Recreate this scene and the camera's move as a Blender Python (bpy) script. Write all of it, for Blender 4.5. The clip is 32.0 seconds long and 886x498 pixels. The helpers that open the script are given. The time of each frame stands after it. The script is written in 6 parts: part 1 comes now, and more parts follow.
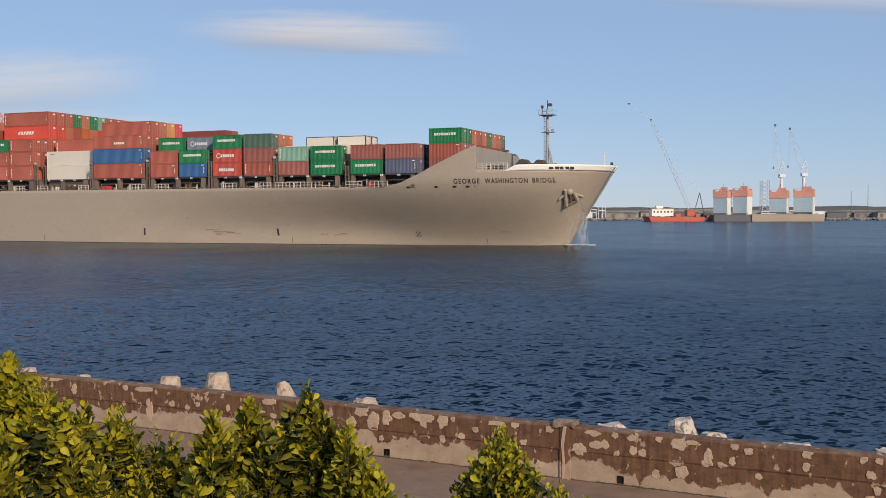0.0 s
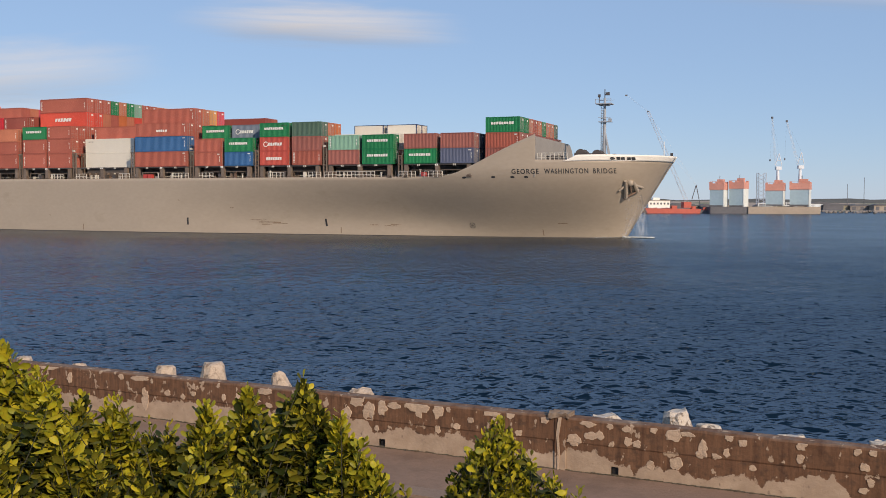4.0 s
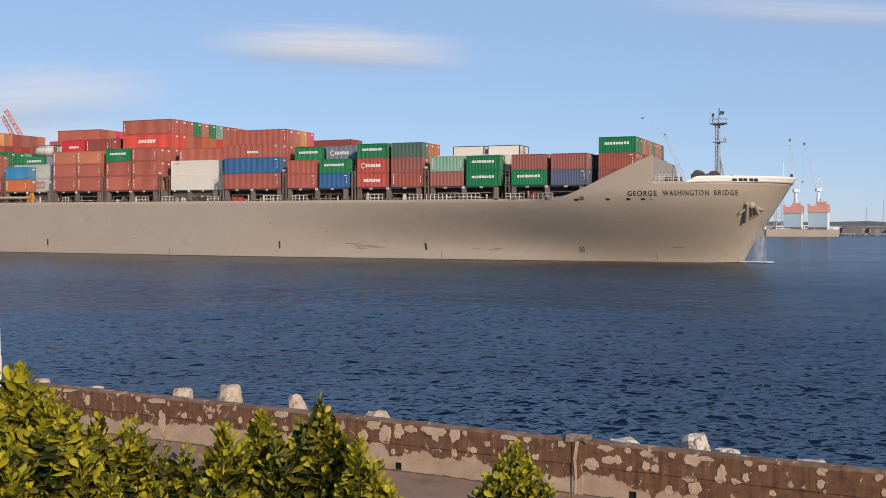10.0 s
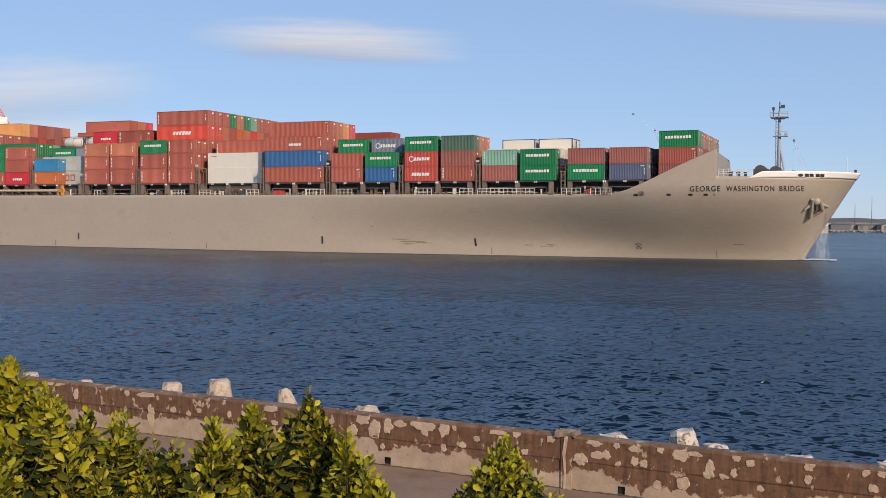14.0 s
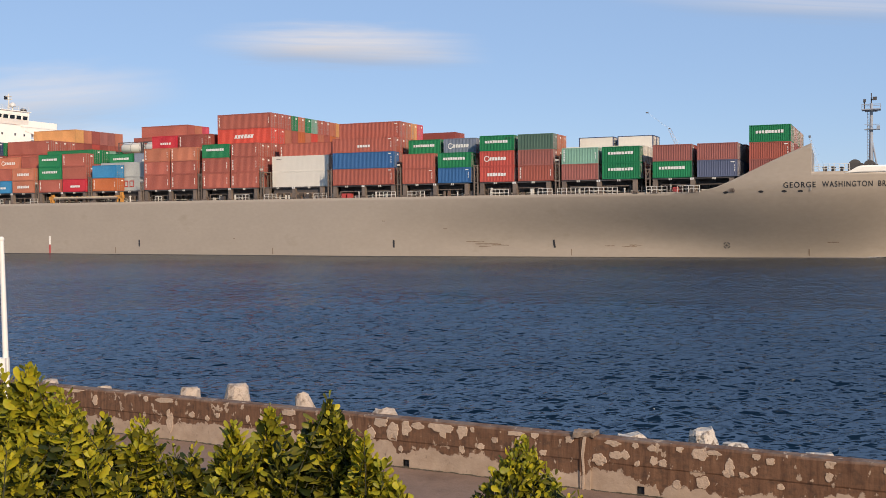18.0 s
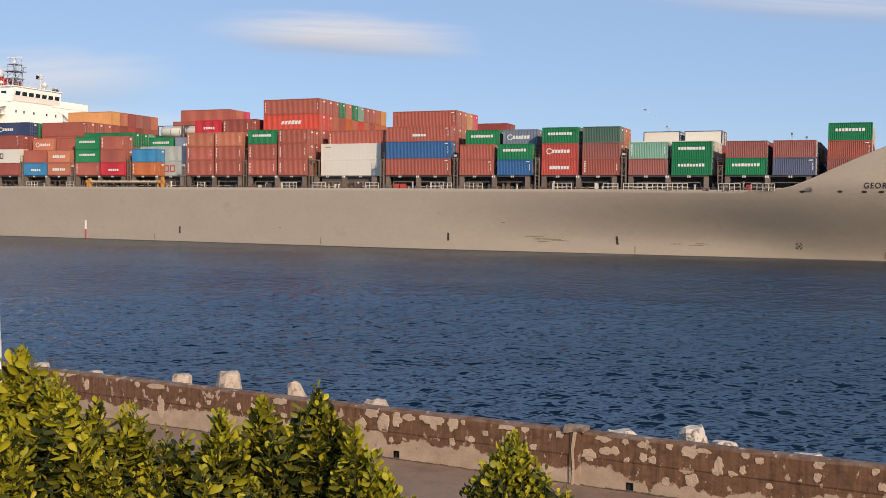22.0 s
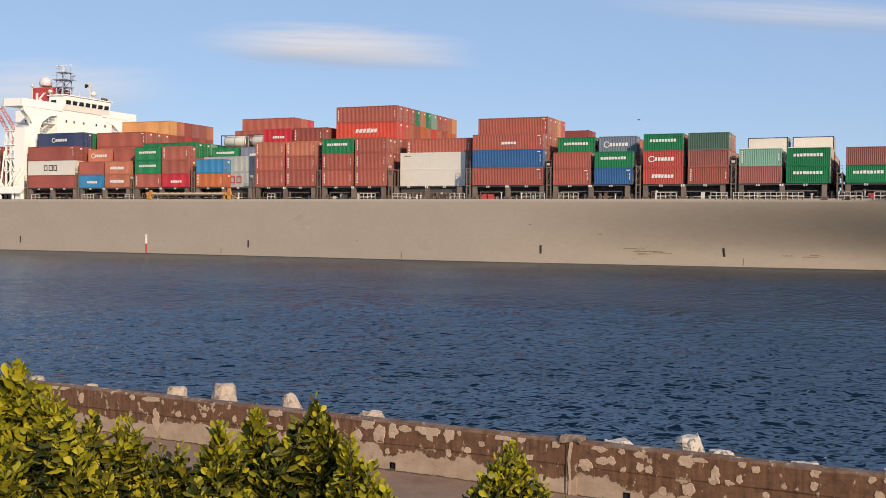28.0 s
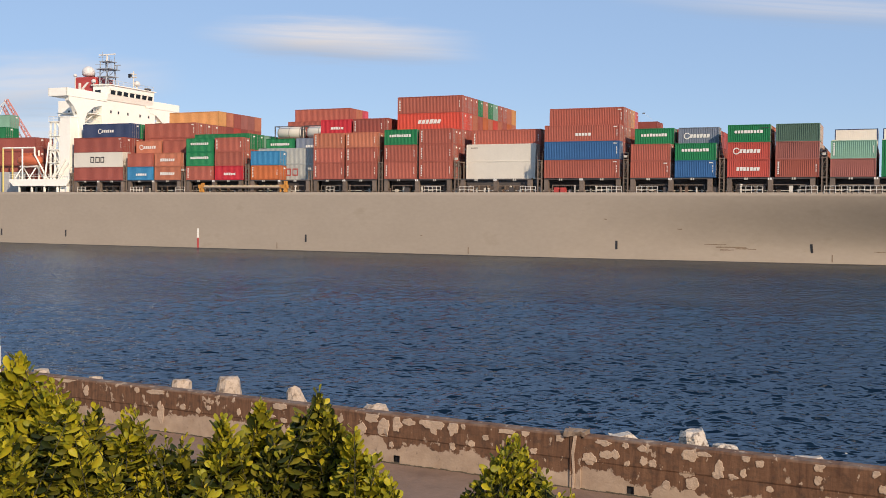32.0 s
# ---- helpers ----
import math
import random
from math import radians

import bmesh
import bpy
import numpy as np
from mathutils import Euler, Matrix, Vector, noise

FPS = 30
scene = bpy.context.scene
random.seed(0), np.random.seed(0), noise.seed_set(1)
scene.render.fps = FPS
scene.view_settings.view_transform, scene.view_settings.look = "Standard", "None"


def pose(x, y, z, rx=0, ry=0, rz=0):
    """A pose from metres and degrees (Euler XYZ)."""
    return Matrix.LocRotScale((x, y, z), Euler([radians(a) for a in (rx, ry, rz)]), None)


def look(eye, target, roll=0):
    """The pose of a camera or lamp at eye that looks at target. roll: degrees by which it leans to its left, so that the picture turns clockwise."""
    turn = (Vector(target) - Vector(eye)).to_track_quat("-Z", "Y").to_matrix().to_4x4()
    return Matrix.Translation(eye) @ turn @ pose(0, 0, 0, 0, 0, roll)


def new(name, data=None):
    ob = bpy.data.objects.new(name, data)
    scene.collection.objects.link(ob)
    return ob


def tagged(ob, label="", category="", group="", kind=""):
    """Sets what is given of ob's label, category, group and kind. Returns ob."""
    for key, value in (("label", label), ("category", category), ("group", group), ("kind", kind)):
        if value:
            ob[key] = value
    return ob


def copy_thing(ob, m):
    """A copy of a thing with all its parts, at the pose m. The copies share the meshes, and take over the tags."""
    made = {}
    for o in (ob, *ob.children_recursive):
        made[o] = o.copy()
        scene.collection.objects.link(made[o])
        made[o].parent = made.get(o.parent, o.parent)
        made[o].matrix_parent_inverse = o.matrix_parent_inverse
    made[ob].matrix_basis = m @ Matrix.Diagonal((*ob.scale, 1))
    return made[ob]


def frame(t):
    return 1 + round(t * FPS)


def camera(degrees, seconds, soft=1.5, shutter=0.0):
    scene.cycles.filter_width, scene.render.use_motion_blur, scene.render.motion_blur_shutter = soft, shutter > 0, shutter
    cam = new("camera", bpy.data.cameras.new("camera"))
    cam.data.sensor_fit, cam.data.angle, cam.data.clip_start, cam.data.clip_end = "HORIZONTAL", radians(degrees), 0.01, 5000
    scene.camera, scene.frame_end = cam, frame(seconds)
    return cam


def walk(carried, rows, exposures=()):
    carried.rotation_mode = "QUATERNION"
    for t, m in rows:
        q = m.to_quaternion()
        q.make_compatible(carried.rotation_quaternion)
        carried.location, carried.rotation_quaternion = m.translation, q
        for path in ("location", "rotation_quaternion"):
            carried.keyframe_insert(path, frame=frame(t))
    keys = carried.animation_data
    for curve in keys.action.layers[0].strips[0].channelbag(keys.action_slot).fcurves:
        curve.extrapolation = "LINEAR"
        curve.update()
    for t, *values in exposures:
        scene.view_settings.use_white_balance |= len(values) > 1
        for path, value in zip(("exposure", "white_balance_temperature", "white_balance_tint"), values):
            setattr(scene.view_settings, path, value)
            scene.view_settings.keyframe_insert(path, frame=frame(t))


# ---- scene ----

# ================= camera and its walk =================
EYE = Vector((0.0, 0.0, 6.07))
cam = camera(46.7, 32.0, soft=0.9)


def aim(yaw, pitch, roll):
    y, p = radians(yaw), radians(pitch)
    return look(EYE, EYE + Vector((-math.sin(y) * math.cos(p), math.cos(y) * math.cos(p), math.sin(p))), roll)


TURNS = [
    (0, -0.38, -2.11, -0.08), (0.5, -0.51, -2.30, 0.04), (1, -0.63, -2.44, 0.17), (1.5, -0.51, -2.31, 0.12), (2,
    -0.76, -2.31, 0.23), (2.5, -0.55, -2.23, 0.13), (3, -0.59, -2.22, 0.23), (3.5, -0.54, -2.51, 0.21), (5.5, -0.83,
    -2.72, 0.29), (6, -0.59, -2.67, 0.11), (6.5, -0.65, -2.81, 0.15), (7, -0.58, -2.82, 0.18), (7.5, -0.58, -2.72,
    0.38), (8, -0.58, -2.51, 0.48), (8.5, -0.65, -2.42, 0.47), (9, -0.46, -2.03, 0.08), (9.5, 0.23, -1.52, -0.22),
    (10, 0.34, -1.36, 0.20), (10.5, 0.22, -1.41, 0.21), (11, 0.30, -1.64, 0.18), (11.5, -0.08, -1.56, 0.32), (12,
    -0.06, -1.77, 0.27), (12.5, 0.17, -1.74, 0.41), (13, 0.31, -1.65, 0.32), (13.5, -0.07, -1.60, 0.38), (14, -0.21,
    -1.64, 0.45), (14.5, -0.05, -1.64, 0.35), (16.5, 0.06, -1.80, 0.18), (17, 0.68, -2.33, -0.34), (17.5, 1.02, -1.65,
    -0.78), (18, 0.65, -1.54, -0.40), (18.5, -0.15, -1.65, 0.56), (19, 0.22, -1.91, 0.78), (19.5, 0.09, -2.11, 0.65),
    (20, -0.17, -1.97, 0.33), (20.5, 0.29, -2.30, 0.59), (21, 0.47, -2.20, 0.86), (21.5, 0.31, -1.92, 0.73), (22,
    0.36, -1.96, 0.92), (22.5, 0.08, -1.88, 0.93), (23, 0.02, -1.67, 0.69), (23.5, -0.05, -1.55, 0.65), (24, 0.09,
    -1.43, 0.69), (24.5, 0.01, -1.32, 0.76), (25, 0.01, -1.29, 0.52), (25.5, 0.09, -1.47, 0.63), (27.5, 0.25, -1.38,
    0.67), (28, 0.09, -1.36, 0.58), (28.5, 0.20, -1.50, 0.61), (29, 0.09, -1.41, 0.45), (29.5, 0.02, -1.61, 0.43),
    (30, -0.02, -1.84, 0.69), (30.5, 0.11, -1.77, 0.44), (31, 0.25, -1.59, 0.43), (31.5, 0.37, -1.75, 0.43), (32,
    0.33, -1.72, 0.68)]
walk(cam, [(t, aim(a, b, c)) for t, a, b, c in TURNS], exposures=[(0, -0.08, 6960, 14), (3.5, -0.06, 6940, 14), (6, 0.03, 6760, 14), (14, 0.06, 6740, 14), (20, 0.09, 6920, 14), (32, 0.11, 7040, 14)])

# ================= light =================
SUN_AZ, SUN_EL = 152.0, 26.0        # degrees clockwise from +y; behind the camera, to its right
sun_way = Vector((math.sin(radians(SUN_AZ)) * math.cos(radians(SUN_EL)), math.cos(radians(SUN_AZ)) * math.cos(radians(SUN_EL)), math.sin(radians(SUN_EL))))
world = bpy.data.worlds.new("world")
scene.world = world
world.use_nodes = True
wt = world.node_tree
sky = wt.nodes.new("ShaderNodeTexSky")
sky.sky_type, sky.sun_disc = "NISHITA", False
sky.sun_elevation, sky.sun_rotation = radians(SUN_EL), radians(SUN_AZ)
sky.air_density, sky.dust_density, sky.ozone_density = 1.0, 0.25, 3.0
sky.altitude = 1200
veil = wt.nodes.new("ShaderNodeMix")          # a thin even blue haze over the clear sky
veil.data_type = "RGBA"
veil.inputs[0].default_value = 0.62
veil.inputs[7].default_value = (3.05, 4.85, 7.85, 1)
wt.links.new(sky.outputs[0], veil.inputs[6])
wt.links.new(veil.outputs[2], wt.nodes["Background"].inputs[0])
wt.nodes["Background"].inputs[1].default_value = 0.105
sun = new("sun", bpy.data.lights.new("sun", "SUN"))
sun.data.energy, sun.data.angle, sun.data.color = 4.2, radians(0.6), (1.0, 0.85, 0.68)
sun.matrix_basis = look(sun_way * 50, (0, 0, 0))


# ================= materials =================
def mat(name, color, rough=0.6, metal=0.0, vary=0.15, scale=1.0, bump=0.0, bump_scale=8.0, rand=0.0, stain=None, stain_at=0.62, stain_scale=0.3, stretch=(1, 1, 1), spec=0.5, coords="Object"):
    """A painted or mineral surface: grain at two scales, optional stains, bump and a spread of tone from thing to thing."""
    m = bpy.data.materials.new(name)
    m.use_nodes = True
    nt = m.node_tree
    N, L = nt.nodes, nt.links
    b = N["Principled BSDF"]
    tc = N.new("ShaderNodeTexCoord")
    mp = N.new("ShaderNodeMapping")
    mp.inputs["Scale"].default_value = stretch
    L.new(tc.outputs[coords], mp.inputs[0])
    n1, n2 = N.new("ShaderNodeTexNoise"), N.new("ShaderNodeTexNoise")
    n1.inputs["Scale"].default_value, n1.inputs["Detail"].default_value = scale, 5
    n2.inputs["Scale"].default_value, n2.inputs["Detail"].default_value = scale * 9, 3
    for n in (n1, n2):
        L.new(mp.outputs[0], n.inputs["Vector"])
    add = N.new("ShaderNodeMath")
    add.operation = "ADD"
    L.new(n1.outputs[0], add.inputs[0])
    L.new(n2.outputs[0], add.inputs[1])
    mr = N.new("ShaderNodeMapRange")
    mr.inputs[1].default_value, mr.inputs[2].default_value = 0.6, 1.4
    mr.inputs[3].default_value, mr.inputs[4].default_value = 1 - vary, 1 + vary
    L.new(add.outputs[0], mr.inputs[0])
    hsv = N.new("ShaderNodeHueSaturation")
    hsv.inputs["Color"].default_value = (*color, 1)
    value = mr.outputs[0]
    if rand:
        oi = N.new("ShaderNodeObjectInfo")
        r = N.new("ShaderNodeMapRange")
        r.inputs[3].default_value, r.inputs[4].default_value = 1 - rand, 1 + rand
        L.new(oi.outputs["Random"], r.inputs[0])
        mul = N.new("ShaderNodeMath")
        mul.operation = "MULTIPLY"
        L.new(value, mul.inputs[0])
        L.new(r.outputs[0], mul.inputs[1])
        value = mul.outputs[0]
    L.new(value, hsv.inputs["Value"])
    col = hsv.outputs[0]
    if stain:
        n3 = N.new("ShaderNodeTexNoise")
        n3.inputs["Scale"].default_value, n3.inputs["Detail"].default_value = stain_scale, 8
        n3.inputs["Roughness"].default_value = 0.65
        L.new(mp.outputs[0], n3.inputs["Vector"])
        s = N.new("ShaderNodeMapRange")
        s.inputs[1].default_value, s.inputs[2].default_value = stain_at, stain_at + 0.12
        L.new(n3.outputs[0], s.inputs[0])
        mx = N.new("ShaderNodeMix")
        mx.data_type = "RGBA"
        L.new(s.outputs[0], mx.inputs[0])
        L.new(col, mx.inputs[6])
        mx.inputs[7].default_value = (*stain, 1)
        col = mx.outputs[2]
    L.new(col, b.inputs["Base Color"])
    b.inputs["Roughness"].default_value, b.inputs["Metallic"].default_value = rough, metal
    b.inputs["Specular IOR Level"].default_value = spec
    if bump:
        n4 = N.new("ShaderNodeTexNoise")
        n4.inputs["Scale"].default_value, n4.inputs["Detail"].default_value = bump_scale, 6
        L.new(mp.outputs[0], n4.inputs["Vector"])
        bp = N.new("ShaderNodeBump")
        bp.inputs["Strength"].default_value, bp.inputs["Distance"].default_value = bump, 0.05
        L.new(n4.outputs[0], bp.inputs["Height"])
        L.new(bp.outputs[0], b.inputs["Normal"])
    return m


HULL = mat("hull_paint", (0.345, 0.284, 0.216), 0.5, vary=0.07, scale=0.12, stretch=(1, 1, 2), stain=(0.305, 0.25, 0.185), stain_at=0.6, stain_scale=0.12)
DARK_STEEL = mat("dark_steel", (0.07, 0.06, 0.055), 0.6, vary=0.3, scale=0.8, rand=0.2)
LASHING = mat("lashing_steel", (0.165, 0.125, 0.095), 0.65, vary=0.3, scale=0.9, rand=0.2)
WATERLINE = mat("boot_paint", (0.06, 0.05, 0.04), 0.5, vary=0.3, scale=0.5)
DECK = mat("deck_paint", (0.10, 0.075, 0.06), 0.7, vary=0.25, scale=0.4)
WHITE = mat("white_paint", (0.78, 0.74, 0.66), 0.45, vary=0.05, scale=0.5)
CREAM = mat("cream_paint", (0.93, 0.895, 0.79), 0.45, vary=0.05, scale=0.25)
BLACK = mat("black_paint", (0.02, 0.02, 0.022), 0.5, vary=0.2, scale=2)
RAIL = mat("rail_paint", (0.62, 0.58, 0.50), 0.5, vary=0.1, scale=1)
GLASS_DARK = mat("dark_glazing", (0.02, 0.025, 0.03), 0.12, vary=0.1, scale=1)
RUST = mat("rust_scrape", (0.205, 0.145, 0.095), 0.8, vary=0.3, scale=1.5)
FUNNEL_RED = mat("funnel_red", (0.45, 0.06, 0.05), 0.5, vary=0.1, scale=0.4)
BOX = {}
for key, c in dict(brown=(0.335, 0.095, 0.066), maroon=(0.265, 0.069, 0.053), red=(0.40, 0.070, 0.052), brick=(0.42, 0.148, 0.085), orange=(0.46, 0.13, 0.045), green=(0.010, 0.17, 0.065),
                   dkgreen=(0.075, 0.135, 0.10), mint=(0.18, 0.335, 0.25), blue=(0.030, 0.105, 0.24), navy=(0.030, 0.050, 0.115), sky=(0.03, 0.19, 0.355), white=(0.66, 0.615, 0.52), grey=(0.40, 0.41, 0.38),
                   slate=(0.17, 0.20, 0.25), steel=(0.088, 0.103, 0.155), crimson=(0.50, 0.030, 0.045), ochre=(0.54, 0.265, 0.10), pink=(0.52, 0.075, 0.10), vermilion=(0.52, 0.070, 0.045), plum=(0.29, 0.105, 0.085)).items():
    BOX[key] = mat("container_" + key, c, 0.55, vary=0.05 if key == "white" else 0.14, scale=0.6, rand=0.05 if key == "white" else 0.12, stain=None if key == "white" else tuple(v * 0.6 + 0.02 for v in c), stain_at=0.62, stain_scale=0.5, spec=0.25)


# ================= small tools =================
def part(name, bm, material, parent=None, label="", smooth=False):
    me = bpy.data.meshes.new(name)
    bm.to_mesh(me)
    bm.free()
    if smooth:
        me.shade_smooth()
    me.materials.append(material)
    ob = new(name, me)
    if parent:
        ob.parent = parent
    return tagged(ob, label) if label else ob


def box(bm, x0, y0, z0, x1, y1, z1):
    v = [bm.verts.new((x, y, z)) for z in (z0, z1) for y in (y0, y1) for x in (x0, x1)]
    for f in ((0, 2, 3, 1), (4, 5, 7, 6), (0, 1, 5, 4), (2, 6, 7, 3), (0, 4, 6, 2), (1, 3, 7, 5)):
        bm.faces.new([v[i] for i in f])
    return bm


def boxes(*rows):
    bm = bmesh.new()
    for r in rows:
        box(bm, *r)
    return bm


def beam(bm, a, b, w, w2=None, sides=6):
    """A bar from a to b, w thick at a and w2 at b."""
    a, b = Vector(a), Vector(b)
    w2 = w if w2 is None else w2
    q = (b - a).to_track_quat("Z", "Y")
    rings = []
    for p, r in ((a, w / 2), (b, w2 / 2)):
        rings.append([bm.verts.new(p + q @ Vector((r * math.cos(2 * math.pi * i / sides), r * math.sin(2 * math.pi * i / sides), 0))) for i in range(sides)])
    for i in range(sides):
        j = (i + 1) % sides
        bm.faces.new((rings[0][i], rings[0][j], rings[1][j], rings[1][i]))
    bm.faces.new(rings[0][::-1])
    bm.faces.new(rings[1])
    return bm


def beams(w, *pairs, sides=6):
    bm = bmesh.new()
    for a, b in pairs:
        beam(bm, a, b, w, sides=sides)
    return bm


def lathe(profile, sides=16, top=True):
    """A turned body from (radius, height) pairs."""
    bm = bmesh.new()
    rings = [[bm.verts.new((r * math.cos(2 * math.pi * i / sides), r * math.sin(2 * math.pi * i / sides), z)) for i in range(sides)] for r, z in profile]
    for a, b in zip(rings, rings[1:]):
        for i in range(sides):
            j = (i + 1) % sides
            bm.faces.new((a[i], a[j], b[j], b[i]))
    bm.faces.new(rings[0][::-1])
    if top:
        bm.faces.new(rings[-1])
    return bm


def prism(pts, y0, y1):
    """A plate: an outline in x and z, from y0 to y1."""
    bm = bmesh.new()
    a = [bm.verts.new((x, y0, z)) for x, z in pts]
    b = [bm.verts.new((x, y1, z)) for x, z in pts]
    n = len(pts)
    bm.faces.new(a)
    bm.faces.new(b[::-1])
    for i in range(n):
        j = (i + 1) % n
        bm.faces.new((a[j], a[i], b[i], b[j]))
    bmesh.ops.recalc_face_normals(bm, faces=bm.faces)
    return bm


def moved(bm, m):
    bm.transform(m)
    return bm


SHIP_TURN = -23.34


def ship_pose(t):
    s = t / 32
    return pose(-55.96 + 80.865 * s + 3.609 * s * s - 1.076 * s ** 3, 200.28 - 31.297 * s - 9.699 * s * s, 0, 0, 0, SHIP_TURN)


SHIP_TIMES = [0, 4, 8, 12, 16, 20, 24, 28, 32]
CARRIED = []          # (thing, its place aboard), keyed in motions()


def aboard(ob, m):
    ob.matrix_basis = ship_pose(0) @ m
    CARRIED.append((ob, m))
    return ob

# ================= water, quay, terrace, far shore =================
WALL_A, WALL_B = Vector((-9.55, 24.1)), Vector((6.92, 15.8))      # the parapet's top edge, facing the camera
WALL_WAY = (WALL_B - WALL_A).normalized()
WALL_TURN = math.degrees(math.atan2(WALL_WAY.y, WALL_WAY.x))
WALL = pose(WALL_A.x, WALL_A.y, 0, 0, 0, WALL_TURN)              # x along the wall, -y towards the camera
QUAY_Z, WALL_Z = 1.3, 2.35

WATER = bpy.data.materials.new("harbour_water")
WATER.use_nodes = True
nt = WATER.node_tree
b = nt.nodes["Principled BSDF"]
tc = nt.nodes.new("ShaderNodeTexCoord")
prev, bumps = None, []
for sc, dist, stretch, turn, detail in ((0.95, 0.25, (0.85, 1.9, 1), 6, 1.6), (2.9, 0.08, (0.85, 1.9, 1), -8, 0.8)):
    mp = nt.nodes.new("ShaderNodeMapping")
    mp.inputs["Scale"].default_value = stretch
    mp.inputs["Rotation"].default_value = (0, 0, radians(turn))
    nt.links.new(tc.outputs["Object"], mp.inputs[0])
    n = nt.nodes.new("ShaderNodeTexNoise")
    n.inputs["Scale"].default_value, n.inputs["Detail"].default_value = sc, detail
    nt.links.new(mp.outputs[0], n.inputs["Vector"])
    bp = nt.nodes.new("ShaderNodeBump")
    bp.inputs["Strength"].default_value, bp.inputs["Distance"].default_value = 1.0, dist * 1.6
    nt.links.new(n.outputs[0], bp.inputs["Height"])
    if prev:
        nt.links.new(prev.outputs[0], bp.inputs["Normal"])
    prev = bp
    bumps.append(bp)
nt.nodes.remove(b)
# the chop dies down out in the channel
apart, chop = nt.nodes.new("ShaderNodeSeparateXYZ"), nt.nodes.new("ShaderNodeMapRange")
chop.inputs[1].default_value, chop.inputs[2].default_value, chop.inputs[3].default_value, chop.inputs[4].default_value = 70, 180, 1.0, 0.3
nt.links.new(tc.outputs["Object"], apart.inputs[0])
nt.links.new(apart.outputs[1], chop.inputs[0])
for bp in bumps:
    nt.links.new(chop.outputs[0], bp.inputs["Strength"])
# deep blue body colour under a clear reflecting skin
body, skin, fres, weak, both = (nt.nodes.new(k) for k in ("ShaderNodeBsdfDiffuse", "ShaderNodeBsdfGlossy", "ShaderNodeFresnel", "ShaderNodeMath", "ShaderNodeMixShader"))
body.inputs["Color"].default_value = (0.0029, 0.0115, 0.0250, 1)
skin.inputs["Color"].default_value, skin.inputs["Roughness"].default_value = (0.90, 0.94, 0.97, 1), 0.14
fres.inputs["IOR"].default_value = 1.33
weak.operation = "MULTIPLY"
# sheen painted in: stronger towards -x, weaker towards +x; slow gust streaks cross it
gusts, sheen_x, gust_gain = (nt.nodes.new(k) for k in ("ShaderNodeTexNoise", "ShaderNodeMapRange", "ShaderNodeMath"))
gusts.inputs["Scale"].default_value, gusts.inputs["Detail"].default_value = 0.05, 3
sheen_x.inputs[1].default_value, sheen_x.inputs[2].default_value, sheen_x.inputs[3].default_value, sheen_x.inputs[4].default_value = -60, 34, 0.44, 0.225
gust_gain.operation, gust_gain.inputs[1].default_value, gust_gain.inputs[2].default_value = "MULTIPLY_ADD", 0.16, -0.08
nt.links.new(apart.outputs[0], sheen_x.inputs[0])
outer = nt.nodes.new("ShaderNodeMapRange")          # the +x sheen is painted brighter with distance
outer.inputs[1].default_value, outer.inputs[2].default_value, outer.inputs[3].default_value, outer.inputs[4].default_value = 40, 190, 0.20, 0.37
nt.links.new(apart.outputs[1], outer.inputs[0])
nt.links.new(outer.outputs[0], sheen_x.inputs[4])
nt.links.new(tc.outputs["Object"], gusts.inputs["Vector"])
nt.links.new(gusts.outputs[0], gust_gain.inputs[0])
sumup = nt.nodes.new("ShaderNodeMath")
nt.links.new(gust_gain.outputs[0], sumup.inputs[0])
nt.links.new(sheen_x.outputs[0], sumup.inputs[1])
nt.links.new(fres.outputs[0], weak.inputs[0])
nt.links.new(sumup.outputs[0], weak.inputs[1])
for node in (skin, fres):
    nt.links.new(prev.outputs[0], node.inputs["Normal"])
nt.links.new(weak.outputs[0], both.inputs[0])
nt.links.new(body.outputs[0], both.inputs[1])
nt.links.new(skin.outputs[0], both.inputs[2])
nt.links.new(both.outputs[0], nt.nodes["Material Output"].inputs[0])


def ripples(px, py, cell):
    """Heights of a choppy surface: many short wave trains spread round one wind; trains too short for the local cell fade out."""
    rng = np.random.default_rng(5)
    h = np.zeros_like(px)
    for k in range(60):
        lam = 0.30 * 1.062 ** k
        ang = radians(97) + rng.normal(0, 0.5)
        amp = 0.029 * lam ** 0.9 * rng.uniform(0.5, 1.1)
        if lam > 0.85:
            amp *= (0.85 / lam) ** 1.7
        fade = np.clip(lam / (3.0 * cell) - 0.45, 0, 1)
        ph = (px * math.cos(ang) + py * math.sin(ang)) * 2 * math.pi / lam + rng.uniform(0, 6.28)
        h += amp * fade * (1 - np.abs(np.sin(ph / 2)) ** 1.1 * 1.6 + 0.25)
    gust = 0.75 + 0.35 * np.sin(px * 0.11 + 1.3 * np.sin(py * 0.07)) * np.sin(py * 0.045 + 0.8)
    return h * gust


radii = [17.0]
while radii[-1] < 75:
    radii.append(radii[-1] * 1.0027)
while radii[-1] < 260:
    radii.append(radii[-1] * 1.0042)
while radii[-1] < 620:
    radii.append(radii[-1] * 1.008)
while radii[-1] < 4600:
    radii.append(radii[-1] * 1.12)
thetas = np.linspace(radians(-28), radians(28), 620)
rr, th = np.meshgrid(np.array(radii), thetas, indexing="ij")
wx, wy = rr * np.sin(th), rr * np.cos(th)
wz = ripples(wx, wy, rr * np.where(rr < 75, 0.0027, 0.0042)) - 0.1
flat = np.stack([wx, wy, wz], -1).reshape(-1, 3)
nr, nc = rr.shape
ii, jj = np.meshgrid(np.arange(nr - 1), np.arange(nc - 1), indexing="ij")
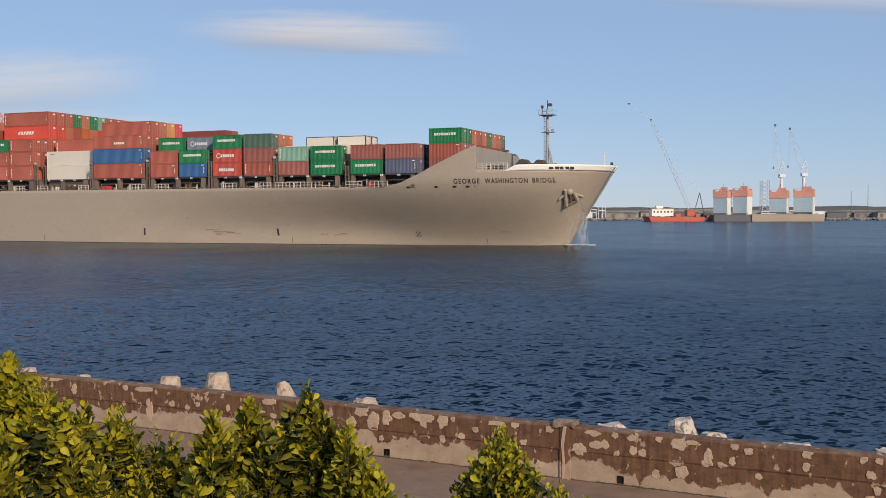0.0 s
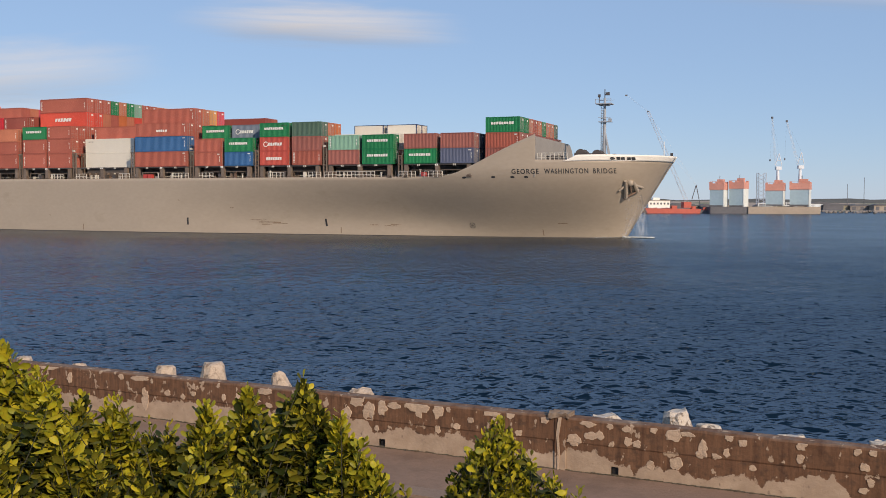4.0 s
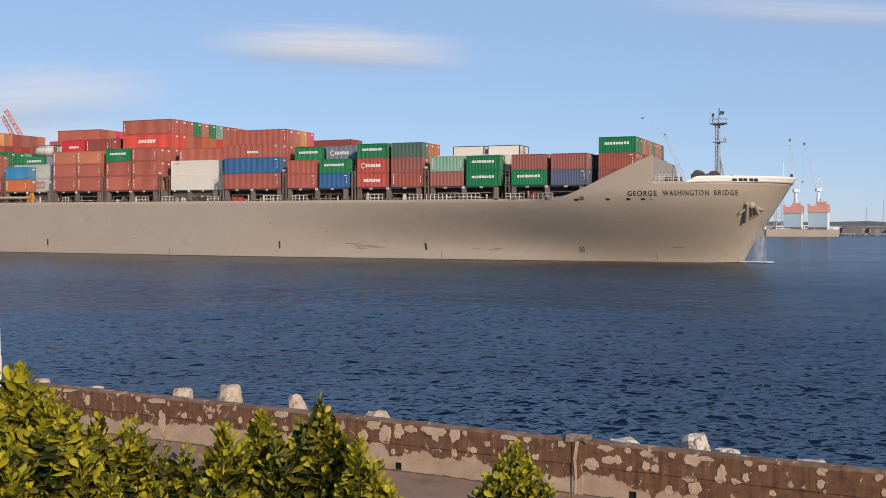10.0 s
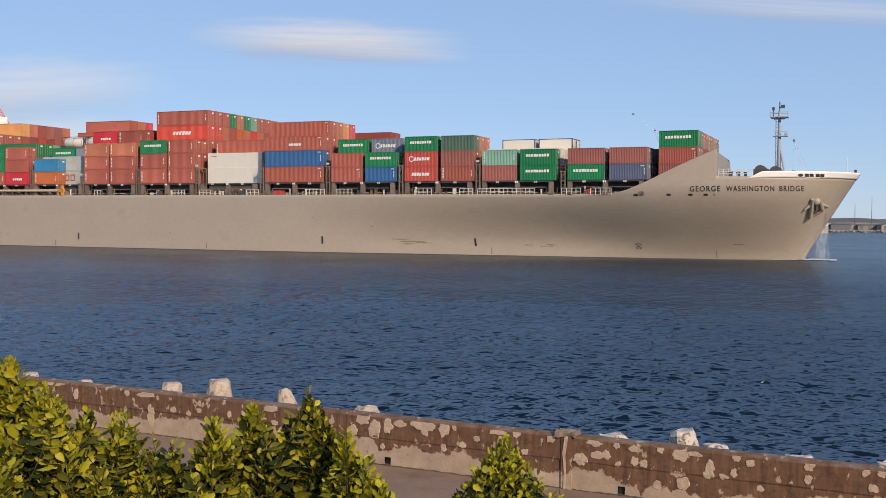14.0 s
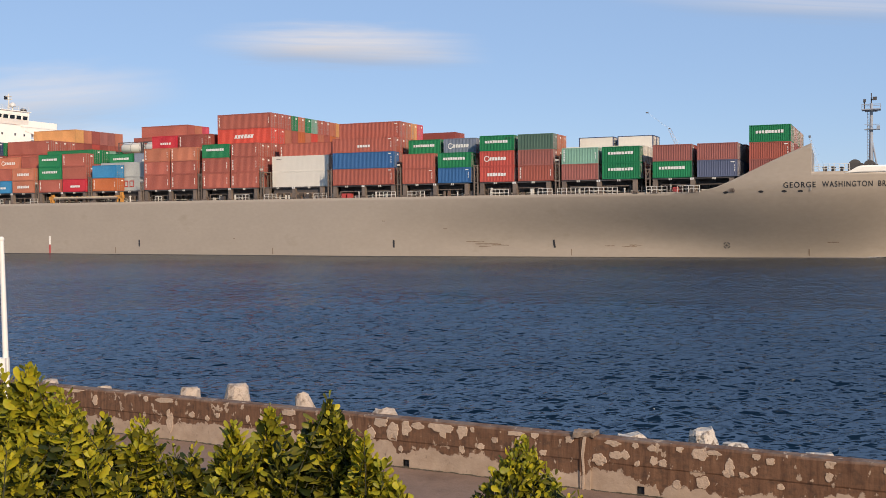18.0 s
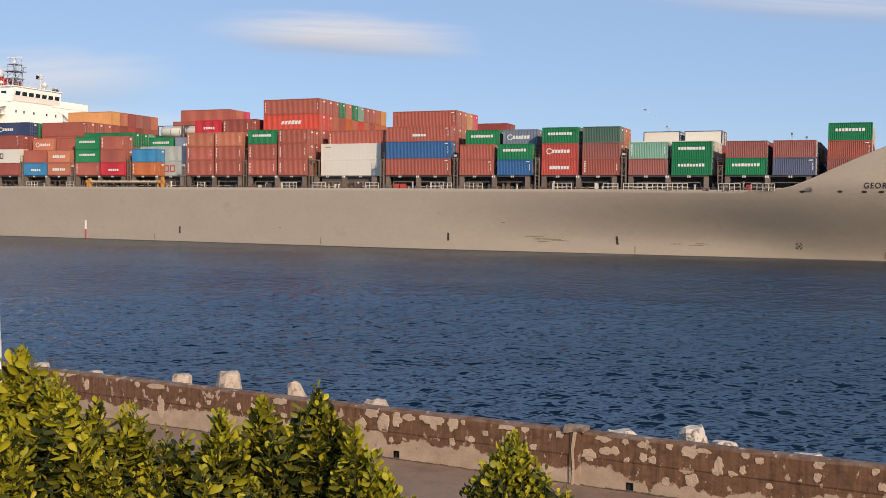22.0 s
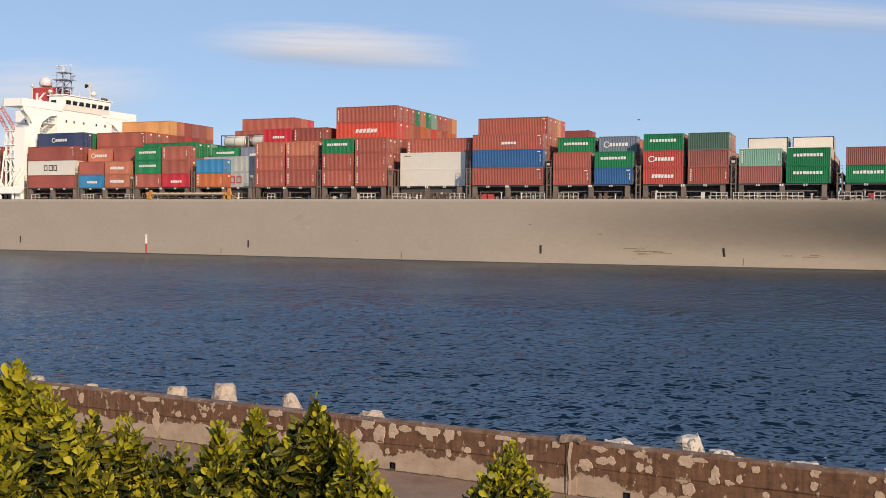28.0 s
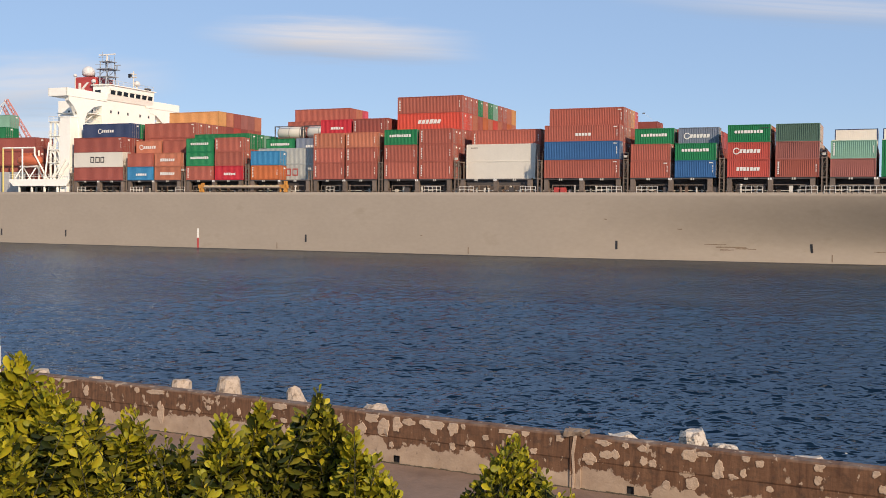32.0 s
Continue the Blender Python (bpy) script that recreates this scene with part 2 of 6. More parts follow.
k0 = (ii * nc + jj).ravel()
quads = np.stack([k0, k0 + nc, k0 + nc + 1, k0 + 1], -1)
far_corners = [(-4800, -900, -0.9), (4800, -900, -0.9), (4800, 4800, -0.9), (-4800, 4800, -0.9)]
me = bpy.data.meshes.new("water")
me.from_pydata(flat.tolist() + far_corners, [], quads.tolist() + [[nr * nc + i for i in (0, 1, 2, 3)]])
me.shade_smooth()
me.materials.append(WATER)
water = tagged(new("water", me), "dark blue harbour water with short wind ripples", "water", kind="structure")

CONCRETE = mat("old_concrete", (0.25, 0.185, 0.13), 0.9, vary=0.18, scale=1.2, bump=0.5, bump_scale=14, stain=(0.14, 0.09, 0.06), stain_at=0.5, stain_scale=3)
PAVING = mat("quay_paving", (0.225, 0.142, 0.096), 0.9, vary=0.16, scale=0.8, bump=0.3, bump_scale=25, stain=(0.165, 0.10, 0.065), stain_at=0.55, stain_scale=0.6)
SOIL = mat("bank_soil", (0.09, 0.07, 0.045), 0.95, vary=0.3, scale=2, bump=0.8, bump_scale=10)

# the quay: one slab from the wall's foot to under the terrace
bm = boxes((-90, -26, -3, 120, 0.0, QUAY_Z))
bm.transform(WALL)
tagged(part("pavement", bm, PAVING), "worn brown concrete quay behind the sea wall", "pavement", kind="structure")
# the terrace on which the hedge grows and the camera stands
bm = boxes((-30, -14, QUAY_Z, 30, 4.3, 4.45))
tagged(part("ground", bm, SOIL), "raised earth terrace above the quay", "ground", kind="structure")

# ================= the container ship =================
CY, HALF = 16.5, 16.5            # middle line and half beam; the near side lies at y = 0
DECK_Z, BASE_Z = 10.4, 12.65


def smooth01(v):
    v = min(1.0, max(0.0, v))
    return v * v * (3 - 2 * v)


def stem(z):
    return 79.6 + 8.8 * max(0.0, (z + 0.8) / 15.0) ** 1.05


def half(x, z):
    """The hull's half breadth at a station and height: a fine waterline under a flared bow, a narrowing stern."""
    w = smooth01((x - 40) / 22)
    k = (1 - w) * smooth01((z - 1.4) / 10.2) + w * smooth01((z + 1.6) / 13.6)
    xs = stem(z)
    u0, u1 = min(1, max(0, (x + 14) / (xs + 14))), min(1, max(0, (x - 49) / (xs - 49)))
    low, high = HALF * max(0.0, 1 - u0 ** 1.2) ** 0.45 * (1 - 0.07 * smooth01(u0 / 0.45)), HALF * max(0.0, 1 - u1 ** 3.1) ** 0.52
    b = (1 - k) * low + k * high
    aft = max(0.0, (-150 - x) / 56)
    return b * (1 - 0.55 * aft ** 2 * (1 - smooth01((z + 2) / 11)))


def top_edge(x):
    pts = ((-300, 10.4), (49.5, 10.4), (52, 10.55), (54, 11.0), (56.4, 12.0), (59, 13.25), (62.5, 14.95), (65, 16.1), (67.9, 17.35), (100, 17.35))
    for (x0, z0), (x1, z1) in zip(pts, pts[1:]):
        if x0 <= x <= x1:
            return z0 + (z1 - z0) * (x - x0) / (x1 - x0)


ship = new("container_ship")
tagged(ship, "long beige container ship with stacked cargo, steaming slowly past", "ship")
aboard(ship, pose(0, 0, 0))

def shell(bm, xs, low, high, rows, to_stem=False, sides=(-1, 1)):
    """Plating on both sides between two height curves, drawn on the hull's form; to_stem runs it out to the raked stem."""
    for side in sides:
        grid = []
        for x in xs:
            grid.append([bm.verts.new((x, CY + side * half(x, z), z)) for z in [low(x) + (high(x) - low(x)) * k / rows for k in range(rows + 1)]])
        x1 = xs[-1]
        for i in range(1, 15 if to_stem else 0):
            f = math.sin(i / 14 * math.pi / 2)
            row = []
            for k in range(rows + 1):
                z = low(x1) + (high(x1) - low(x1)) * k / rows
                x = x1 + (max(stem(z), x1 + 0.05) - x1) * f
                row.append(bm.verts.new((x, CY + side * (half(x, z) if i < 14 else 0.02), z)))
            grid.append(row)
        for a, c in zip(grid, grid[1:]):
            for k in range(rows):
                q = (a[k], c[k], c[k + 1], a[k + 1])
                bm.faces.new(q if side < 0 else q[::-1])
    return bm


def plate(ob, thick):
    mod = ob.modifiers.new("plate", "SOLIDIFY")
    mod.thickness, mod.offset = thick, -1
    return ob


AFT, WEDGE, FORE = list(np.linspace(-206, 49.5, 86)), list(np.linspace(49.5, 67.2, 24)) + [67.84, 67.9], list(np.linspace(67.9, 77, 11))
bm = shell(bmesh.new(), AFT + WEDGE[1:] + FORE[1:], lambda x: -3, lambda x: DECK_Z, 22, True)
shell(bm, WEDGE, lambda x: DECK_Z, lambda x: max(min(top_edge(x), 13.1), DECK_Z + 0.02), 5, sides=(-1,))
shell(bm, [58.69] + [x for x in WEDGE if x > 58.69], lambda x: 13.1, lambda x: max(top_edge(x), 13.12), 6, sides=(-1,))
shell(bm, WEDGE, lambda x: DECK_Z, lambda x: max(min(top_edge(x), 12.9), DECK_Z + 0.02), 6, sides=(1,))
shell(bm, FORE, lambda x: DECK_Z, lambda x: 13.1, 5, True)
ends = [v for v in bm.verts if v.co.x < -205.9]
left, right = sorted((v for v in ends if v.co.y < CY), key=lambda v: v.co.z), sorted((v for v in ends if v.co.y > CY), key=lambda v: -v.co.z)
bm.faces.new(left + right)
bmesh.ops.remove_doubles(bm, verts=bm.verts, dist=0.012)
plate(part("hull", bm, HULL, ship, "beige hull with a flared bow and wedge-shaped bulwark", smooth=True), 0.1)
plate(part("bow_bulwark", shell(bmesh.new(), list(np.linspace(72.4, 77.5, 15)), lambda x: 12.84 + 0.022 * (x - 72.4), lambda x: 12.90 + 0.022 * (x - 72.4) + 0.95 * smooth01((x - 72.4) / 2.4), 4, True), WHITE, ship, "white-painted bulwark round the bow", smooth=True), 0.12).modifiers[0].offset = 0.4
plate(part("boot_topping", shell(bmesh.new(), AFT + WEDGE[1:] + FORE[1:], lambda x: -0.7, lambda x: 0.03, 2, True), WATERLINE, ship, "dark wet line along the waterline", smooth=True), 0.03).modifiers[0].offset = 1
BREAK_GREY = mat("breakwater_grey", (0.29, 0.26, 0.222), 0.6, vary=0.1, scale=0.3)
bm = bmesh.new()
rim = [(1.2, 10.3), (1.2, 17.0), (22.0, 17.0)] + [(26.0 + 5.0 * math.sin(a), 12.0 + 5.0 * math.cos(a)) for a in np.linspace(0.1, 1.57, 7)] + [(31.0, 10.3)]
faces = [[bm.verts.new((67.6 + d - 1.7 * (y - 1.2) / 30, y, z)) for y, z in rim] for d in (0, 0.25)]
bm.faces.new(faces[0])
bm.faces.new(faces[1][::-1])
for i in range(len(rim)):
    j = (i + 1) % len(rim)
    bm.faces.new((faces[0][j], faces[0][i], faces[1][i], faces[1][j]))
bmesh.ops.recalc_face_normals(bm, faces=bm.faces)
part("breakwater", bm, BREAK_GREY, ship, "tall grey transverse breakwater plate")

# decks
bm = bmesh.new()
near = [bm.verts.new((x, CY - half(x, DECK_Z) + 0.1, DECK_Z - 0.12)) for x in range(-205, 69, 3)]
far = [bm.verts.new((v.co.x, 2 * CY - v.co.y, v.co.z)) for v in near]
for i in range(len(near) - 1):
    bm.faces.new((near[i], near[i + 1], far[i + 1], far[i]))
part("main_deck", bm, DECK, ship)
bm = bmesh.new()
near = [bm.verts.new((x, CY - half(x, 12.6) + 0.1, 12.62)) for x in [67.95] + list(np.arange(69, 86.4, 1))]
far = [bm.verts.new((v.co.x, 2 * CY - v.co.y, v.co.z)) for v in near]
for i in range(len(near) - 1):
    bm.faces.new((near[i], near[i + 1], far[i + 1], far[i]))
part("forecastle_deck", bm, DECK, ship)

# ================= containers =================
def corrugated(length, h, deep=0.05):
    """The shell of a container, its long walls folded into upright ribs; long side along x, centred, standing on z = 0."""
    bm = bmesh.new()
    n = round(length / 0.28)
    pitch = (length - 0.24) / n
    for y, s in ((-1.19, 1), (1.19, -1)):
        xs = []
        for i in range(n):
            x = -length / 2 + 0.12 + i * pitch
            xs += [(x, 0), (x + pitch * 0.32, 0), (x + pitch * 0.5, deep), (x + pitch * 0.82, deep)]
        xs.append((length / 2 - 0.12, 0))
        lo = [bm.verts.new((x, y + s * d, 0.16)) for x, d in xs]
        hi = [bm.verts.new((x, y + s * d, h - 0.1)) for x, d in xs]
        for i in range(len(xs) - 1):
            q = (lo[i], lo[i + 1], hi[i + 1], hi[i])
            bm.faces.new(q if s > 0 else q[::-1])
    box(bm, -length / 2 + 0.1, -1.16, h - 0.1, length / 2 - 0.1, 1.16, h - 0.03)
    box(bm, -length / 2 + 0.1, -1.16, 0.1, length / 2 - 0.1, 1.16, 0.16)
    box(bm, -length / 2 + 0.03, -1.13, 0.16, -length / 2 + 0.08, 1.13, h - 0.1)
    return bm


def box_frame(length, h):
    bm = bmesh.new()
    L, w = length / 2, 1.22
    for x in (-L, L - 0.15):
        for y in (-w, w - 0.15):
            box(bm, x, y, 0, x + 0.15, y + 0.15, h)
    for y in (-w, w - 0.1):
        box(bm, -L + 0.15, y, 0.02, L - 0.15, y + 0.1, 0.18)
        box(bm, -L + 0.15, y + 0.01, h - 0.12, L - 0.15, y + 0.09, h)
    for x in (-L + 0.02, L - 0.12):
        box(bm, x, -w + 0.15, 0.02, x + 0.1, w - 0.15, 0.18)
        box(bm, x, -w + 0.15, h - 0.14, x + 0.1, w - 0.15, h)
    return bm


def door_leaf(length, h, side):
    bm = bmesh.new()
    L = length / 2
    y0, y1 = (-1.07, -0.01) if side < 0 else (0.01, 1.07)
    box(bm, L - 0.1, y0, 0.18, L - 0.05, y1, h - 0.14)
    for k in range(4):
        z = 0.3 + k * (h - 0.5) / 4
        box(bm, L - 0.05, y0 + 0.08, z, L - 0.035, y1 - 0.08, z + (h - 0.5) / 4 - 0.12)
    return bm


def lock_bars(length, h, side):
    bm = bmesh.new()
    L = length / 2
    for y in (0.28, 0.8):
        beam(bm, (L - 0.01, side * y, 0.12), (L - 0.01, side * y, h - 0.08), 0.05, sides=5)
        box(bm, L - 0.03, side * y - 0.12, 1.05, L + 0.01, side * y + 0.12, 1.1)
    return bm


STEEL = mat("galvanised_bar", (0.34, 0.30, 0.27), 0.5, 0.4, vary=0.15, scale=3)
MARK_WHITE = mat("white_marking", (0.72, 0.70, 0.64), 0.6, vary=0.12, scale=3)
MARK_RED = mat("red_marking", (0.42, 0.06, 0.05), 0.6, vary=0.12, scale=3)
MARK_PALE = mat("pale_marking", (0.50, 0.47, 0.40), 0.6, vary=0.2, scale=3)
MARK_BLACK = mat("dark_marking", (0.05, 0.04, 0.04), 0.6, vary=0.2, scale=3)
WORD = {
    "wide": ("white", -2.05, 2.05, 0.60, 9, 0.46, 0.0),      # a long word in block shapes: colour, from, to, height share, blocks, size, slant
    "mid": ("white", -1.3, 1.7, 0.5, 6, 0.58, 0.12),
    "small": ("white", -1.0, 1.6, 0.42, 5, 0.44, 0.0),
    "pale": ("dark", -5.3, -4.0, 0.8, 5, 0.13, 0.0),
    "big_dark": ("dark", -1.9, 1.9, 0.5, 3, 1.15, 0.0),
    "big_red": ("red", -1.5, 2.6, 0.5, 3, 1.3, 0.0),
    "long": ("white", -2.2, 2.2, 0.5, 6, 0.75, 0.35),
    "seven": ("white", -1.7, 1.7, 0.48, 7, 0.56, 0.1),
}
MARKS = {"white": MARK_WHITE, "red": MARK_RED, "pale": MARK_PALE, "dark": MARK_BLACK}


def word_mesh(kind, h, seed):
    """Plain block shapes that stand for a name painted on a container's side."""
    _, a, b, zf, n, size, slant = WORD[kind]
    rnd = random.Random(seed)
    bm = bmesh.new()
    step = (b - a) / n
    z0 = h * zf - size / 2
    for i in range(n):
        x0, x1 = a + i * step, a + (i + rnd.uniform(0.72, 0.86)) * step
        if size > 1:
            t = 0.2
            bars = [(x0, z0, x0 + t, z0 + size), (x1 - t, z0, x1, z0 + size), (x0 + t, z0, x1 - t, z0 + t), (x0 + t, z0 + size - t, x1 - t, z0 + size)]
        else:
            bars = [(x0, z0, x1, z0 + size * rnd.uniform(0.88, 1.0))]
        for p, q, r, s in bars:
            c = [(p + slant * (q - z0), q), (r + slant * (q - z0), q), (r + slant * (s - z0), s), (p + slant * (s - z0), s)]
            bm.faces.new([bm.verts.new((x, -1.226, z)) for x, z in c])
    if kind == "mid":
        for i in range(16):
            t0, t1 = 2 * math.pi * i / 18 + 0.5, 2 * math.pi * (i + 1) / 18 + 0.5
            v = [bm.verts.new((-1.75 + r * math.cos(t), -1.226, h * zf + r * math.sin(t))) for t, r in ((t0, 0.5), (t1, 0.5), (t1, 0.36), (t0, 0.36))]
            bm.faces.new(v[::-1])
    return bm


def code_mesh(length, h, kind):
    """Small plates of unreadable code: an upright column at one end, or a short row at the top corner."""
    bm = bmesh.new()
    L = length / 2
    if kind == "column":
        for k in range(7):
            z = h * 0.18 + k * 0.27
            box(bm, -L + 0.32, -1.232, z, -L + 0.56, -1.222, z + 0.17)
    elif kind == "row":
        box(bm, L - 0.98, -1.232, h - 0.45, L - 0.40, -1.222, h - 0.31)
    else:
        for z0, z1 in ((0.30, 0.44), (0.47, 0.54), (0.58, 0.70)):
            box(bm, L - 0.47, -1.232, h * z0, L - 0.37, -1.222, h * z1)
    return bm


SHARED, MODELS = {}, {}


def shared(key, make, material):
    if key not in SHARED:
        bm = make()
        me = bpy.data.meshes.new(key[0])
        bm.to_mesh(me)
        bm.free()
        SHARED[key] = me
    me = SHARED[key]
    k2 = key + (material.name,)
    if k2 not in SHARED:
        c = me.copy()
        c.materials.append(material)
        SHARED[k2] = c
    return SHARED[k2]


COLOUR_WORDS = dict(brown="rust-brown", maroon="dark maroon", red="red", brick="brick-red", orange="orange", green="bright green", dkgreen="dull dark green", mint="pale mint-green", blue="deep blue", navy="navy-blue",
                    sky="bright blue", white="off-white", grey="pale grey", slate="slate-grey", steel="dull steel-blue", crimson="crimson", ochre="ochre-yellow", pink="pinkish red", vermilion="vermilion", plum="dull plum-brown")


def container(colour, feet, h, word="", code="", plain=False):
    """One shipping container at its own origin, as a model for copies."""
    key = (colour, feet, h, word, code, plain)
    if key in MODELS:
        return MODELS[key], False
    length = 12.19 if feet == 40 else 6.06
    paint = BOX[colour]
    ob = new("shipping_container")
    tagged(ob, f"{COLOUR_WORDS[colour]} corrugated steel {feet}-foot shipping container on deck", "container", "containers stacked on the ship")

    def piece(name, k, make, material, under=None):
        p = new(name, shared((name,) + k, make, material))
        p.parent = under or ob
        if name == "code_plate":
            tagged(p, kind="stuff")
        return p
    low = colour == "white"                # the off-white ones have shallow ribs
    piece("shell", (feet, h, low), lambda: corrugated(length, h, 0.004 if low else 0.05), paint)
    piece("corner_frame", (feet, h), lambda: box_frame(length, h), BOX["navy"] if h == 2.44 else paint)
    for s in (-1, 1):
        door = piece("door", (feet, h, s), lambda: door_leaf(length, h, s), paint)
        if not plain:
            piece("lock_bar", (feet, h, s), lambda: lock_bars(length, h, s), STEEL, door)
            if s > 0:
                piece("door_plate", (feet, h), lambda: boxes((length / 2 - 0.035, 0.35, h - 0.62, length / 2 - 0.02, 0.92, h - 0.34)), MARK_WHITE, door)
    if word:
        piece("lettering", (word, h), lambda: word_mesh(word, h, len(word)), MARKS[WORD[word][0]])
    if code:
        for c in {"corner": ("row", "upright"), "column": ("column", "upright")}.get(code, (code,)):
            piece("code_plate", (feet, h, c), lambda: code_mesh(length, h, c), MARK_WHITE)
    MODELS[key] = ob
    return ob, True


S20, HC = 2.59, 2.90
HIDDEN = []
ROW = 2.5


def stow(x, row, tiers, feet=40, plain=False, lift=0.0):
    """A stack of containers, its aft end at x. tiers: (colour, height, word, code) from below."""
    z = BASE_Z + lift
    length = 12.19 if feet == 40 else 6.06
    for tier in tiers:
        colour, h, *more = tier
        word, code = (more + ["", ""])[:2]
        m = pose(x + length / 2, 0.1 + 1.22 + ROW * row, z)
        last = tiers[-1] is tier
        if row > 2 and not (last and row < 11) and not (row == 3 and z > 20):
            HIDDEN.append((colour, x, row, z, length, h))
            z += h
            continue
        model, fresh = container(colour, feet, h, word, code, plain)
        aboard(model if fresh else copy_thing(model, pose(0, 0, 0)), m)
        z += h


RUSTY = ("brown", "brown", "maroon", "brick", "red", "brown", "green", "maroon", "brown", "maroon")
rnd = random.Random(7)


def fill(x, rows, heights, feet=40, tops=(), plain=True):
    """Stacks further inboard: hidden tiers in common colours, then the given tiers on top."""
    for n, r in enumerate(rows):
        low = [(rnd.choice(RUSTY), h) for h in heights]
        up = [(tops[n % len(tops)], HC)] if tops else []
        stow(x, r, low + up, feet, plain)


# aft of the house, on a raised hatch
AFT_LIFT = 0.6
for r in (2, 3):
    stow(-138.4, r, [("brown", HC), ("maroon", HC), (("navy", "maroon")[r % 2] if r > 2 else "maroon", HC)], 40, False, AFT_LIFT)
for r in (4, 5):
    stow(-152.2 - 1.2 * (r - 4), r, [("brown", HC), ("brown", HC), ("brick", HC), ("green", HC, "wide")] + ([("mint", HC)] if r == 5 else []), 40, False, AFT_LIFT)

# bay by bay, from the house to the bow; the outer row first
stow(-111.1, 0, [("maroon", S20), ("white", HC, "big_dark"), ("maroon", HC, "", "corner")])
stow(-111.1, 1, [("brown", S20), ("brown", HC), ("maroon", HC), ("navy", HC, "mid")])
stow(-111.1, 2, [("brown", S20), ("brown", HC), ("maroon", HC), ("green", HC)])
fill(-111.1, range(3, 13), (S20, HC, HC), tops=("maroon", "brown", "brick"))

stow(-97.7, 0, [("sky", S20, "small"), ("brown", S20)], 20)
stow(-91.2, 0, [("brick", S20, "seven"), ("brick", S20, "seven")], 20)
stow(-97.7, 1, [("brown", S20), ("brown", S20), ("brick", S20, "mid")], 20)
stow(-91.2, 1, [("brown", S20), ("brown", S20), ("brown", S20)], 20)
for r in (2, 3, 4):
    stow(-97.7, r, [("brown", S20), ("brown", HC), ("brown", HC), ("brown", HC, "", "corner")])
fill(-97.7, range(5, 11), (S20, HC, HC, HC), tops=("ochre", "brick", "maroon", "plum", "plum", "brick"))
fill(-97.7, (11, 12), (S20, HC, HC))

stow(-83.8, 0, [("brown", S20, "", "column"), ("green", S20, "wide"), ("green", S20, "wide")], 20)
stow(-77.3, 0, [("crimson", S20, "small"), ("brown", S20), ("brown", S20, "", "column")], 20)
for r in (1, 2):
    stow(-83.8, r, [("brown", HC), ("brown", HC), ("green", HC, "wide" if r == 1 else "")], 40)
fill(-83.8, range(3, 13), (HC, HC), tops=("mint", "green", "brown", "dkgreen"))

stow(-69.4, 0, [("orange", S20, "", "column"), ("sky", S20)], 20)
stow(-69.4, 1, [("grey", HC, "big_red"), ("grey", HC)], 40)
stow(-69.4, 2, [("brown", S20), ("brown", S20), ("green", S20, "wide")], 20)
stow(-62.9, 2, [("brown", S20), ("brown", S20), ("slate", S20, "small")], 20)
stow(-69.4, 3, [("brown", S20), ("maroon", S20), ("brown", S20)], 40)
for x in (-69.2, -62.8):
    tank = new("tank_container")
    tagged(tank, "white cylindrical tank in an open steel container frame", "tank container", "tank containers on the ship")
    part("tank_shell", moved(lathe([(0.5, -2.75), (0.95, -2.6), (1.12, -2.35), (1.12, 2.35), (0.95, 2.6), (0.5, 2.75)], 20), pose(0, 0, 1.32, 0, 90, 0)), BOX["white"], tank, smooth=True)
    part("tank_frame", boxes(*[(sx - 0.08, sy - 0.08, 0, sx + 0.08, sy + 0.08, 2.55) for sx in (-2.95, 2.95) for sy in (-1.14, 1.14)], *[(-2.95, sy - 0.06, z, 2.95, sy + 0.06, z + 0.12) for sy in (-1.14, 1.14) for z in (0, 2.43)], *[(sx - 0.06, -1.14, z, sx + 0.06, 1.14, z + 0.12) for sx in (-2.95, 2.95) for z in (0, 2.43)]), DARK_STEEL, tank)
    for sx in (-2.3, 0.0, 2.3):
        part("tank_hoop", moved(lathe([(1.15, -0.06), (1.15, 0.06)], 20), pose(sx, 0, 1.32, 0, 90, 0)), STEEL, tank)
    aboard(tank, pose(x + 3.03, 0.1 + 1.22 + ROW * 3, BASE_Z + 3 * S20))
stow(-69.4, 4, [("brown", HC), ("maroon", HC), ("maroon", HC)], 40)
stow(-69.4, 5, [("brown", HC), ("maroon", HC), ("maroon", HC), ("brown", HC)], 40)
fill(-69.4, range(6, 9), (S20, HC, HC, HC), tops=("brown", "brick", "pink"))
fill(-69.4, range(9, 13), (S20, HC, HC))

for x in (-56.2, -49.7):
    stow(x, 0, [("brown", HC, "", "column"), ("brown", S20, "", "column"), ("brick", S20, "", "column")], 20)
stow(-56.2, 1, [("brown", HC), ("brown", S20), ("brown", S20), ("crimson", S20, "small")], 20)
stow(-49.7, 1, [("brown", HC), ("brown", S20), ("brown", S20), ("maroon", S20, "", "column")], 20)
fill(-56.2, range(2, 9), (HC, S20, S20), tops=("maroon", "brown"))
fill(-56.2, range(9, 13), (HC, S20, S20))

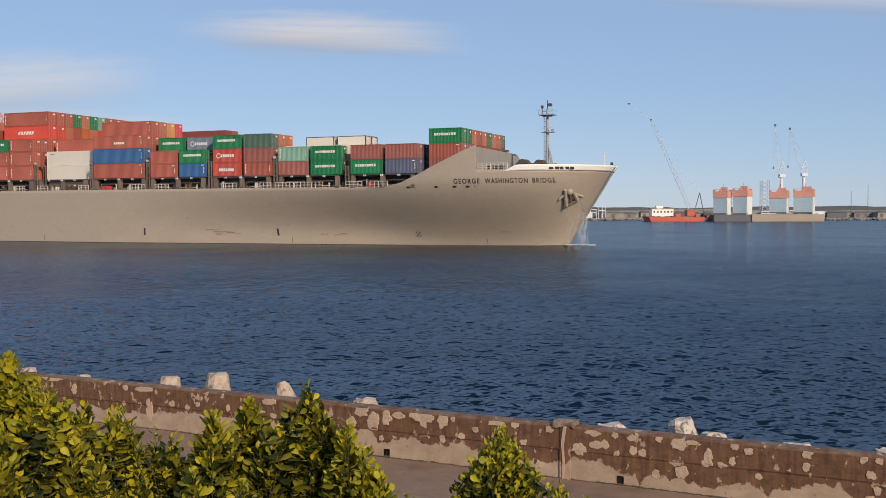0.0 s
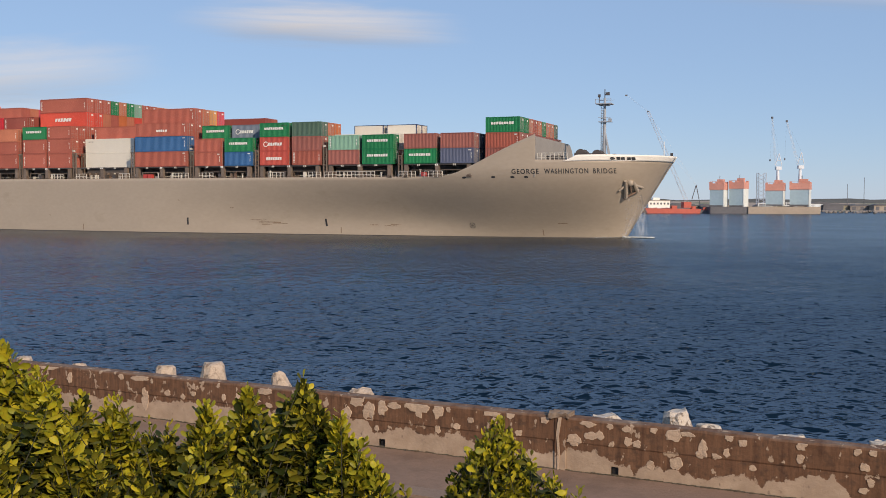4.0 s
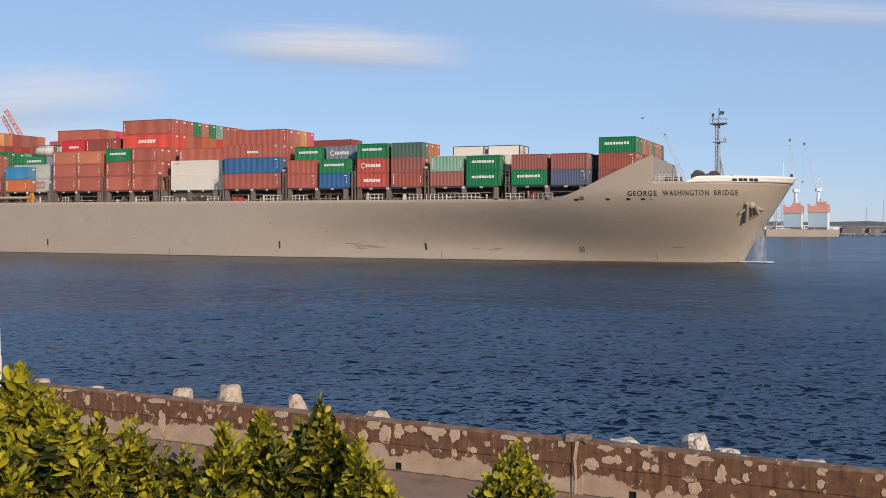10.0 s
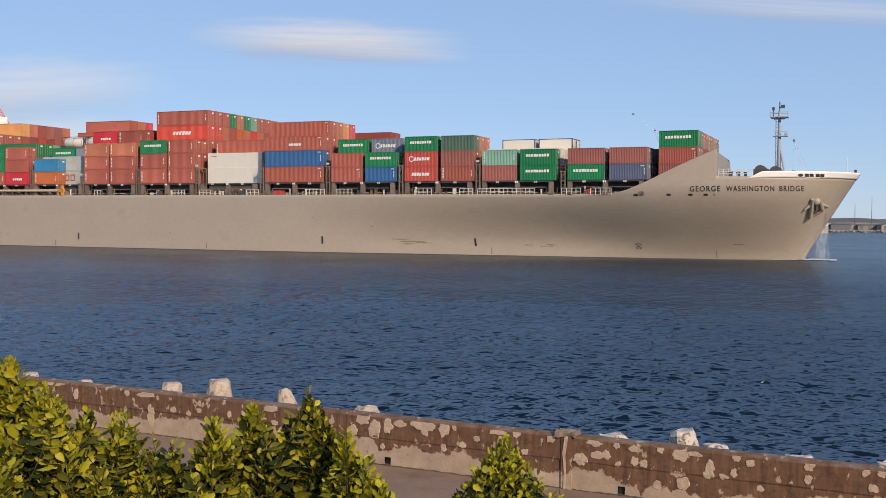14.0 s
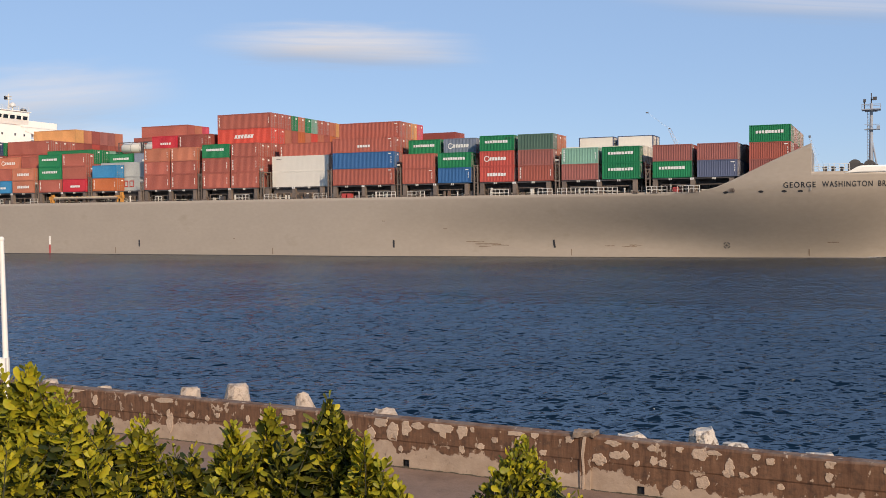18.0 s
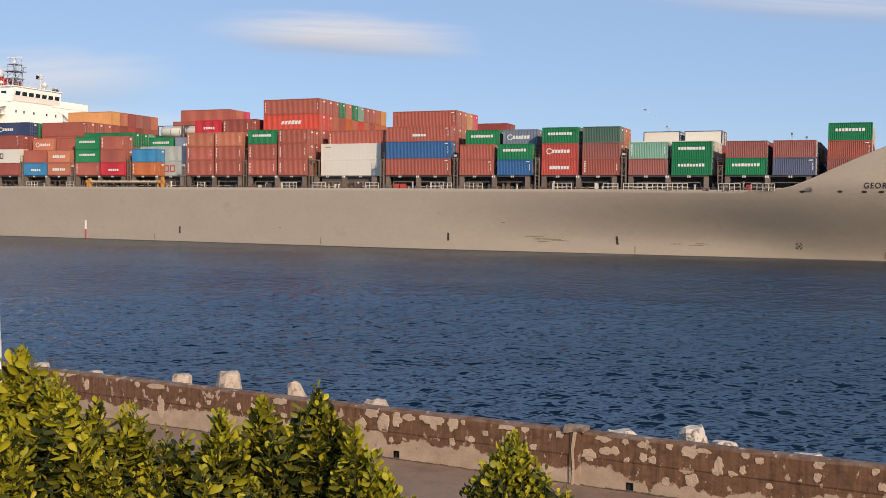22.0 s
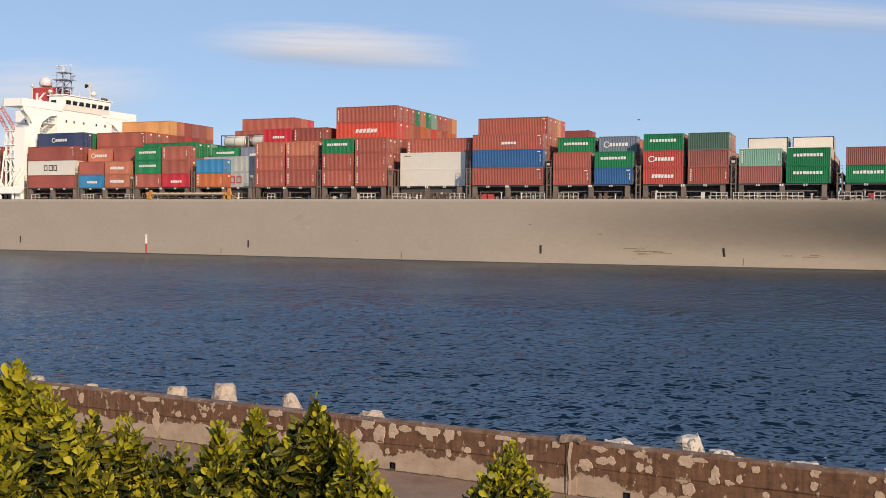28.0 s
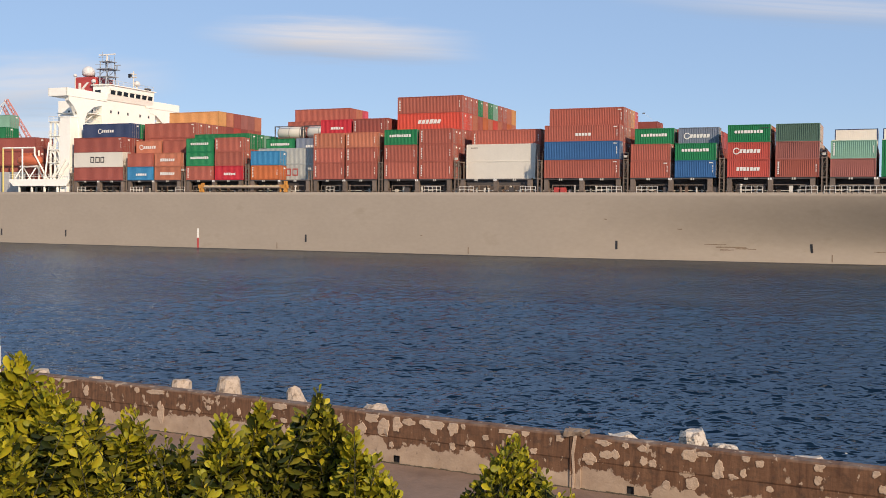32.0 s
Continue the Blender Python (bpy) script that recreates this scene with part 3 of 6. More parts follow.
stow(-42.2, 0, [("brown", HC, "", "column"), ("brown", HC, "", "column"), ("green", S20, "wide")], 20)
stow(-35.6, 0, [("brown", HC, "", "column"), ("brown", HC, "", "column"), ("brown", S20, "", "column")], 20)
stow(-42.2, 1, [("brown", HC), ("maroon", HC), ("brown", S20)])
stow(-42.2, 2, [("brown", HC), ("maroon", HC), ("brown", S20 + 0.3), ("vermilion", HC, "long"), ("brown", HC, "", "column")])
ENDS = ("brown", "brown", "green", "brick", "green", "mint", "brown", "brown", "brick", "ochre")
for n, r in enumerate(range(3, 13)):
    stow(-42.2, r, [("brown", HC), ("maroon", HC), ("brown", HC), (("vermilion", "brick", "brown", "orange", "brick")[n % 5], HC), (ENDS[n], HC)], 40, False)

stow(-28.0, 1, [("white", HC), ("white", HC, "pale")])
for r in range(2, 13):
    stow(-28.0, r, [("brown", S20), ("maroon", HC), (("maroon", "maroon", "brown")[r % 3], HC, "", "column")], 40, r > 4)

stow(-13.5, 0, [("brown", HC, "", "corner"), ("blue", HC, "", "corner"), ("brown", S20, "small", "corner")])
stow(-13.5, 1, [("brown", HC), ("brown", HC), ("brown", S20), ("brown", HC, "", "corner")])
for n, r in enumerate(range(2, 13)):
    top = [(("brick", "ochre", "pink")[n], HC)] if r < 5 else [(("maroon", "brown")[r - 11], HC)] if r > 10 else []
    stow(-13.5, r, [("brown", HC), ("maroon", HC), (("brick", "brown")[n % 2], S20)] + top, 40, False)

stow(0.5, 0, [("brown", S20, "", "corner"), ("brown", S20)], 20)
stow(7.3, 0, [("blue", S20, "", "corner"), ("green", S20, "wide")], 20)
stow(0.5, 1, [("brown", S20), ("brown", S20), ("green", S20, "wide")], 20)
stow(7.3, 1, [("brown", S20), ("brown", S20), ("slate", S20, "mid")], 20)
fill(0.5, range(2, 13), (S20, S20, S20))

stow(15.05, 0, [("red", S20, "seven"), ("red", S20, "mid"), ("green", S20, "wide")], 20)
stow(21.9, 0, [("brown", S20, "", "column"), ("plum", S20), ("dkgreen", S20, "pale")], 20)
for r in range(1, 13):
    top = [(("orange", "brick")[r % 2], S20)] if r < 3 else []
    stow(15.05, r, [("brown", S20), ("maroon", S20)] + top, 20, True)
    stow(21.9, r, [("brick", S20), ("brick", S20)] + top, 20, r > 5)

stow(29.45, 0, [("plum", S20), ("mint", S20, "", "column")], 20)
stow(36.2, 0, [("green", S20, "wide"), ("green", S20, "wide")], 20)
for r in range(1, 13):
    top = [("white", 2.44)] if r in (4, 5) else []
    stow(29.45, r, [("brown", S20), ("white" if r < 4 else "brown", HC if r < 4 else S20)] + top, 20, r < 4)
    stow(36.2, r, [("brown", S20), ("white" if r < 4 else "brown", HC if r < 4 else S20)] + top, 20, False)

stow(44.35, 0, [("green", S20, "wide"), ("plum", S20)], 20)
stow(51.24, 0, [("steel", S20, "", "corner"), ("plum", S20)], 20)
for r in range(1, 13):
    second = S20 if r < 4 else HC
    stow(44.35, r, [("brown", S20), ("maroon", second)], 20, True)
    stow(51.24, r, [("navy", S20), ("navy" if r < 4 else "maroon", second)], 20, False)

BOW_ENDS = ("green", "green", "brick", "brown", "brick", "green", "brick", "brick", "dkgreen")
for r in range(0, 10):
    stow(58.8, r + 0.7, [("plum", S20), ("brown" if r == 0 else "plum", S20, "", "corner")] + ([(BOW_ENDS[r], S20, "wide" if r == 0 else "")] if r < 9 else []), 20, False)

# the rest of the cargo, inboard and on the far side, as one
bm = bmesh.new()
slots = sorted(BOX)
for colour, x, row, z, length, h in HIDDEN:
    n0 = len(bm.faces)
    y = 0.1 + ROW * row
    box(bm, x + 0.03, y + 0.03, z + 0.04, x + length - 0.03, y + 2.41, z + h - 0.04)
    for yy in (y, y + 2.29):
        for xx in (x, x + length - 0.15):
            box(bm, xx, yy, z, xx + 0.15, yy + 0.15, z + h)
    for yy in (0.35, 0.85, 1.55, 2.05):
        box(bm, x + length - 0.03, y + yy, z + 0.15, x + length, y + yy + 0.05, z + h - 0.12)
    for zz in (z + 0.02, z + h - 0.14):
        box(bm, x + length - 0.1, y + 0.15, zz, x + length - 0.01, y + 2.29, zz + 0.12)
    bm.faces.ensure_lookup_table()
    for f in bm.faces[n0:]:
        f.material_index = slots.index(colour)
cargo = part("stacked_containers", bm, BOX[slots[0]])
for c in slots[1:]:
    cargo.data.materials.append(BOX[c])
tagged(cargo, "tight rows of mixed-colour shipping containers stacked inboard", "containers", kind="stuff")
aboard(cargo, pose(0, 0, 0))

# ================= fittings of the ship =================
def side_y(x, z):
    return CY - half(x, z)


def on_side(x, z, off=0.03):
    return Vector((x, side_y(x, z) - off, z))


def decal(name, pts, material, off=0.03, label=""):
    """A thin painted mark that follows the plating; pts in x and z."""
    bm = bmesh.new()
    a = [bm.verts.new(on_side(x, z, off)) for x, z in pts]
    b = [bm.verts.new(on_side(x, z, 0.0)) for x, z in pts]
    bm.faces.new(a)
    for i in range(len(pts)):
        j = (i + 1) % len(pts)
        bm.faces.new((a[j], a[i], b[i], b[j]))
    return part(name, bm, material, ship, label)


def oval(x, z, rx, rz, n=12):
    return [(x + rx * math.cos(2 * math.pi * i / n), z + rz * math.sin(2 * math.pi * i / n)) for i in range(n)]


def quad(x, z, w, h, lean=0.0):
    return [(x - w / 2, z - h / 2), (x + w / 2, z - h / 2), (x + w / 2 + lean, z + h / 2), (x - w / 2 + lean, z + h / 2)]


# the ship's name, letter shapes laid on the flare
bm = bmesh.new()
for word, wx0, wx1 in (("GEORGE", 63.95, 68.47), ("WASHINGTON", 69.35, 76.25), ("BRIDGE", 76.98, 80.4)):
    cu = bpy.data.curves.new("ship_name", "FONT")
    cu.body = word
    cu.space_character, cu.offset = 1.22, 0.012
    tmp = new("ship_name", cu)
    bpy.context.view_layer.update()
    me = bpy.data.meshes.new_from_object(tmp.evaluated_get(bpy.context.evaluated_depsgraph_get()))
    bpy.data.objects.remove(tmp)
    one = bmesh.new()
    one.from_mesh(me)
    x0, x1 = min(v.co.x for v in one.verts), max(v.co.x for v in one.verts)
    h0, h1 = min(v.co.y for v in one.verts), max(v.co.y for v in one.verts)
    for v in one.verts:
        x = wx0 + (wx1 - wx0) * (v.co.x - x0) / (x1 - x0)
        z = 10.74 + 0.008 * (x - 63.95) + 0.84 * (v.co.y - h0) / (h1 - h0)
        v.co = on_side(x, z, 0.05)
    flat_word = bpy.data.meshes.new("word")
    one.to_mesh(flat_word)
    one.free()
    bm.from_mesh(flat_word)
left = set(bm.verts)
while left:
    todo, seen = [left.pop()], []
    while todo:
        v = todo.pop()
        seen.append(v)
        for e in v.link_edges:
            o = e.other_vert(v)
            if o in left:
                left.discard(o)
                todo.append(o)
    index = {v: i for i, v in enumerate(seen)}
    me = bpy.data.meshes.new("letter")
    me.from_pydata([v.co[:] for v in seen], [], [[index[v] for v in f.verts] for f in {f for v in seen for f in v.link_faces}])
    me.materials.append(BLACK)
    ob = new("letter", me)
    ob.parent = ship
    tagged(ob, "black capital letter painted on the bow")
bm.free()

# mooring holes are black ovals, their dark insides painted on the plating
for x, z in ((55.5, 10.3), (60.7, 10.35), (64.0, 10.35), (66.3, 10.35)):
    decal("mooring_port", oval(x, z - 0.1, 0.38, 0.18), BLACK)
for x in (-130.3, -113.1, -57.6, -1.7, 27.0):
    decal("hull_mark", quad(x, 2.2, 0.34, 1.35, -0.12 if x > 20 else 0.0), BLACK)
decal("draught_mark", quad(-80.95, 2.75, 0.42, 1.75), WHITE)
decal("draught_mark", quad(-80.95, 0.95, 0.42, 1.8), FUNNEL_RED)
for x in (-63.6, -26.4, 29.8, 67.0):
    decal("draught_mark", quad(x, 0.8, 0.16, 1.1), RUST)
for a in range(4):
    decal("thruster_mark", [(54.8 + 0.55 * math.cos(t), 1.95 + 0.55 * math.sin(t)) for t in np.linspace(a * 1.571 + 0.3, a * 1.571 + 1.27, 5)] +
          [(54.8 + 0.38 * math.cos(t), 1.95 + 0.38 * math.sin(t)) for t in np.linspace(a * 1.571 + 1.27, a * 1.571 + 0.3, 5)], BLACK)
decal("thruster_mark", quad(54.8, 1.95, 0.5, 0.12), BLACK)
decal("thruster_mark", quad(54.8, 1.95, 0.12, 0.5), BLACK)
rs = random.Random(3)
for x, z, w in ((13.2, 2.55, 3.2), (14.9, 1.75, 2.0), (17.6, 1.95, 3.0), (15.5, 2.15, 4.5), (39.4, 1.7, 2.4), (40.5, 1.95, 2.2), (70.5, 2.4, 1.6), (36.2, 1.85, 1.6), (-3.4, 6.2, 0.5), (-35, 3.1, 0.4), (8.0, 4.8, 0.7)):
    n = 7
    top = [(x + w * (i / n - 0.5), z + rs.uniform(0.03, 0.12)) for i in range(n + 1)]
    low = [(x + w * (i / n - 0.5), z - rs.uniform(0.02, 0.10)) for i in range(n, -1, -1)]
    decal("scrape", low[::-1] + top[::-1], RUST, 0.012)

# bow: fairleads, rails, windlasses, mast, anchor, wash
# fairlead openings are black plates that paint in the darkness within
decal("fairlead", oval(79.97, 13.3, 0.38, 0.24), BLACK, 0.17)
decal("fairlead_rim", oval(79.97, 13.3, 0.48, 0.34), WHITE, 0.13)
for x in (80.85, 81.5, 82.35, 83.0):
    decal("fairlead", quad(x, 13.32, 0.55, 0.46), BLACK, 0.17)
for x in (81.18, 82.68):
    decal("fairlead_rim", quad(x, 13.3, 1.36, 0.66), WHITE, 0.13)
bm = bmesh.new()
for x in np.arange(68.2, 73.3, 0.7):
    y = side_y(x, 13.1) + 0.12
    beam(bm, (x, y, 13.1), (x, y, 14.2), 0.09)
for z in (13.5, 13.85, 14.2):
    beam(bm, (68.2, side_y(68.2, 13.1) + 0.12, z), (73.1, side_y(73.1, 13.1) + 0.12, z), 0.07)
part("bow_rail", bm, RAIL, ship)
for y, gx in ((9.5, 0.4), (12.8, 2.4), (21.5, 0.2)):
    wl = part("windlass", moved(lathe([(0.55, -1.1), (0.95, -1.1), (0.95, -0.95), (0.6, -0.9), (0.6, 0.9), (0.95, 0.95), (0.95, 1.1), (0.55, 1.1)], 18), pose(73.2 + gx, y, 14.2, 90, 0, 0)), DARK_STEEL, ship, "dark mooring winch")
    part("winch_bed", boxes((72.2 + gx, y - 1.5, 12.6, 74.4 + gx, y - 1.15, 14.5), (72.2 + gx, y + 1.15, 12.6, 74.4 + gx, y + 1.5, 14.5), (72.0 + gx, y - 1.5, 12.6, 74.6 + gx, y + 1.5, 12.9)), DARK_STEEL, wl)
part("bollard_pair", boxes((69.3, 5.2, 12.6, 69.8, 5.7, 14.0), (70.4, 5.2, 12.6, 70.9, 5.7, 14.0), (69.1, 5.0, 12.6, 71.1, 5.9, 12.85)), DARK_STEEL, ship)
for x in (69.6, 70.9, 72.0):
    part("mooring_bitt", moved(lathe([(0.3, 0), (0.22, 0.15), (0.22, 0.95), (0.3, 1.05), (0.3, 1.15), (0.05, 1.2)], 12), pose(x, side_y(x, 13.0) + 1.3, 12.62)), DARK_STEEL, ship)
part("vent_head", moved(lathe([(0.35, 0), (0.35, 1.2), (0.6, 1.3), (0.6, 1.7), (0.2, 1.85)], 12), pose(78.3, 13.0, 12.6)), DARK_STEEL, ship)
MAST_GREY = mat("mast_grey", (0.31, 0.335, 0.365), 0.5, vary=0.1, scale=1)
mast = part("foremast", beam(bmesh.new(), (75.7, 16.5, 12.6), (75.7, 16.5, 24.4), 0.78, 0.42, 12), MAST_GREY, ship, "grey foremast with two platforms and lamps")
part("mast_stay", beams(0.26, ((75.8, 16.5, 18.7), (76.9, 15.8, 12.7)), ((75.8, 16.5, 18.7), (76.9, 17.2, 12.7))), MAST_GREY, mast)
part("mast_platform", boxes((74.3, 15.3, 23.3, 77.1, 17.7, 23.45), (74.3, 15.3, 24.1, 77.1, 15.36, 24.18), (74.3, 17.64, 24.1, 77.1, 17.7, 24.18), (74.3, 15.3, 23.4, 74.38, 15.38, 24.2), (77.02, 15.3, 23.4, 77.1, 15.38, 24.2), (74.8, 16.3, 23.05, 76.6, 16.7, 23.3)), MAST_GREY, mast)
part("mast_platform", boxes((74.7, 15.8, 20.2, 77.0, 17.2, 20.3), (74.7, 15.8, 20.95, 77.0, 15.86, 21.02), (76.5, 15.9, 20.3, 77.0, 16.4, 20.8)), MAST_GREY, mast)
part("topmast", beams(0.16, ((75.7, 16.5, 24.3), (75.7, 16.5, 26.0)), ((74.7, 16.5, 23.4), (74.7, 16.5, 24.9)), ((76.4, 16.5, 25.0), (75.7, 16.5, 25.0))), DARK_STEEL, mast)
part("mast_lamp", boxes((75.9, 16.2, 24.9, 76.5, 16.8, 25.4)), DARK_STEEL, mast)
part("mast_lamp", boxes((74.5, 16.3, 24.6, 74.9, 16.7, 25.1)), DARK_STEEL, mast)
part("mast_ladder", boxes(*[(75.1, 16.2, z, 75.35, 16.8, z + 0.06) for z in np.arange(13.2, 23.2, 0.45)], (75.1, 16.18, 12.8, 75.16, 16.24, 23.3), (75.1, 16.76, 12.8, 75.16, 16.82, 23.3)), MAST_GREY, mast)
part("jackstaff", beam(bmesh.new(), (86.2, 16.5, 13.0), (86.2, 16.5, 16.6), 0.16, 0.1), WHITE, ship)
part("stem_light", boxes((87.3, 16.3, 14.1, 87.7, 16.7, 14.6)), DARK_STEEL, ship)

ANCHOR_RUST = mat("anchor_rust", (0.15, 0.095, 0.065), 0.8, vary=0.3, scale=1.5)
bm = bmesh.new()
bmesh.ops.create_uvsphere(bm, u_segments=18, v_segments=12, radius=1.0)
bm.transform(Matrix.Translation(on_side(82.1, 9.35, 0.15)) @ Matrix.Diagonal((0.62, 0.5, 0.6, 1)))
hawse = part("hawse_bolster", bm, HULL, ship, "rounded hawse bolster", smooth=True)
p0, p1 = on_side(80.95, 6.75, 0.85), on_side(83.2, 8.1, 0.7)
anchor = part("anchor", beams(0.4, (p0, p1), sides=8), ANCHOR_RUST, ship, "rust-brown stockless anchor housed in the bow")
part("anchor_shank", beam(bmesh.new(), on_side(82.0, 9.3, 0.2), (p0 + p1) / 2, 0.34, 0.3, 8), ANCHOR_RUST, anchor)
for foot, tip in ((p0.lerp(p1, 0.12), on_side(81.6, 9.65, 0.5)), (p0.lerp(p1, 0.88), on_side(82.55, 9.6, 0.5))):
    part("anchor_fluke", beam(bmesh.new(), foot, tip, 0.72, 0.55, 8), HULL, anchor)
for root_at, tip in ((on_side(81.6, 9.1, 0.2), on_side(80.4, 8.0, 0.45)), (on_side(82.5, 9.0, 0.2), on_side(83.75, 8.6, 0.4))):
    part("bolster_arm", beam(bmesh.new(), root_at, tip, 0.6, 0.3, 8), HULL, hawse)

FOAM = bpy.data.materials.new("white_foam")
FOAM.use_nodes = True
nt = FOAM.node_tree
b = nt.nodes["Principled BSDF"]
b.inputs["Base Color"].default_value, b.inputs["Roughness"].default_value = (0.8, 0.82, 0.84, 1), 0.7
tc, mp, nz, mr = (nt.nodes.new(k) for k in ("ShaderNodeTexCoord", "ShaderNodeMapping", "ShaderNodeTexNoise", "ShaderNodeMapRange"))
mp.inputs["Scale"].default_value = (1.6, 1.6, 0.25)
nz.inputs["Scale"].default_value, nz.inputs["Detail"].default_value = 2.2, 6
mr.inputs[1].default_value, mr.inputs[2].default_value, mr.inputs[4].default_value = 0.42, 0.78, 0.19
nt.links.new(tc.outputs["Object"], mp.inputs[0])
nt.links.new(mp.outputs[0], nz.inputs["Vector"])
nt.links.new(nz.outputs[0], mr.inputs[0])
nt.links.new(mr.outputs[0], b.inputs["Alpha"])
bm = bmesh.new()
for k in range(5):
    rows = []
    for i in range(9):
        f = i / 8
        z = 7.4 * (1 - f ** 1.2) + 0.02
        c = on_side(83.3 - 0.6 * f, max(z, 0.3), 0.3 + 0.25 * k + 0.5 * f)
        c.z = z
        w = 0.25 + 1.0 * f
        rows.append([bm.verts.new(c + Vector((w * (-0.7 + 0.25 * k) + s * w * 0.8, -0.1 * k, 0))) for s in (-1, -0.3, 0.4, 1)])
    for a, c in zip(rows, rows[1:]):
        for j in range(3):
            bm.faces.new((a[j], c[j], c[j + 1], a[j + 1]))
for x0, z0, x1, w in ((81.2, 6.6, 80.3, 0.16), (81.7, 6.9, 81.1, 0.12), (82.2, 7.2, 81.9, 0.2), (82.7, 7.5, 82.6, 0.14)):
    rows = []
    for i in range(9):
        f = i / 8
        z = z0 * (1 - f) + 0.1 * f
        x = min(x0 + (x1 - x0) * f ** 0.8, stem(z) - 0.4)
        rows.append([bm.verts.new(on_side(x + d * w * (1 + 1.5 * f), z, 0.06)) for d in (-1, 0, 1)])
    for a, c in zip(rows, rows[1:]):
        for j in range(2):
            bm.faces.new((a[j], c[j], c[j + 1], a[j + 1]))
part("anchor_wash", bm, FOAM, ship, "veil of white wash water under the anchor", smooth=True)
bm = bmesh.new()
rs = random.Random(11)
for k in range(150):
    f = rs.random()
    x = 84.6 - 9 * f ** 2
    if x > 79:
        y = CY - rs.uniform(0.0, 2.2) - 0.4
    else:
        y = side_y(x, 0.2) - rs.uniform(0.05, 0.5)
    r = rs.uniform(0.06, 0.30) * (1.0 if x > 79 else 0.35)
    bmesh.ops.create_icosphere(bm, subdivisions=1, radius=r, matrix=pose(x, y, 0.06, 0, 0, rs.uniform(0, 90)) @ Matrix.Diagonal((2.4, 1.2, 0.5, 1)))
part("bow_wave", bm, mat("foam_crest", (0.45, 0.46, 0.45), 0.7, vary=0.1, scale=2), ship, "thin line of foam at the stem")["kind"] = "stuff"

# under the cargo: coaming, hatch covers, pedestals, rails, lashing bridges
BAYS = (-111.1, -97.7, -83.8, -69.5, -56.2, -42.2, -28.0, -13.5, 0.5, 15.05, 29.45, 44.35, 59.2)
for n, x in enumerate(BAYS):
    length = 12.4 if n < 12 else 6.1
    cov = part("hatch_cover", boxes((x - 0.2, 3.3, 11.7, x + length + 0.2, 29.7, BASE_Z - 0.06)), DARK_STEEL, ship, "dark steel hatch cover")
    part("coaming", boxes((x - 0.9, 3.5, DECK_Z - 0.15, x + length + 0.9, 29.5, 11.68)), DECK, cov)
    for y in (0.25, 32.4) if n < 12 else (3.6, 29.0):
        # rail coloured dark to paint in the shaded gap under the boxes
        pl = part("cargo_rail", boxes((x - 0.05, y - 0.02, 12.42, x + length + 0.05, y + 0.35, BASE_Z - 0.02)), DARK_STEEL, ship)
        for f in (0.0, 0.5, 1.0):
            xx = x + 0.35 + f * (length - 0.7)
            part("pedestal", boxes((xx - 0.35, y - 0.05, DECK_Z - 0.12, xx + 0.35, y + 0.6, 12.42), (xx - 0.5, y - 0.05, DECK_Z - 0.12, xx + 0.5, y + 0.7, DECK_Z + 0.25)), LASHING, pl)
        for f, paint in ((0.2, MARK_PALE), (0.47, MARK_WHITE), (0.74, MARK_PALE)):
            for d in (0.0, 0.32):
                part("number_mark", boxes((x + f * length + d, y - 0.06, 12.28, x + f * length + d + 0.22, y - 0.025, 12.6)), paint, pl)
    # stays of the coaming and the pipes that run along it
    for k in range(int(length / 1.55)):
        part("coaming_stay", boxes((x + 0.5 + k * 1.55, 2.95, DECK_Z - 0.13, x + 0.62 + k * 1.55, 3.49, 11.66)), LASHING, cov)
    if n < 12:
        part("deck_pipe", beams(0.13, ((x - 0.9, 2.3, 10.75), (x + length + 0.9, 2.3, 10.75))), RAIL, ship)
        part("lashing_rack", boxes((x + 1.2, 0.75, 11.5, x + length - 1.2, 0.85, 11.62), (x + 1.2, 0.75, DECK_Z - 0.12, x + 1.3, 0.85, 11.5), (x + length - 1.3, 0.75, DECK_Z - 0.12, x + length - 1.2, 0.85, 11.5)), LASHING, ship)
    tall = 15.6 if n in (1, 3, 5, 6, 7, 8, 9, 10) else 14.2
    if n == 12:
        continue
    br = part("lashing_bridge", boxes((x - 1.25, 0.2, 12.55, x - 0.35, 32.8, 12.7)), LASHING, ship, "dark lashing bridge between two bays")
    for y in (0.25, 2.6, 30.1, 32.5):
        for xx in (x - 1.2, x - 0.55):
            part("bridge_post", boxes((xx, y, DECK_Z - 0.12, xx + 0.18, y + 0.22, tall)), LASHING, br)
    part("bridge_walkway", boxes((x - 1.25, 0.2, tall - 0.2, x - 0.35, 32.8, tall - 0.08)), LASHING, br)
    for z in np.arange(10.8, tall - 0.3, 0.55):
        part("rung", boxes((x - 1.1, 0.28, z, x - 0.5, 0.34, z + 0.06)), LASHING, br)
    for z0 in np.arange(12.75, tall - 1.2, 1.4):
        part("brace", beam(bmesh.new(), (x - 1.15, 0.22, z0), (x - 0.45, 0.22, z0 + 1.3), 0.09, sides=5), LASHING, br)
    part("bridge_rail", beams(0.06, ((x - 1.2, 0.3, tall + 0.5), (x - 0.4, 0.3, tall + 0.5)), ((x - 1.2, 0.3, tall + 1.0), (x - 0.4, 0.3, tall + 1.0)), ((x - 1.2, 0.3, tall - 0.1), (x - 1.2, 0.3, tall + 1.0)), ((x - 0.4, 0.3, tall - 0.1), (x - 0.4, 0.3, tall + 1.0))), LASHING, br)
    if n % 2 == 0 and 1 < n < 12:
        part("bridge_lamp", boxes((x - 1.1, 0.1, tall + 0.2, x - 0.6, 0.35, tall + 0.55)), MARK_PALE, br)
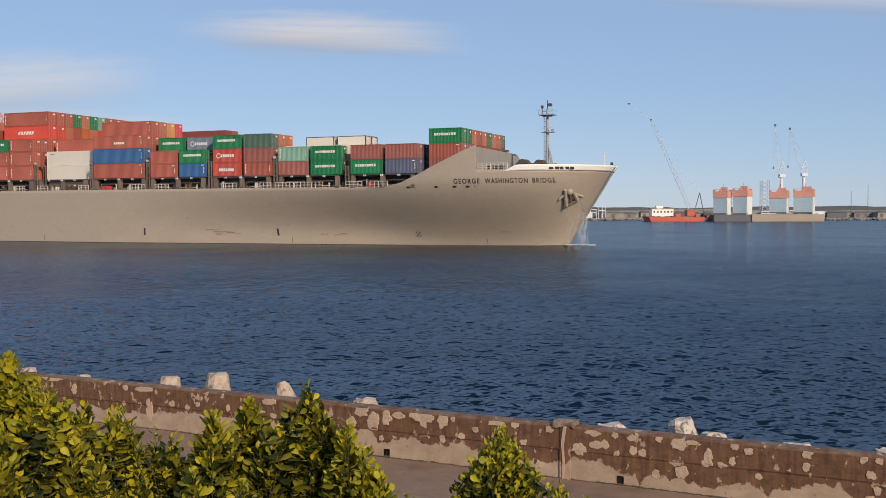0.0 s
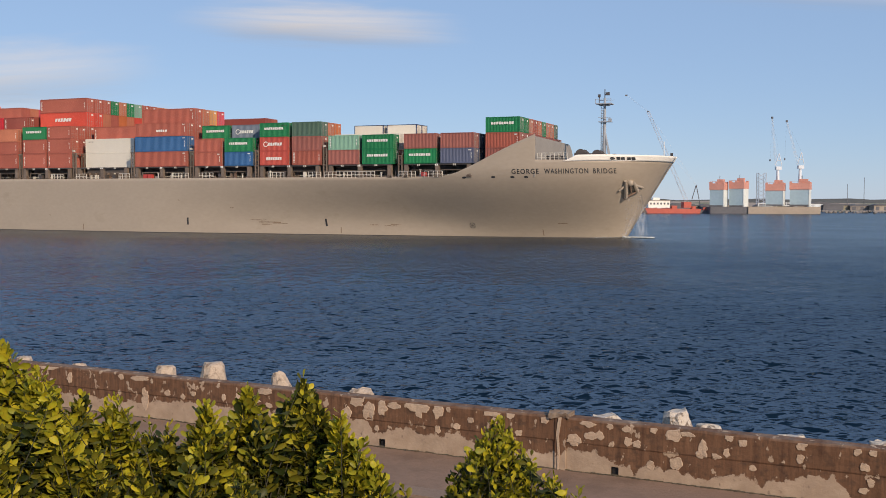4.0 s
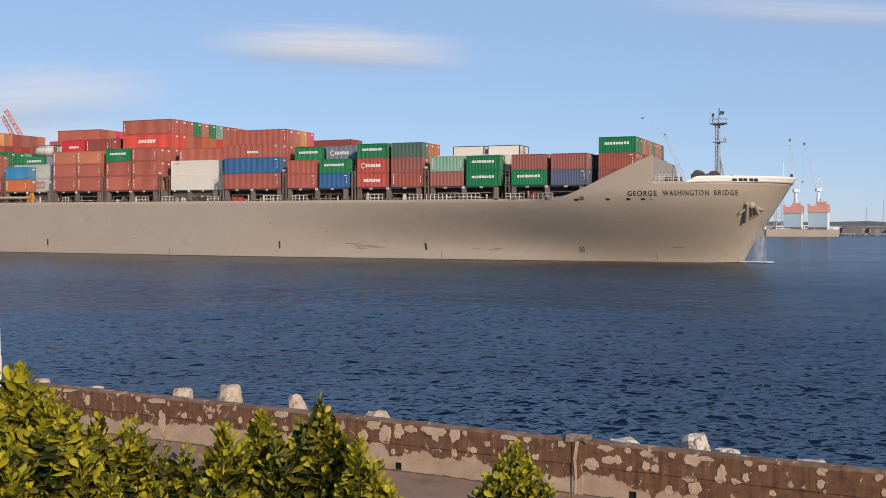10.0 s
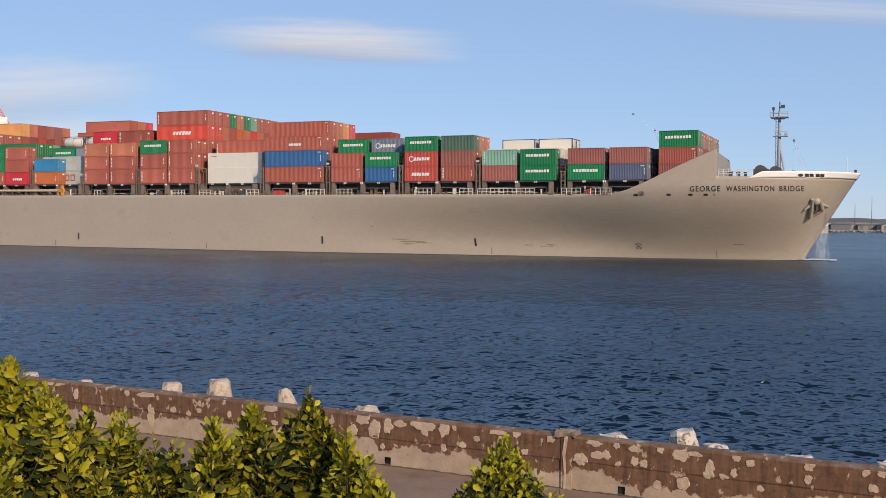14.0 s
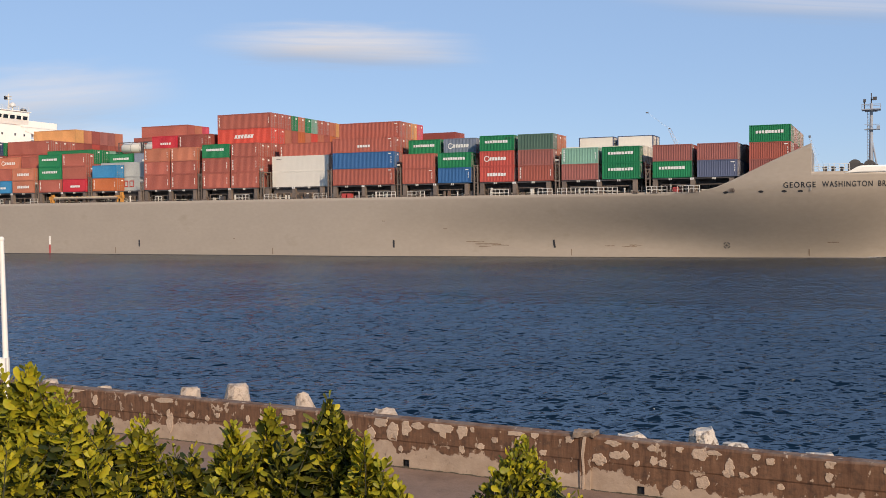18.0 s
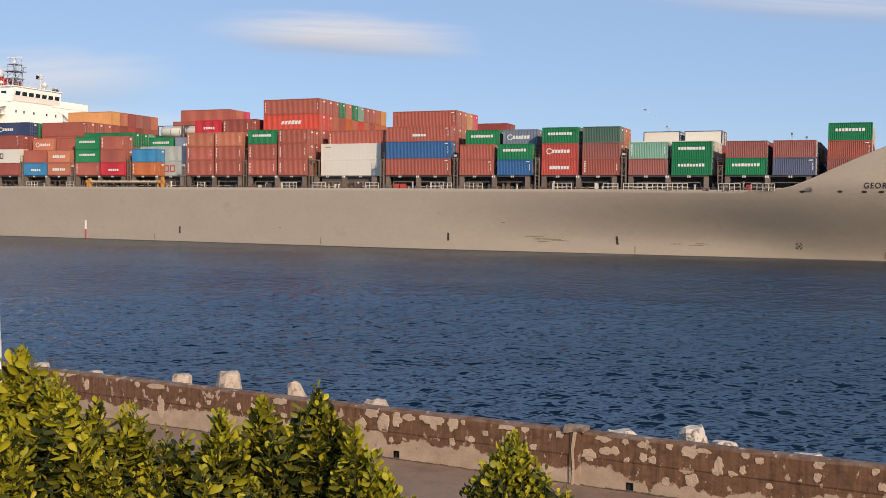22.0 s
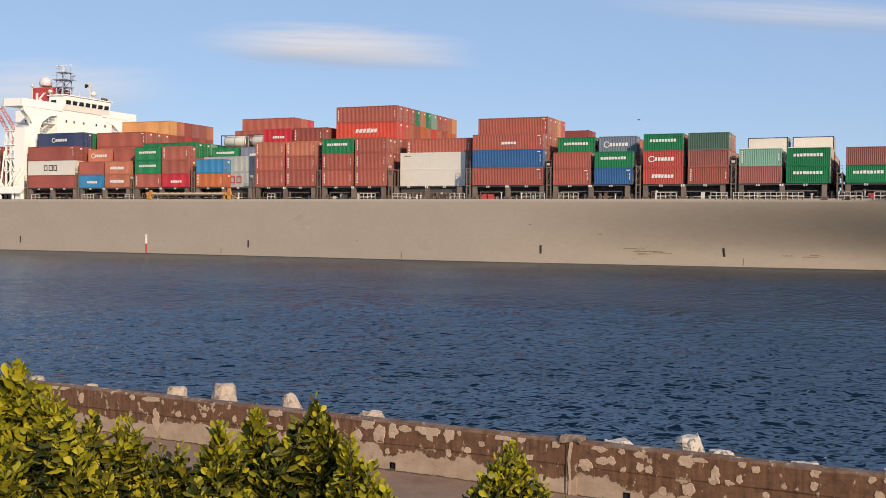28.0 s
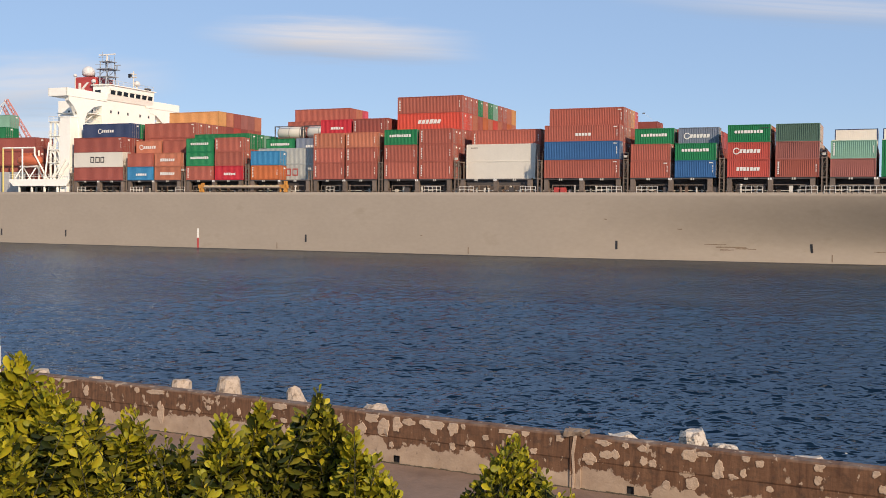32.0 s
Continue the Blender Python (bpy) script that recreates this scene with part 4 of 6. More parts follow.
RAILS = ((-110.2, 2.0), (-97.0, 3.0), (-86.2, 2.0), (-53.6, 1.6), (-34.6, 3.0), (-28.2, 2.6), (-17.5, 2.6), (-4.8, 3.9), (1.5, 3.2), (17.0, 3.2), (25.4, 2.4), (28.7, 10.0), (43.4, 3.2), (48.2, 3.4))
for x, w in RAILS:
    bm = bmesh.new()
    for k in range(int(w / 0.75) + 1):
        beam(bm, (x + k * w / int(w / 0.75), 0.1, DECK_Z - 0.1), (x + k * w / int(w / 0.75), 0.1, 11.35), 0.1, sides=5)
    for z in (10.85, 11.35):
        beam(bm, (x, 0.1, z), (x + w, 0.1, z), 0.09, sides=5)
    part("deck_rail", bm, RAIL, ship, "pale deck-edge railing")
rs = random.Random(33)
for k in range(130):
    x, y = -108 + k * 1.23 + rs.uniform(-0.4, 0.4), rs.uniform(0.45, 2.0)
    w, h = rs.uniform(0.15, 0.55), rs.uniform(0.3, 1.25)
    paint = (LASHING, RAIL, DARK_STEEL, LASHING, MARK_PALE, ANCHOR_RUST)[rs.randrange(6)]
    if k % 3 == 0:
        part("vent_pipe", moved(lathe([(0.13, 0), (0.13, h), (0.22, h + 0.05), (0.22, h + 0.2), (0.04, h + 0.26)], 10), pose(x, y, DECK_Z - 0.12)), paint, ship)
    else:
        part("deck_box", boxes((x, y, DECK_Z - 0.12, x + w, y + 0.4, DECK_Z + h)), paint, ship)
for x, colour in ((-12.0, FUNNEL_RED), (-10.9, FUNNEL_RED), (47.4, FUNNEL_RED), (-94, DARK_STEEL), (-22, DARK_STEEL), (-19.6, DARK_STEEL), (12.8, DARK_STEEL), (5.5, DARK_STEEL), (-38.5, DARK_STEEL), (-65.0, DARK_STEEL)):
    part("deck_locker", boxes((x, 0.6, DECK_Z - 0.12, x + 0.8, 1.5, 11.2)), colour, ship)
GANTRY = mat("gangway_orange", (0.56, 0.25, 0.05), 0.6, vary=0.2, scale=0.8)
GANGWAY = mat("gangway_tan", (0.52, 0.43, 0.29), 0.6, vary=0.15, scale=1.2)
gw = part("stowed_gangway", boxes((-79.7, -0.05, 11.35, -62.7, 0.4, 11.62)), GANGWAY, ship, "long tan gangway stowed along the deck edge")
part("gangway_stringer", boxes((-79.7, -0.12, 11.1, -62.7, -0.06, 11.36)), LASHING, gw)
for k in range(12):
    part("gangway_tread", boxes((-79.2 + k * 1.4, -0.02, 11.62, -79.05 + k * 1.4, 0.36, 11.7)), GANTRY, gw)
part("gangway_bracket", boxes((-80.9, -0.1, 11.1, -79.5, 0.4, 11.75), (-80.2, -0.1, 10.4, -79.8, 0.4, 12.1), (-80.7, -0.05, 10.4, -80.5, 0.3, 11.2)), GANTRY, gw)
part("gangway_bracket", boxes((-63.1, -0.1, 11.1, -61.5, 0.4, 11.75), (-62.2, -0.1, 10.4, -61.7, 0.4, 12.4), (-63.1, -0.05, 10.4, -62.9, 0.3, 11.3)), GANTRY, gw)

# ================= the ship's house and after deck =================
XH = -112.7
house = part("accommodation_block", boxes((-124.5, 9.7, DECK_Z - 0.12, XH, 26.4, 29.85)), CREAM, ship, "tall cream accommodation block with wheelhouse and bridge wings")
for z in (12.7, 15.5, 18.3, 21.1, 24.2, 27.5):
    for y in (12.3, 14.6, 17.5, 21.4, 24.2):
        w = part("window_frame", boxes((XH - 0.01, y - 0.3, z - 0.38, XH + 0.05, y + 0.3, z + 0.38)), WHITE, house)
        part("pane", boxes((XH + 0.045, y - 0.2, z - 0.27, XH + 0.06, y + 0.2, z + 0.27)), GLASS_DARK, w)
    for x in (-121.5, -118.0, -115.2):
        w = part("window_frame", boxes((x - 0.3, 9.64, z - 0.38, x + 0.3, 9.71, z + 0.38)), WHITE, house)
        part("pane", boxes((x - 0.2, 9.63, z - 0.27, x + 0.2, 9.645, z + 0.27)), GLASS_DARK, w)
bm = prism([(-116.2, 29.85), (XH + 0.15, 29.85), (XH + 0.55, 31.0), (XH + 0.75, 32.3), (XH + 0.75, 32.95), (-116.2, 32.95)], 11.0, 25.2)
wheel = part("wheelhouse", bm, CREAM, house, "cream wheelhouse with a raked row of dark windows")
for k in range(7):
    y = 11.5 + k * 1.95
    w = part("bridge_window", moved(boxes((-0.02, 0.1, 0.1, 0.04, 1.45, 0.98)), pose(XH + 0.57, y, 31.0, 0, 9, 0)), GLASS_DARK, wheel, "dark bridge window pane")
    part("window_post", moved(boxes((-0.02, -0.3, -0.05, 0.07, -0.12, 1.25)), pose(XH + 0.57, y, 31.0, 0, 9, 0)), WHITE, wheel)
part("bridge_window", boxes((-115.7, 10.94, 31.15, -114.2, 11.02, 32.0)), GLASS_DARK, wheel)
part("wheelhouse_roof", boxes((-116.5, 10.6, 32.95, XH + 1.0, 25.6, 33.12)), CREAM, wheel)
bm = bmesh.new()
for y in np.arange(10.8, 25.5, 1.6):
    beam(bm, (XH + 0.6, y, 33.1), (XH + 0.6, y, 34.1), 0.07, sides=5)
for z in (33.6, 34.1):
    beam(bm, (XH + 0.6, 10.8, z), (XH + 0.6, 25.3, z), 0.06, sides=5)
part("roof_rail", bm, RAIL, wheel)

# wings of the bridge, near and far: a walled gallery on a curved bracket
for s in (1, -1):
    def wy(v):
        return v if s > 0 else 2 * CY + 1.2 - v
    ya, yb = sorted((wy(-0.4), wy(11.0)))
    wing = part("bridge_wing", boxes((-117.3, ya, 29.5, XH + 0.2, yb, 29.75), (XH + 0.05, ya, 29.75, XH + 0.2, yb, 31.1), (-117.3, ya, 29.75, -117.15, yb, 31.1)), CREAM, house, "cream bridge wing with a solid parapet")
    y0, y1 = sorted((wy(-0.4), wy(-0.25)))
    part("wing_end", boxes((-117.3, y0, 29.75, XH + 0.2, y1, 31.1)), CREAM, wing)
    bm = bmesh.new()
    pts = [(0.2, 29.5), (0.4, 28.6), (1.6, 27.6), (2.7, 26.2), (3.2, 24.0), (3.3, 21.0), (4.6, 21.0), (4.7, 25.0), (5.4, 26.6), (7.4, 28.0), (9.7, 28.5), (9.7, 29.5), (4.6, 29.5)]
    a = [bm.verts.new((XH - 1.0, wy(y), z)) for y, z in pts]
    b = [bm.verts.new((XH + 0.1, wy(y), z)) for y, z in pts]
    bm.faces.new(a)
    bm.faces.new(b[::-1])
    for i in range(len(pts)):
        j = (i + 1) % len(pts)
        bm.faces.new((a[j], a[i], b[i], b[j]))
    bmesh.ops.recalc_face_normals(bm, faces=bm.faces)
    part("wing_bracket", bm, CREAM, wing, "curved cream bracket plates")
    ya, yb = sorted((wy(0.9), wy(4.7)))
    twr = part("side_tower", boxes((-115.5, ya, DECK_Z - 0.12, XH - 0.2, yb, 25.4)), CREAM, house, "cream stair tower under the wing")
    part("tower_cap", boxes((-115.6, ya - 0.1, 25.4, XH - 0.1, yb + 0.1, 25.55)), CREAM, twr)
    # dark plate stands for the shade inside an open slot
    part("tower_porthole", boxes((XH - 0.21, (ya + yb) / 2 - 0.4, 26.2, XH - 0.18, (ya + yb) / 2 + 0.4, 27.2)), GLASS_DARK, twr)
    for z in (14.0, 17.5, 21.0, 24.4, 26.6):
        ya, yb = sorted((wy(4.7), wy(9.7)))
        g = part("side_gallery", boxes((-120, ya, z, XH - 0.4, yb, z + 0.15)), CREAM, house)
        bm = bmesh.new()
        for y in np.arange(ya + 0.2, yb, 0.95):
            beam(bm, (XH - 0.5, y, z + 0.1), (XH - 0.5, y, z + 1.15), 0.08, sides=5)
        for zz in (z + 0.6, z + 1.15):
            beam(bm, (XH - 0.5, ya, zz), (XH - 0.5, yb, zz), 0.08, sides=5)
        part("gallery_rail", bm, WHITE, g)
    part("outside_stair", beams(0.28, ((XH - 1.0, wy(5.2), 24.5), (XH - 1.0, wy(8.6), 26.7)), ((XH - 1.8, wy(5.2), 24.5), (XH - 1.8, wy(8.6), 26.7)), ((XH - 1.0, wy(8.8), 21.1), (XH - 1.0, wy(5.4), 24.4))), WHITE, house)

# mast, domes, funnel
bm = bmesh.new()
for x, y in ((-116.6, 14.2), (-116.6, 17.4), (-114.9, 14.2), (-114.9, 17.4)):
    beam(bm, (x, y, 29.5 if x < -115.5 else 32.8), (x + (-0.3 if x < -115.5 else 0.1), 15.8 + (y - 15.8) * 0.6, 38.4), 0.34, 0.24, 8)
radar = part("radar_mast", bm, MAST_GREY, house, "grey lattice radar mast")
radar.location = (-0.9, 0, 0.3)
for y in (14.5, 17.1):
    for z in (30.2, 32.0, 33.8, 35.3):
        part("mast_brace", beam(bmesh.new(), (-116.7, y, z), (-114.9, y, z + 1.4), 0.13, sides=5), MAST_GREY, radar)
for z in (31.6, 33.6):
    part("mast_stay", beam(bmesh.new(), (-116.7, 14.4, z), (-116.7, 17.2, z + 0.1), 0.14, sides=5), MAST_GREY, radar)
for z, r in ((35.0, 1.5), (36.6, 1.7), (38.2, 1.2)):
    part("mast_platform", boxes((-115.9 - r, 15.8 - r, z, -115.5 + r, 15.8 + r, z + 0.12), (-115.9 - r, 15.8 - r, z + 0.9, -115.5 + r, 15.74 - r, z + 0.98), (-115.4 + r, 15.8 - r, z, -115.3 + r, 15.9 - r, z + 0.98)), MAST_GREY, radar)
part("radar_scanner", boxes((-117.9, 15.5, 39.7, -113.6, 15.8, 39.95), (-115.95, 15.5, 38.1, -115.65, 15.8, 39.7)), WHITE, radar)
part("radar_scanner", boxes((-114.2, 16.0, 37.4, -112.6, 16.2, 37.6), (-113.6, 16.0, 36.6, -113.4, 16.2, 37.4)), MAST_GREY, radar)
for a, b in (((-116.4, 15.0, 38.1), (-116.4, 15.0, 40.3)), ((-114.6, 16.6, 38.1), (-114.6, 16.6, 39.6)), ((-117.4, 17.0, 36.7), (-117.4, 17.0, 38.9)), ((-113.9, 15.0, 36.7), (-113.9, 15.0, 38.6))):
    part("aerial", beam(bmesh.new(), a, b, 0.12), MAST_GREY, radar)


DOME = mat("dome_white", (0.60, 0.58, 0.55), 0.5, vary=0.06, scale=0.8)


def dome(x, y, z, r, base, name="radome"):
    d = part(name, moved(lathe([(r * 0.8, -r * 0.55), (r * 0.96, -r * 0.3), (r, 0), (r * 0.94, r * 0.35), (r * 0.75, r * 0.66), (r * 0.4, r * 0.92), (0.03, r)], 20), pose(x, y, z)), DOME, house, "white radome", smooth=True)
    part("dome_post", beam(bmesh.new(), (x, y, base), (x, y, z - r * 0.5), r * 0.5), RAIL, d)


dome(-121.7, 15.6, 36.5, 1.4, 35.0)
dome(-114.6, 22.6, 34.6, 0.75, 33.0)
dome(-123.0, 13.0, 35.6, 0.4, 29.8)
dome(-118.2, 13.3, 34.2, 0.5, 29.8)
part("signal_mast", beams(0.3, ((-114.3, 21.2, 33.0), (-114.3, 21.2, 37.2)), ((-115.2, 21.2, 35.9), (-113.4, 21.2, 35.9)), ((-114.3, 20.4, 36.6), (-114.3, 22.0, 36.6))), RAIL, house)
part("signal_lamp", boxes((-115.6, 21.0, 35.9, -115.0, 21.5, 36.7)), BLACK, house)
part("life_raft", moved(lathe([(0.35, -0.7), (0.42, -0.6), (0.42, 0.6), (0.35, 0.7)], 12), pose(-113.6, 25.0, 33.6, 90, 0, 0)), DARK_STEEL, house)
bm = prism([(-124.6, 24.0), (-118.4, 24.0), (-118.6, 34.4), (-119.0, 35.4), (-123.8, 35.4), (-124.6, 34.6)], 14.2, 20.0)
bmesh.ops.bevel(bm, geom=[e for e in bm.edges if abs(e.verts[0].co.z - e.verts[1].co.z) > 1], offset=0.5, segments=3, affect="EDGES")
AFT_GREY = mat("aft_grey", (0.46, 0.45, 0.43), 0.6, vary=0.15, scale=0.3)
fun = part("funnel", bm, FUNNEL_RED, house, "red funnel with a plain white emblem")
part("emblem", moved(boxes((-1.2, -0.04, -1.9, -0.5, 0.02, 1.9)), pose(-122.0, 14.16, 32.9) @ Matrix.Diagonal((0.95, 1, 0.68, 1))), WHITE, fun)
part("emblem", moved(prism([(-0.5, -0.1), (1.1, 1.9), (1.9, 1.9), (0.3, 0.0), (1.9, -1.9), (1.1, -1.9)], -0.04, 0.02), pose(-122.0, 14.16, 32.9) @ Matrix.Diagonal((0.95, 1, 0.68, 1))), WHITE, fun)
part("emblem", moved(boxes((-0.02, -2.6, -1.2, 0.04, -1.9, 1.2), (-0.02, -1.9, -0.3, 0.04, 0.2, 0.3)), pose(-118.46, 17.9, 33.4)), WHITE, fun)
for x, y in ((-120.6, 16.0), (-122.6, 18.0)):
    part("exhaust_pipe", beam(bmesh.new(), (x, y, 34.8), (x - 0.3, y, 35.9), 0.8, sides=12), BLACK, fun)
part("after_hatch", boxes((-166, 4.9, DECK_Z - 0.12, -128.5, 29, BASE_Z + AFT_LIFT - 0.02)), DARK_STEEL, ship, "raised dark hatch abaft the house")
part("aft_deckhouse", boxes((-134.0, 2.8, DECK_Z - 0.12, -128.6, 4.85, 14.6)), AFT_GREY, ship, "pale grey deckhouse behind the lifeboat")
part("engine_casing", boxes((-132.5, 11.5, DECK_Z - 0.12, -124.5, 21.5, 19.5)), CREAM, house)

# boat deck beside the house
plat = part("boat_platform", prism([(-127.2, 11.6), (-113.2, 11.6), (-112.6, 12.4), (-112.6, 13.0), (-128.4, 13.0), (-128.4, 12.6)], 0.1, 6.5), CREAM, ship, "cream boat platform on struts")
for x in (-126.0, -122.6, -119.2, -115.8, -113.4):
    for y in (0.4, 5.0):
        part("platform_strut", boxes((x - 0.15, y, DECK_Z - 0.12, x + 0.15, y + 0.35, 11.62)), CREAM, plat)
bm = bmesh.new()
for x in np.arange(-128.2, -112.5, 1.3):
    beam(bm, (x, 0.2, 12.95), (x, 0.2, 14.0), 0.08, sides=5)
for z in (13.5, 14.0):
    beam(bm, (-128.2, 0.2, z), (-112.7, 0.2, z), 0.08, sides=5)
part("platform_rail", bm, WHITE, plat)
bm = bmesh.new()
prof = [(-3.4, 0.1, 0.35), (-3.1, 0.75, 0.85), (-2.2, 1.15, 1.15), (0, 1.3, 1.28), (2.2, 1.15, 1.15), (3.0, 0.75, 0.85), (3.4, 0.1, 0.35)]
rings = [[bm.verts.new((x, w * math.cos(a), h * math.sin(a) * (1.0 if math.sin(a) > 0 else 0.85))) for a in np.linspace(0, 2 * math.pi, 14, endpoint=False)] for x, w, h in prof]
for a, c in zip(rings, rings[1:]):
    for i in range(14):
        bm.faces.new((a[i], a[(i + 1) % 14], c[(i + 1) % 14], c[i]))
bm.faces.new(rings[0])
bm.faces.new(rings[-1][::-1])
bmesh.ops.recalc_face_normals(bm, faces=bm.faces)
BOAT_RED = mat("boat_red", (0.50, 0.125, 0.055), 0.5, vary=0.12, scale=0.5)
boat = part("lifeboat", moved(bm, pose(-124.4, 1.9, 16.75) @ Matrix.Diagonal((0.92, 1.05, 1.0, 1))), BOAT_RED, ship, "enclosed orange lifeboat hanging in its davits", smooth=True)
part("boat_keel", boxes((-126.8, 1.4, 15.5, -122.0, 2.4, 15.85)), WHITE, boat)
part("boat_cabin", moved(boxes((-1.1, -0.6, 0, 1.1, 0.6, 0.5)), pose(-125.0, 1.9, 17.85)), BOAT_RED, boat)
YELLOW = mat("yellow_paint", (0.62, 0.50, 0.16), 0.5, vary=0.1, scale=0.6)
part("davit", beams(0.34, ((-130.5, 0.6, DECK_Z - 0.1), (-130.5, 0.6, 19.5)), ((-127.9, 0.6, 13), (-127.9, 0.6, 19.5))), YELLOW, ship, "yellow davit posts")
part("davit", beams(0.34, ((-125.2, 0.6, 13), (-125.2, 0.6, 19.2)), ((-130.6, 0.6, 19.4), (-121.9, 0.6, 19.4)), ((-121.9, 0.6, 19.4), (-121.9, 0.6, 18.0)), ((-121.9, 0.6, 18.0), (-120.0, 2.2, 13.0)), ((-125.2, 5.0, 13), (-125.2, 5.0, 19.2)), ((-119.5, 0.9, 13), (-118.4, 0.9, 20.4))), CREAM, ship, "cream davit frame")
for x in (-126.4, -122.6):
    part("boat_cradle", beams(0.26, ((x - 1.0, 0.6, 13), (x, 1.9, 15.7)), ((x + 0.6, 3.4, 13), (x, 1.9, 15.7))), CREAM, ship)
for x in (-118.2, -117.0, -115.8):
    part("ladder_post", boxes((x - 0.13, 1.0, 13, x + 0.13, 1.3, 24.6), (x - 0.13, 4.2, 13, x + 0.13, 4.5, 24.6)), CREAM, ship)


def arch(points, half_width):
    """One square bar bent along points in an upright plane."""
    bm = bmesh.new()
    rings = []
    for i, (x, y, z) in enumerate(points):
        a, c = points[max(0, i - 1)], points[min(len(points) - 1, i + 1)]
        d = Vector((c[0] - a[0], 0, c[2] - a[2])).normalized()
        nx, nz = -d.z * half_width, d.x * half_width
        rings.append([bm.verts.new((x + s * nx, y + e * half_width, z + s * nz)) for s, e in ((-1, -1), (1, -1), (1, 1), (-1, 1))])
    for a, c in zip(rings, rings[1:]):
        for k in range(4):
            bm.faces.new((a[k], a[(k + 1) % 4], c[(k + 1) % 4], c[k]))
    bm.faces.new(rings[0][::-1])
    bm.faces.new(rings[-1])
    bmesh.ops.recalc_face_normals(bm, faces=bm.faces)
    return bm


for z in (16.2, 18.9, 21.6, 24.5):
    pf = part("ladder_platform", boxes((-118.5, 0.8, z, -115.6, 4.6, z + 0.15)), CREAM, ship, "cream landing of the outside ladder")
    part("platform_rail", beams(0.09, ((-118.4, 0.9, z + 0.6), (-115.8, 0.9, z + 0.6)), ((-118.4, 0.9, z + 1.1), (-115.8, 0.9, z + 1.1)), ((-118.4, 0.9, z), (-118.4, 0.9, z + 1.1)), ((-117.1, 0.9, z), (-117.1, 0.9, z + 1.1))), WHITE, pf)
    arc = [(-117.1 + 1.15 * math.cos(a), 1.05, z - 1.15 + 1.15 * math.sin(a)) for a in np.linspace(0, math.pi, 9)]
    part("arched_bracket", arch(arc, 0.1), CREAM, pf)
part("stair_flight", beams(0.3, ((-118.1, 1.2, 13.0), (-115.9, 1.2, 16.2)), ((-115.9, 1.2, 16.2), (-118.1, 1.2, 18.9)), ((-118.1, 1.2, 18.9), (-115.9, 1.2, 21.6))), CREAM, ship)
for x0, x1, top in ((-116.8, -113.6, 17.0), (-115.6, -112.9, 16.2)):
    part("boat_deck_stair", beams(0.3, ((x0, 0.5, 13.0), (x1, 0.5, top))), CREAM, ship)

# ================= sea wall =================
PLASTER = mat("pale_plaster", (0.44, 0.325, 0.23), 0.9, vary=0.14, scale=3, bump=0.4, bump_scale=22)
SEAWALL = bpy.data.materials.new("stained_sea_wall")
SEAWALL.use_nodes = True
nt = SEAWALL.node_tree
N, L = nt.nodes, nt.links
b = N["Principled BSDF"]
b.inputs["Roughness"].default_value = 0.92
tc = N.new("ShaderNodeTexCoord")


def noise_node(scale, detail, stretch=(1, 1, 1), rough=0.55):
    mp, n = N.new("ShaderNodeMapping"), N.new("ShaderNodeTexNoise")
    mp.inputs["Scale"].default_value = stretch
    L.new(tc.outputs["Object"], mp.inputs[0])
    L.new(mp.outputs[0], n.inputs["Vector"])
    n.inputs["Scale"].default_value, n.inputs["Detail"].default_value, n.inputs["Roughness"].default_value = scale, detail, rough
    return n.outputs[0]


def ranged(v, a, b0, lo=0.0, hi=1.0):
    m = N.new("ShaderNodeMapRange")
    m.inputs[1].default_value, m.inputs[2].default_value, m.inputs[3].default_value, m.inputs[4].default_value = a, b0, lo, hi
    L.new(v, m.inputs[0])
    return m.outputs[0]


def math_node(op, a, c):
    m = N.new("ShaderNodeMath")
    m.operation = op
    for i, v in enumerate((a, c)):
        if isinstance(v, (int, float)):
            m.inputs[i].default_value = v
        else:
            L.new(v, m.inputs[i])
    return m.outputs[0]


def mixed(f, a, c):
    m = N.new("ShaderNodeMix")
    m.data_type = "RGBA"
    L.new(f, m.inputs[0])
    for i, v in ((6, a), (7, c)):
        if isinstance(v, tuple):
            m.inputs[i].default_value = (*v, 1)
        else:
            L.new(v, m.inputs[i])
    return m.outputs[2]


sep = N.new("ShaderNodeSeparateXYZ")
L.new(tc.outputs["Object"], sep.inputs[0])
# the ragged upper limit of the peeled plaster, low on the wall: along the wall, height
LIMIT = ((0.0, 1.62), (3.5, 1.62), (3.63, 1.68), (4.9, 1.74), (8.4, 1.72), (9.27, 1.82), (9.42, 1.53), (9.78, 1.66), (10.15, 1.76), (10.46, 1.61), (10.76, 1.73), (10.9, 1.63), (11.02, 1.76), (11.29, 1.75), (11.46, 1.61),
         (12.26, 1.59), (12.59, 1.52), (12.98, 1.61), (13.19, 1.57), (13.4, 1.69), (13.9, 1.70), (14.13, 1.62), (14.28, 1.50), (14.54, 1.50), (14.61, 1.34), (14.74, 1.57), (15.18, 1.53), (15.8, 1.43), (16.4, 1.60), (16.72, 1.46), (17.84, 1.76), (18.16, 1.36))
limit = N.new("ShaderNodeValToRGB")
while len(limit.color_ramp.elements) < len(LIMIT):
    limit.color_ramp.elements.new(0.5)
for stop, (lx, lz) in zip(limit.color_ramp.elements, LIMIT):
    stop.position = lx / 20
for stop, (lx, lz) in zip(limit.color_ramp.elements, LIMIT):
    stop.color = (lz - 1, lz - 1, lz - 1, 1)
L.new(math_node("DIVIDE", sep.outputs[0], 20.0), limit.inputs[0])
over = math_node("SUBTRACT", math_node("SUBTRACT", sep.outputs[2], 1.0), limit.outputs[0])
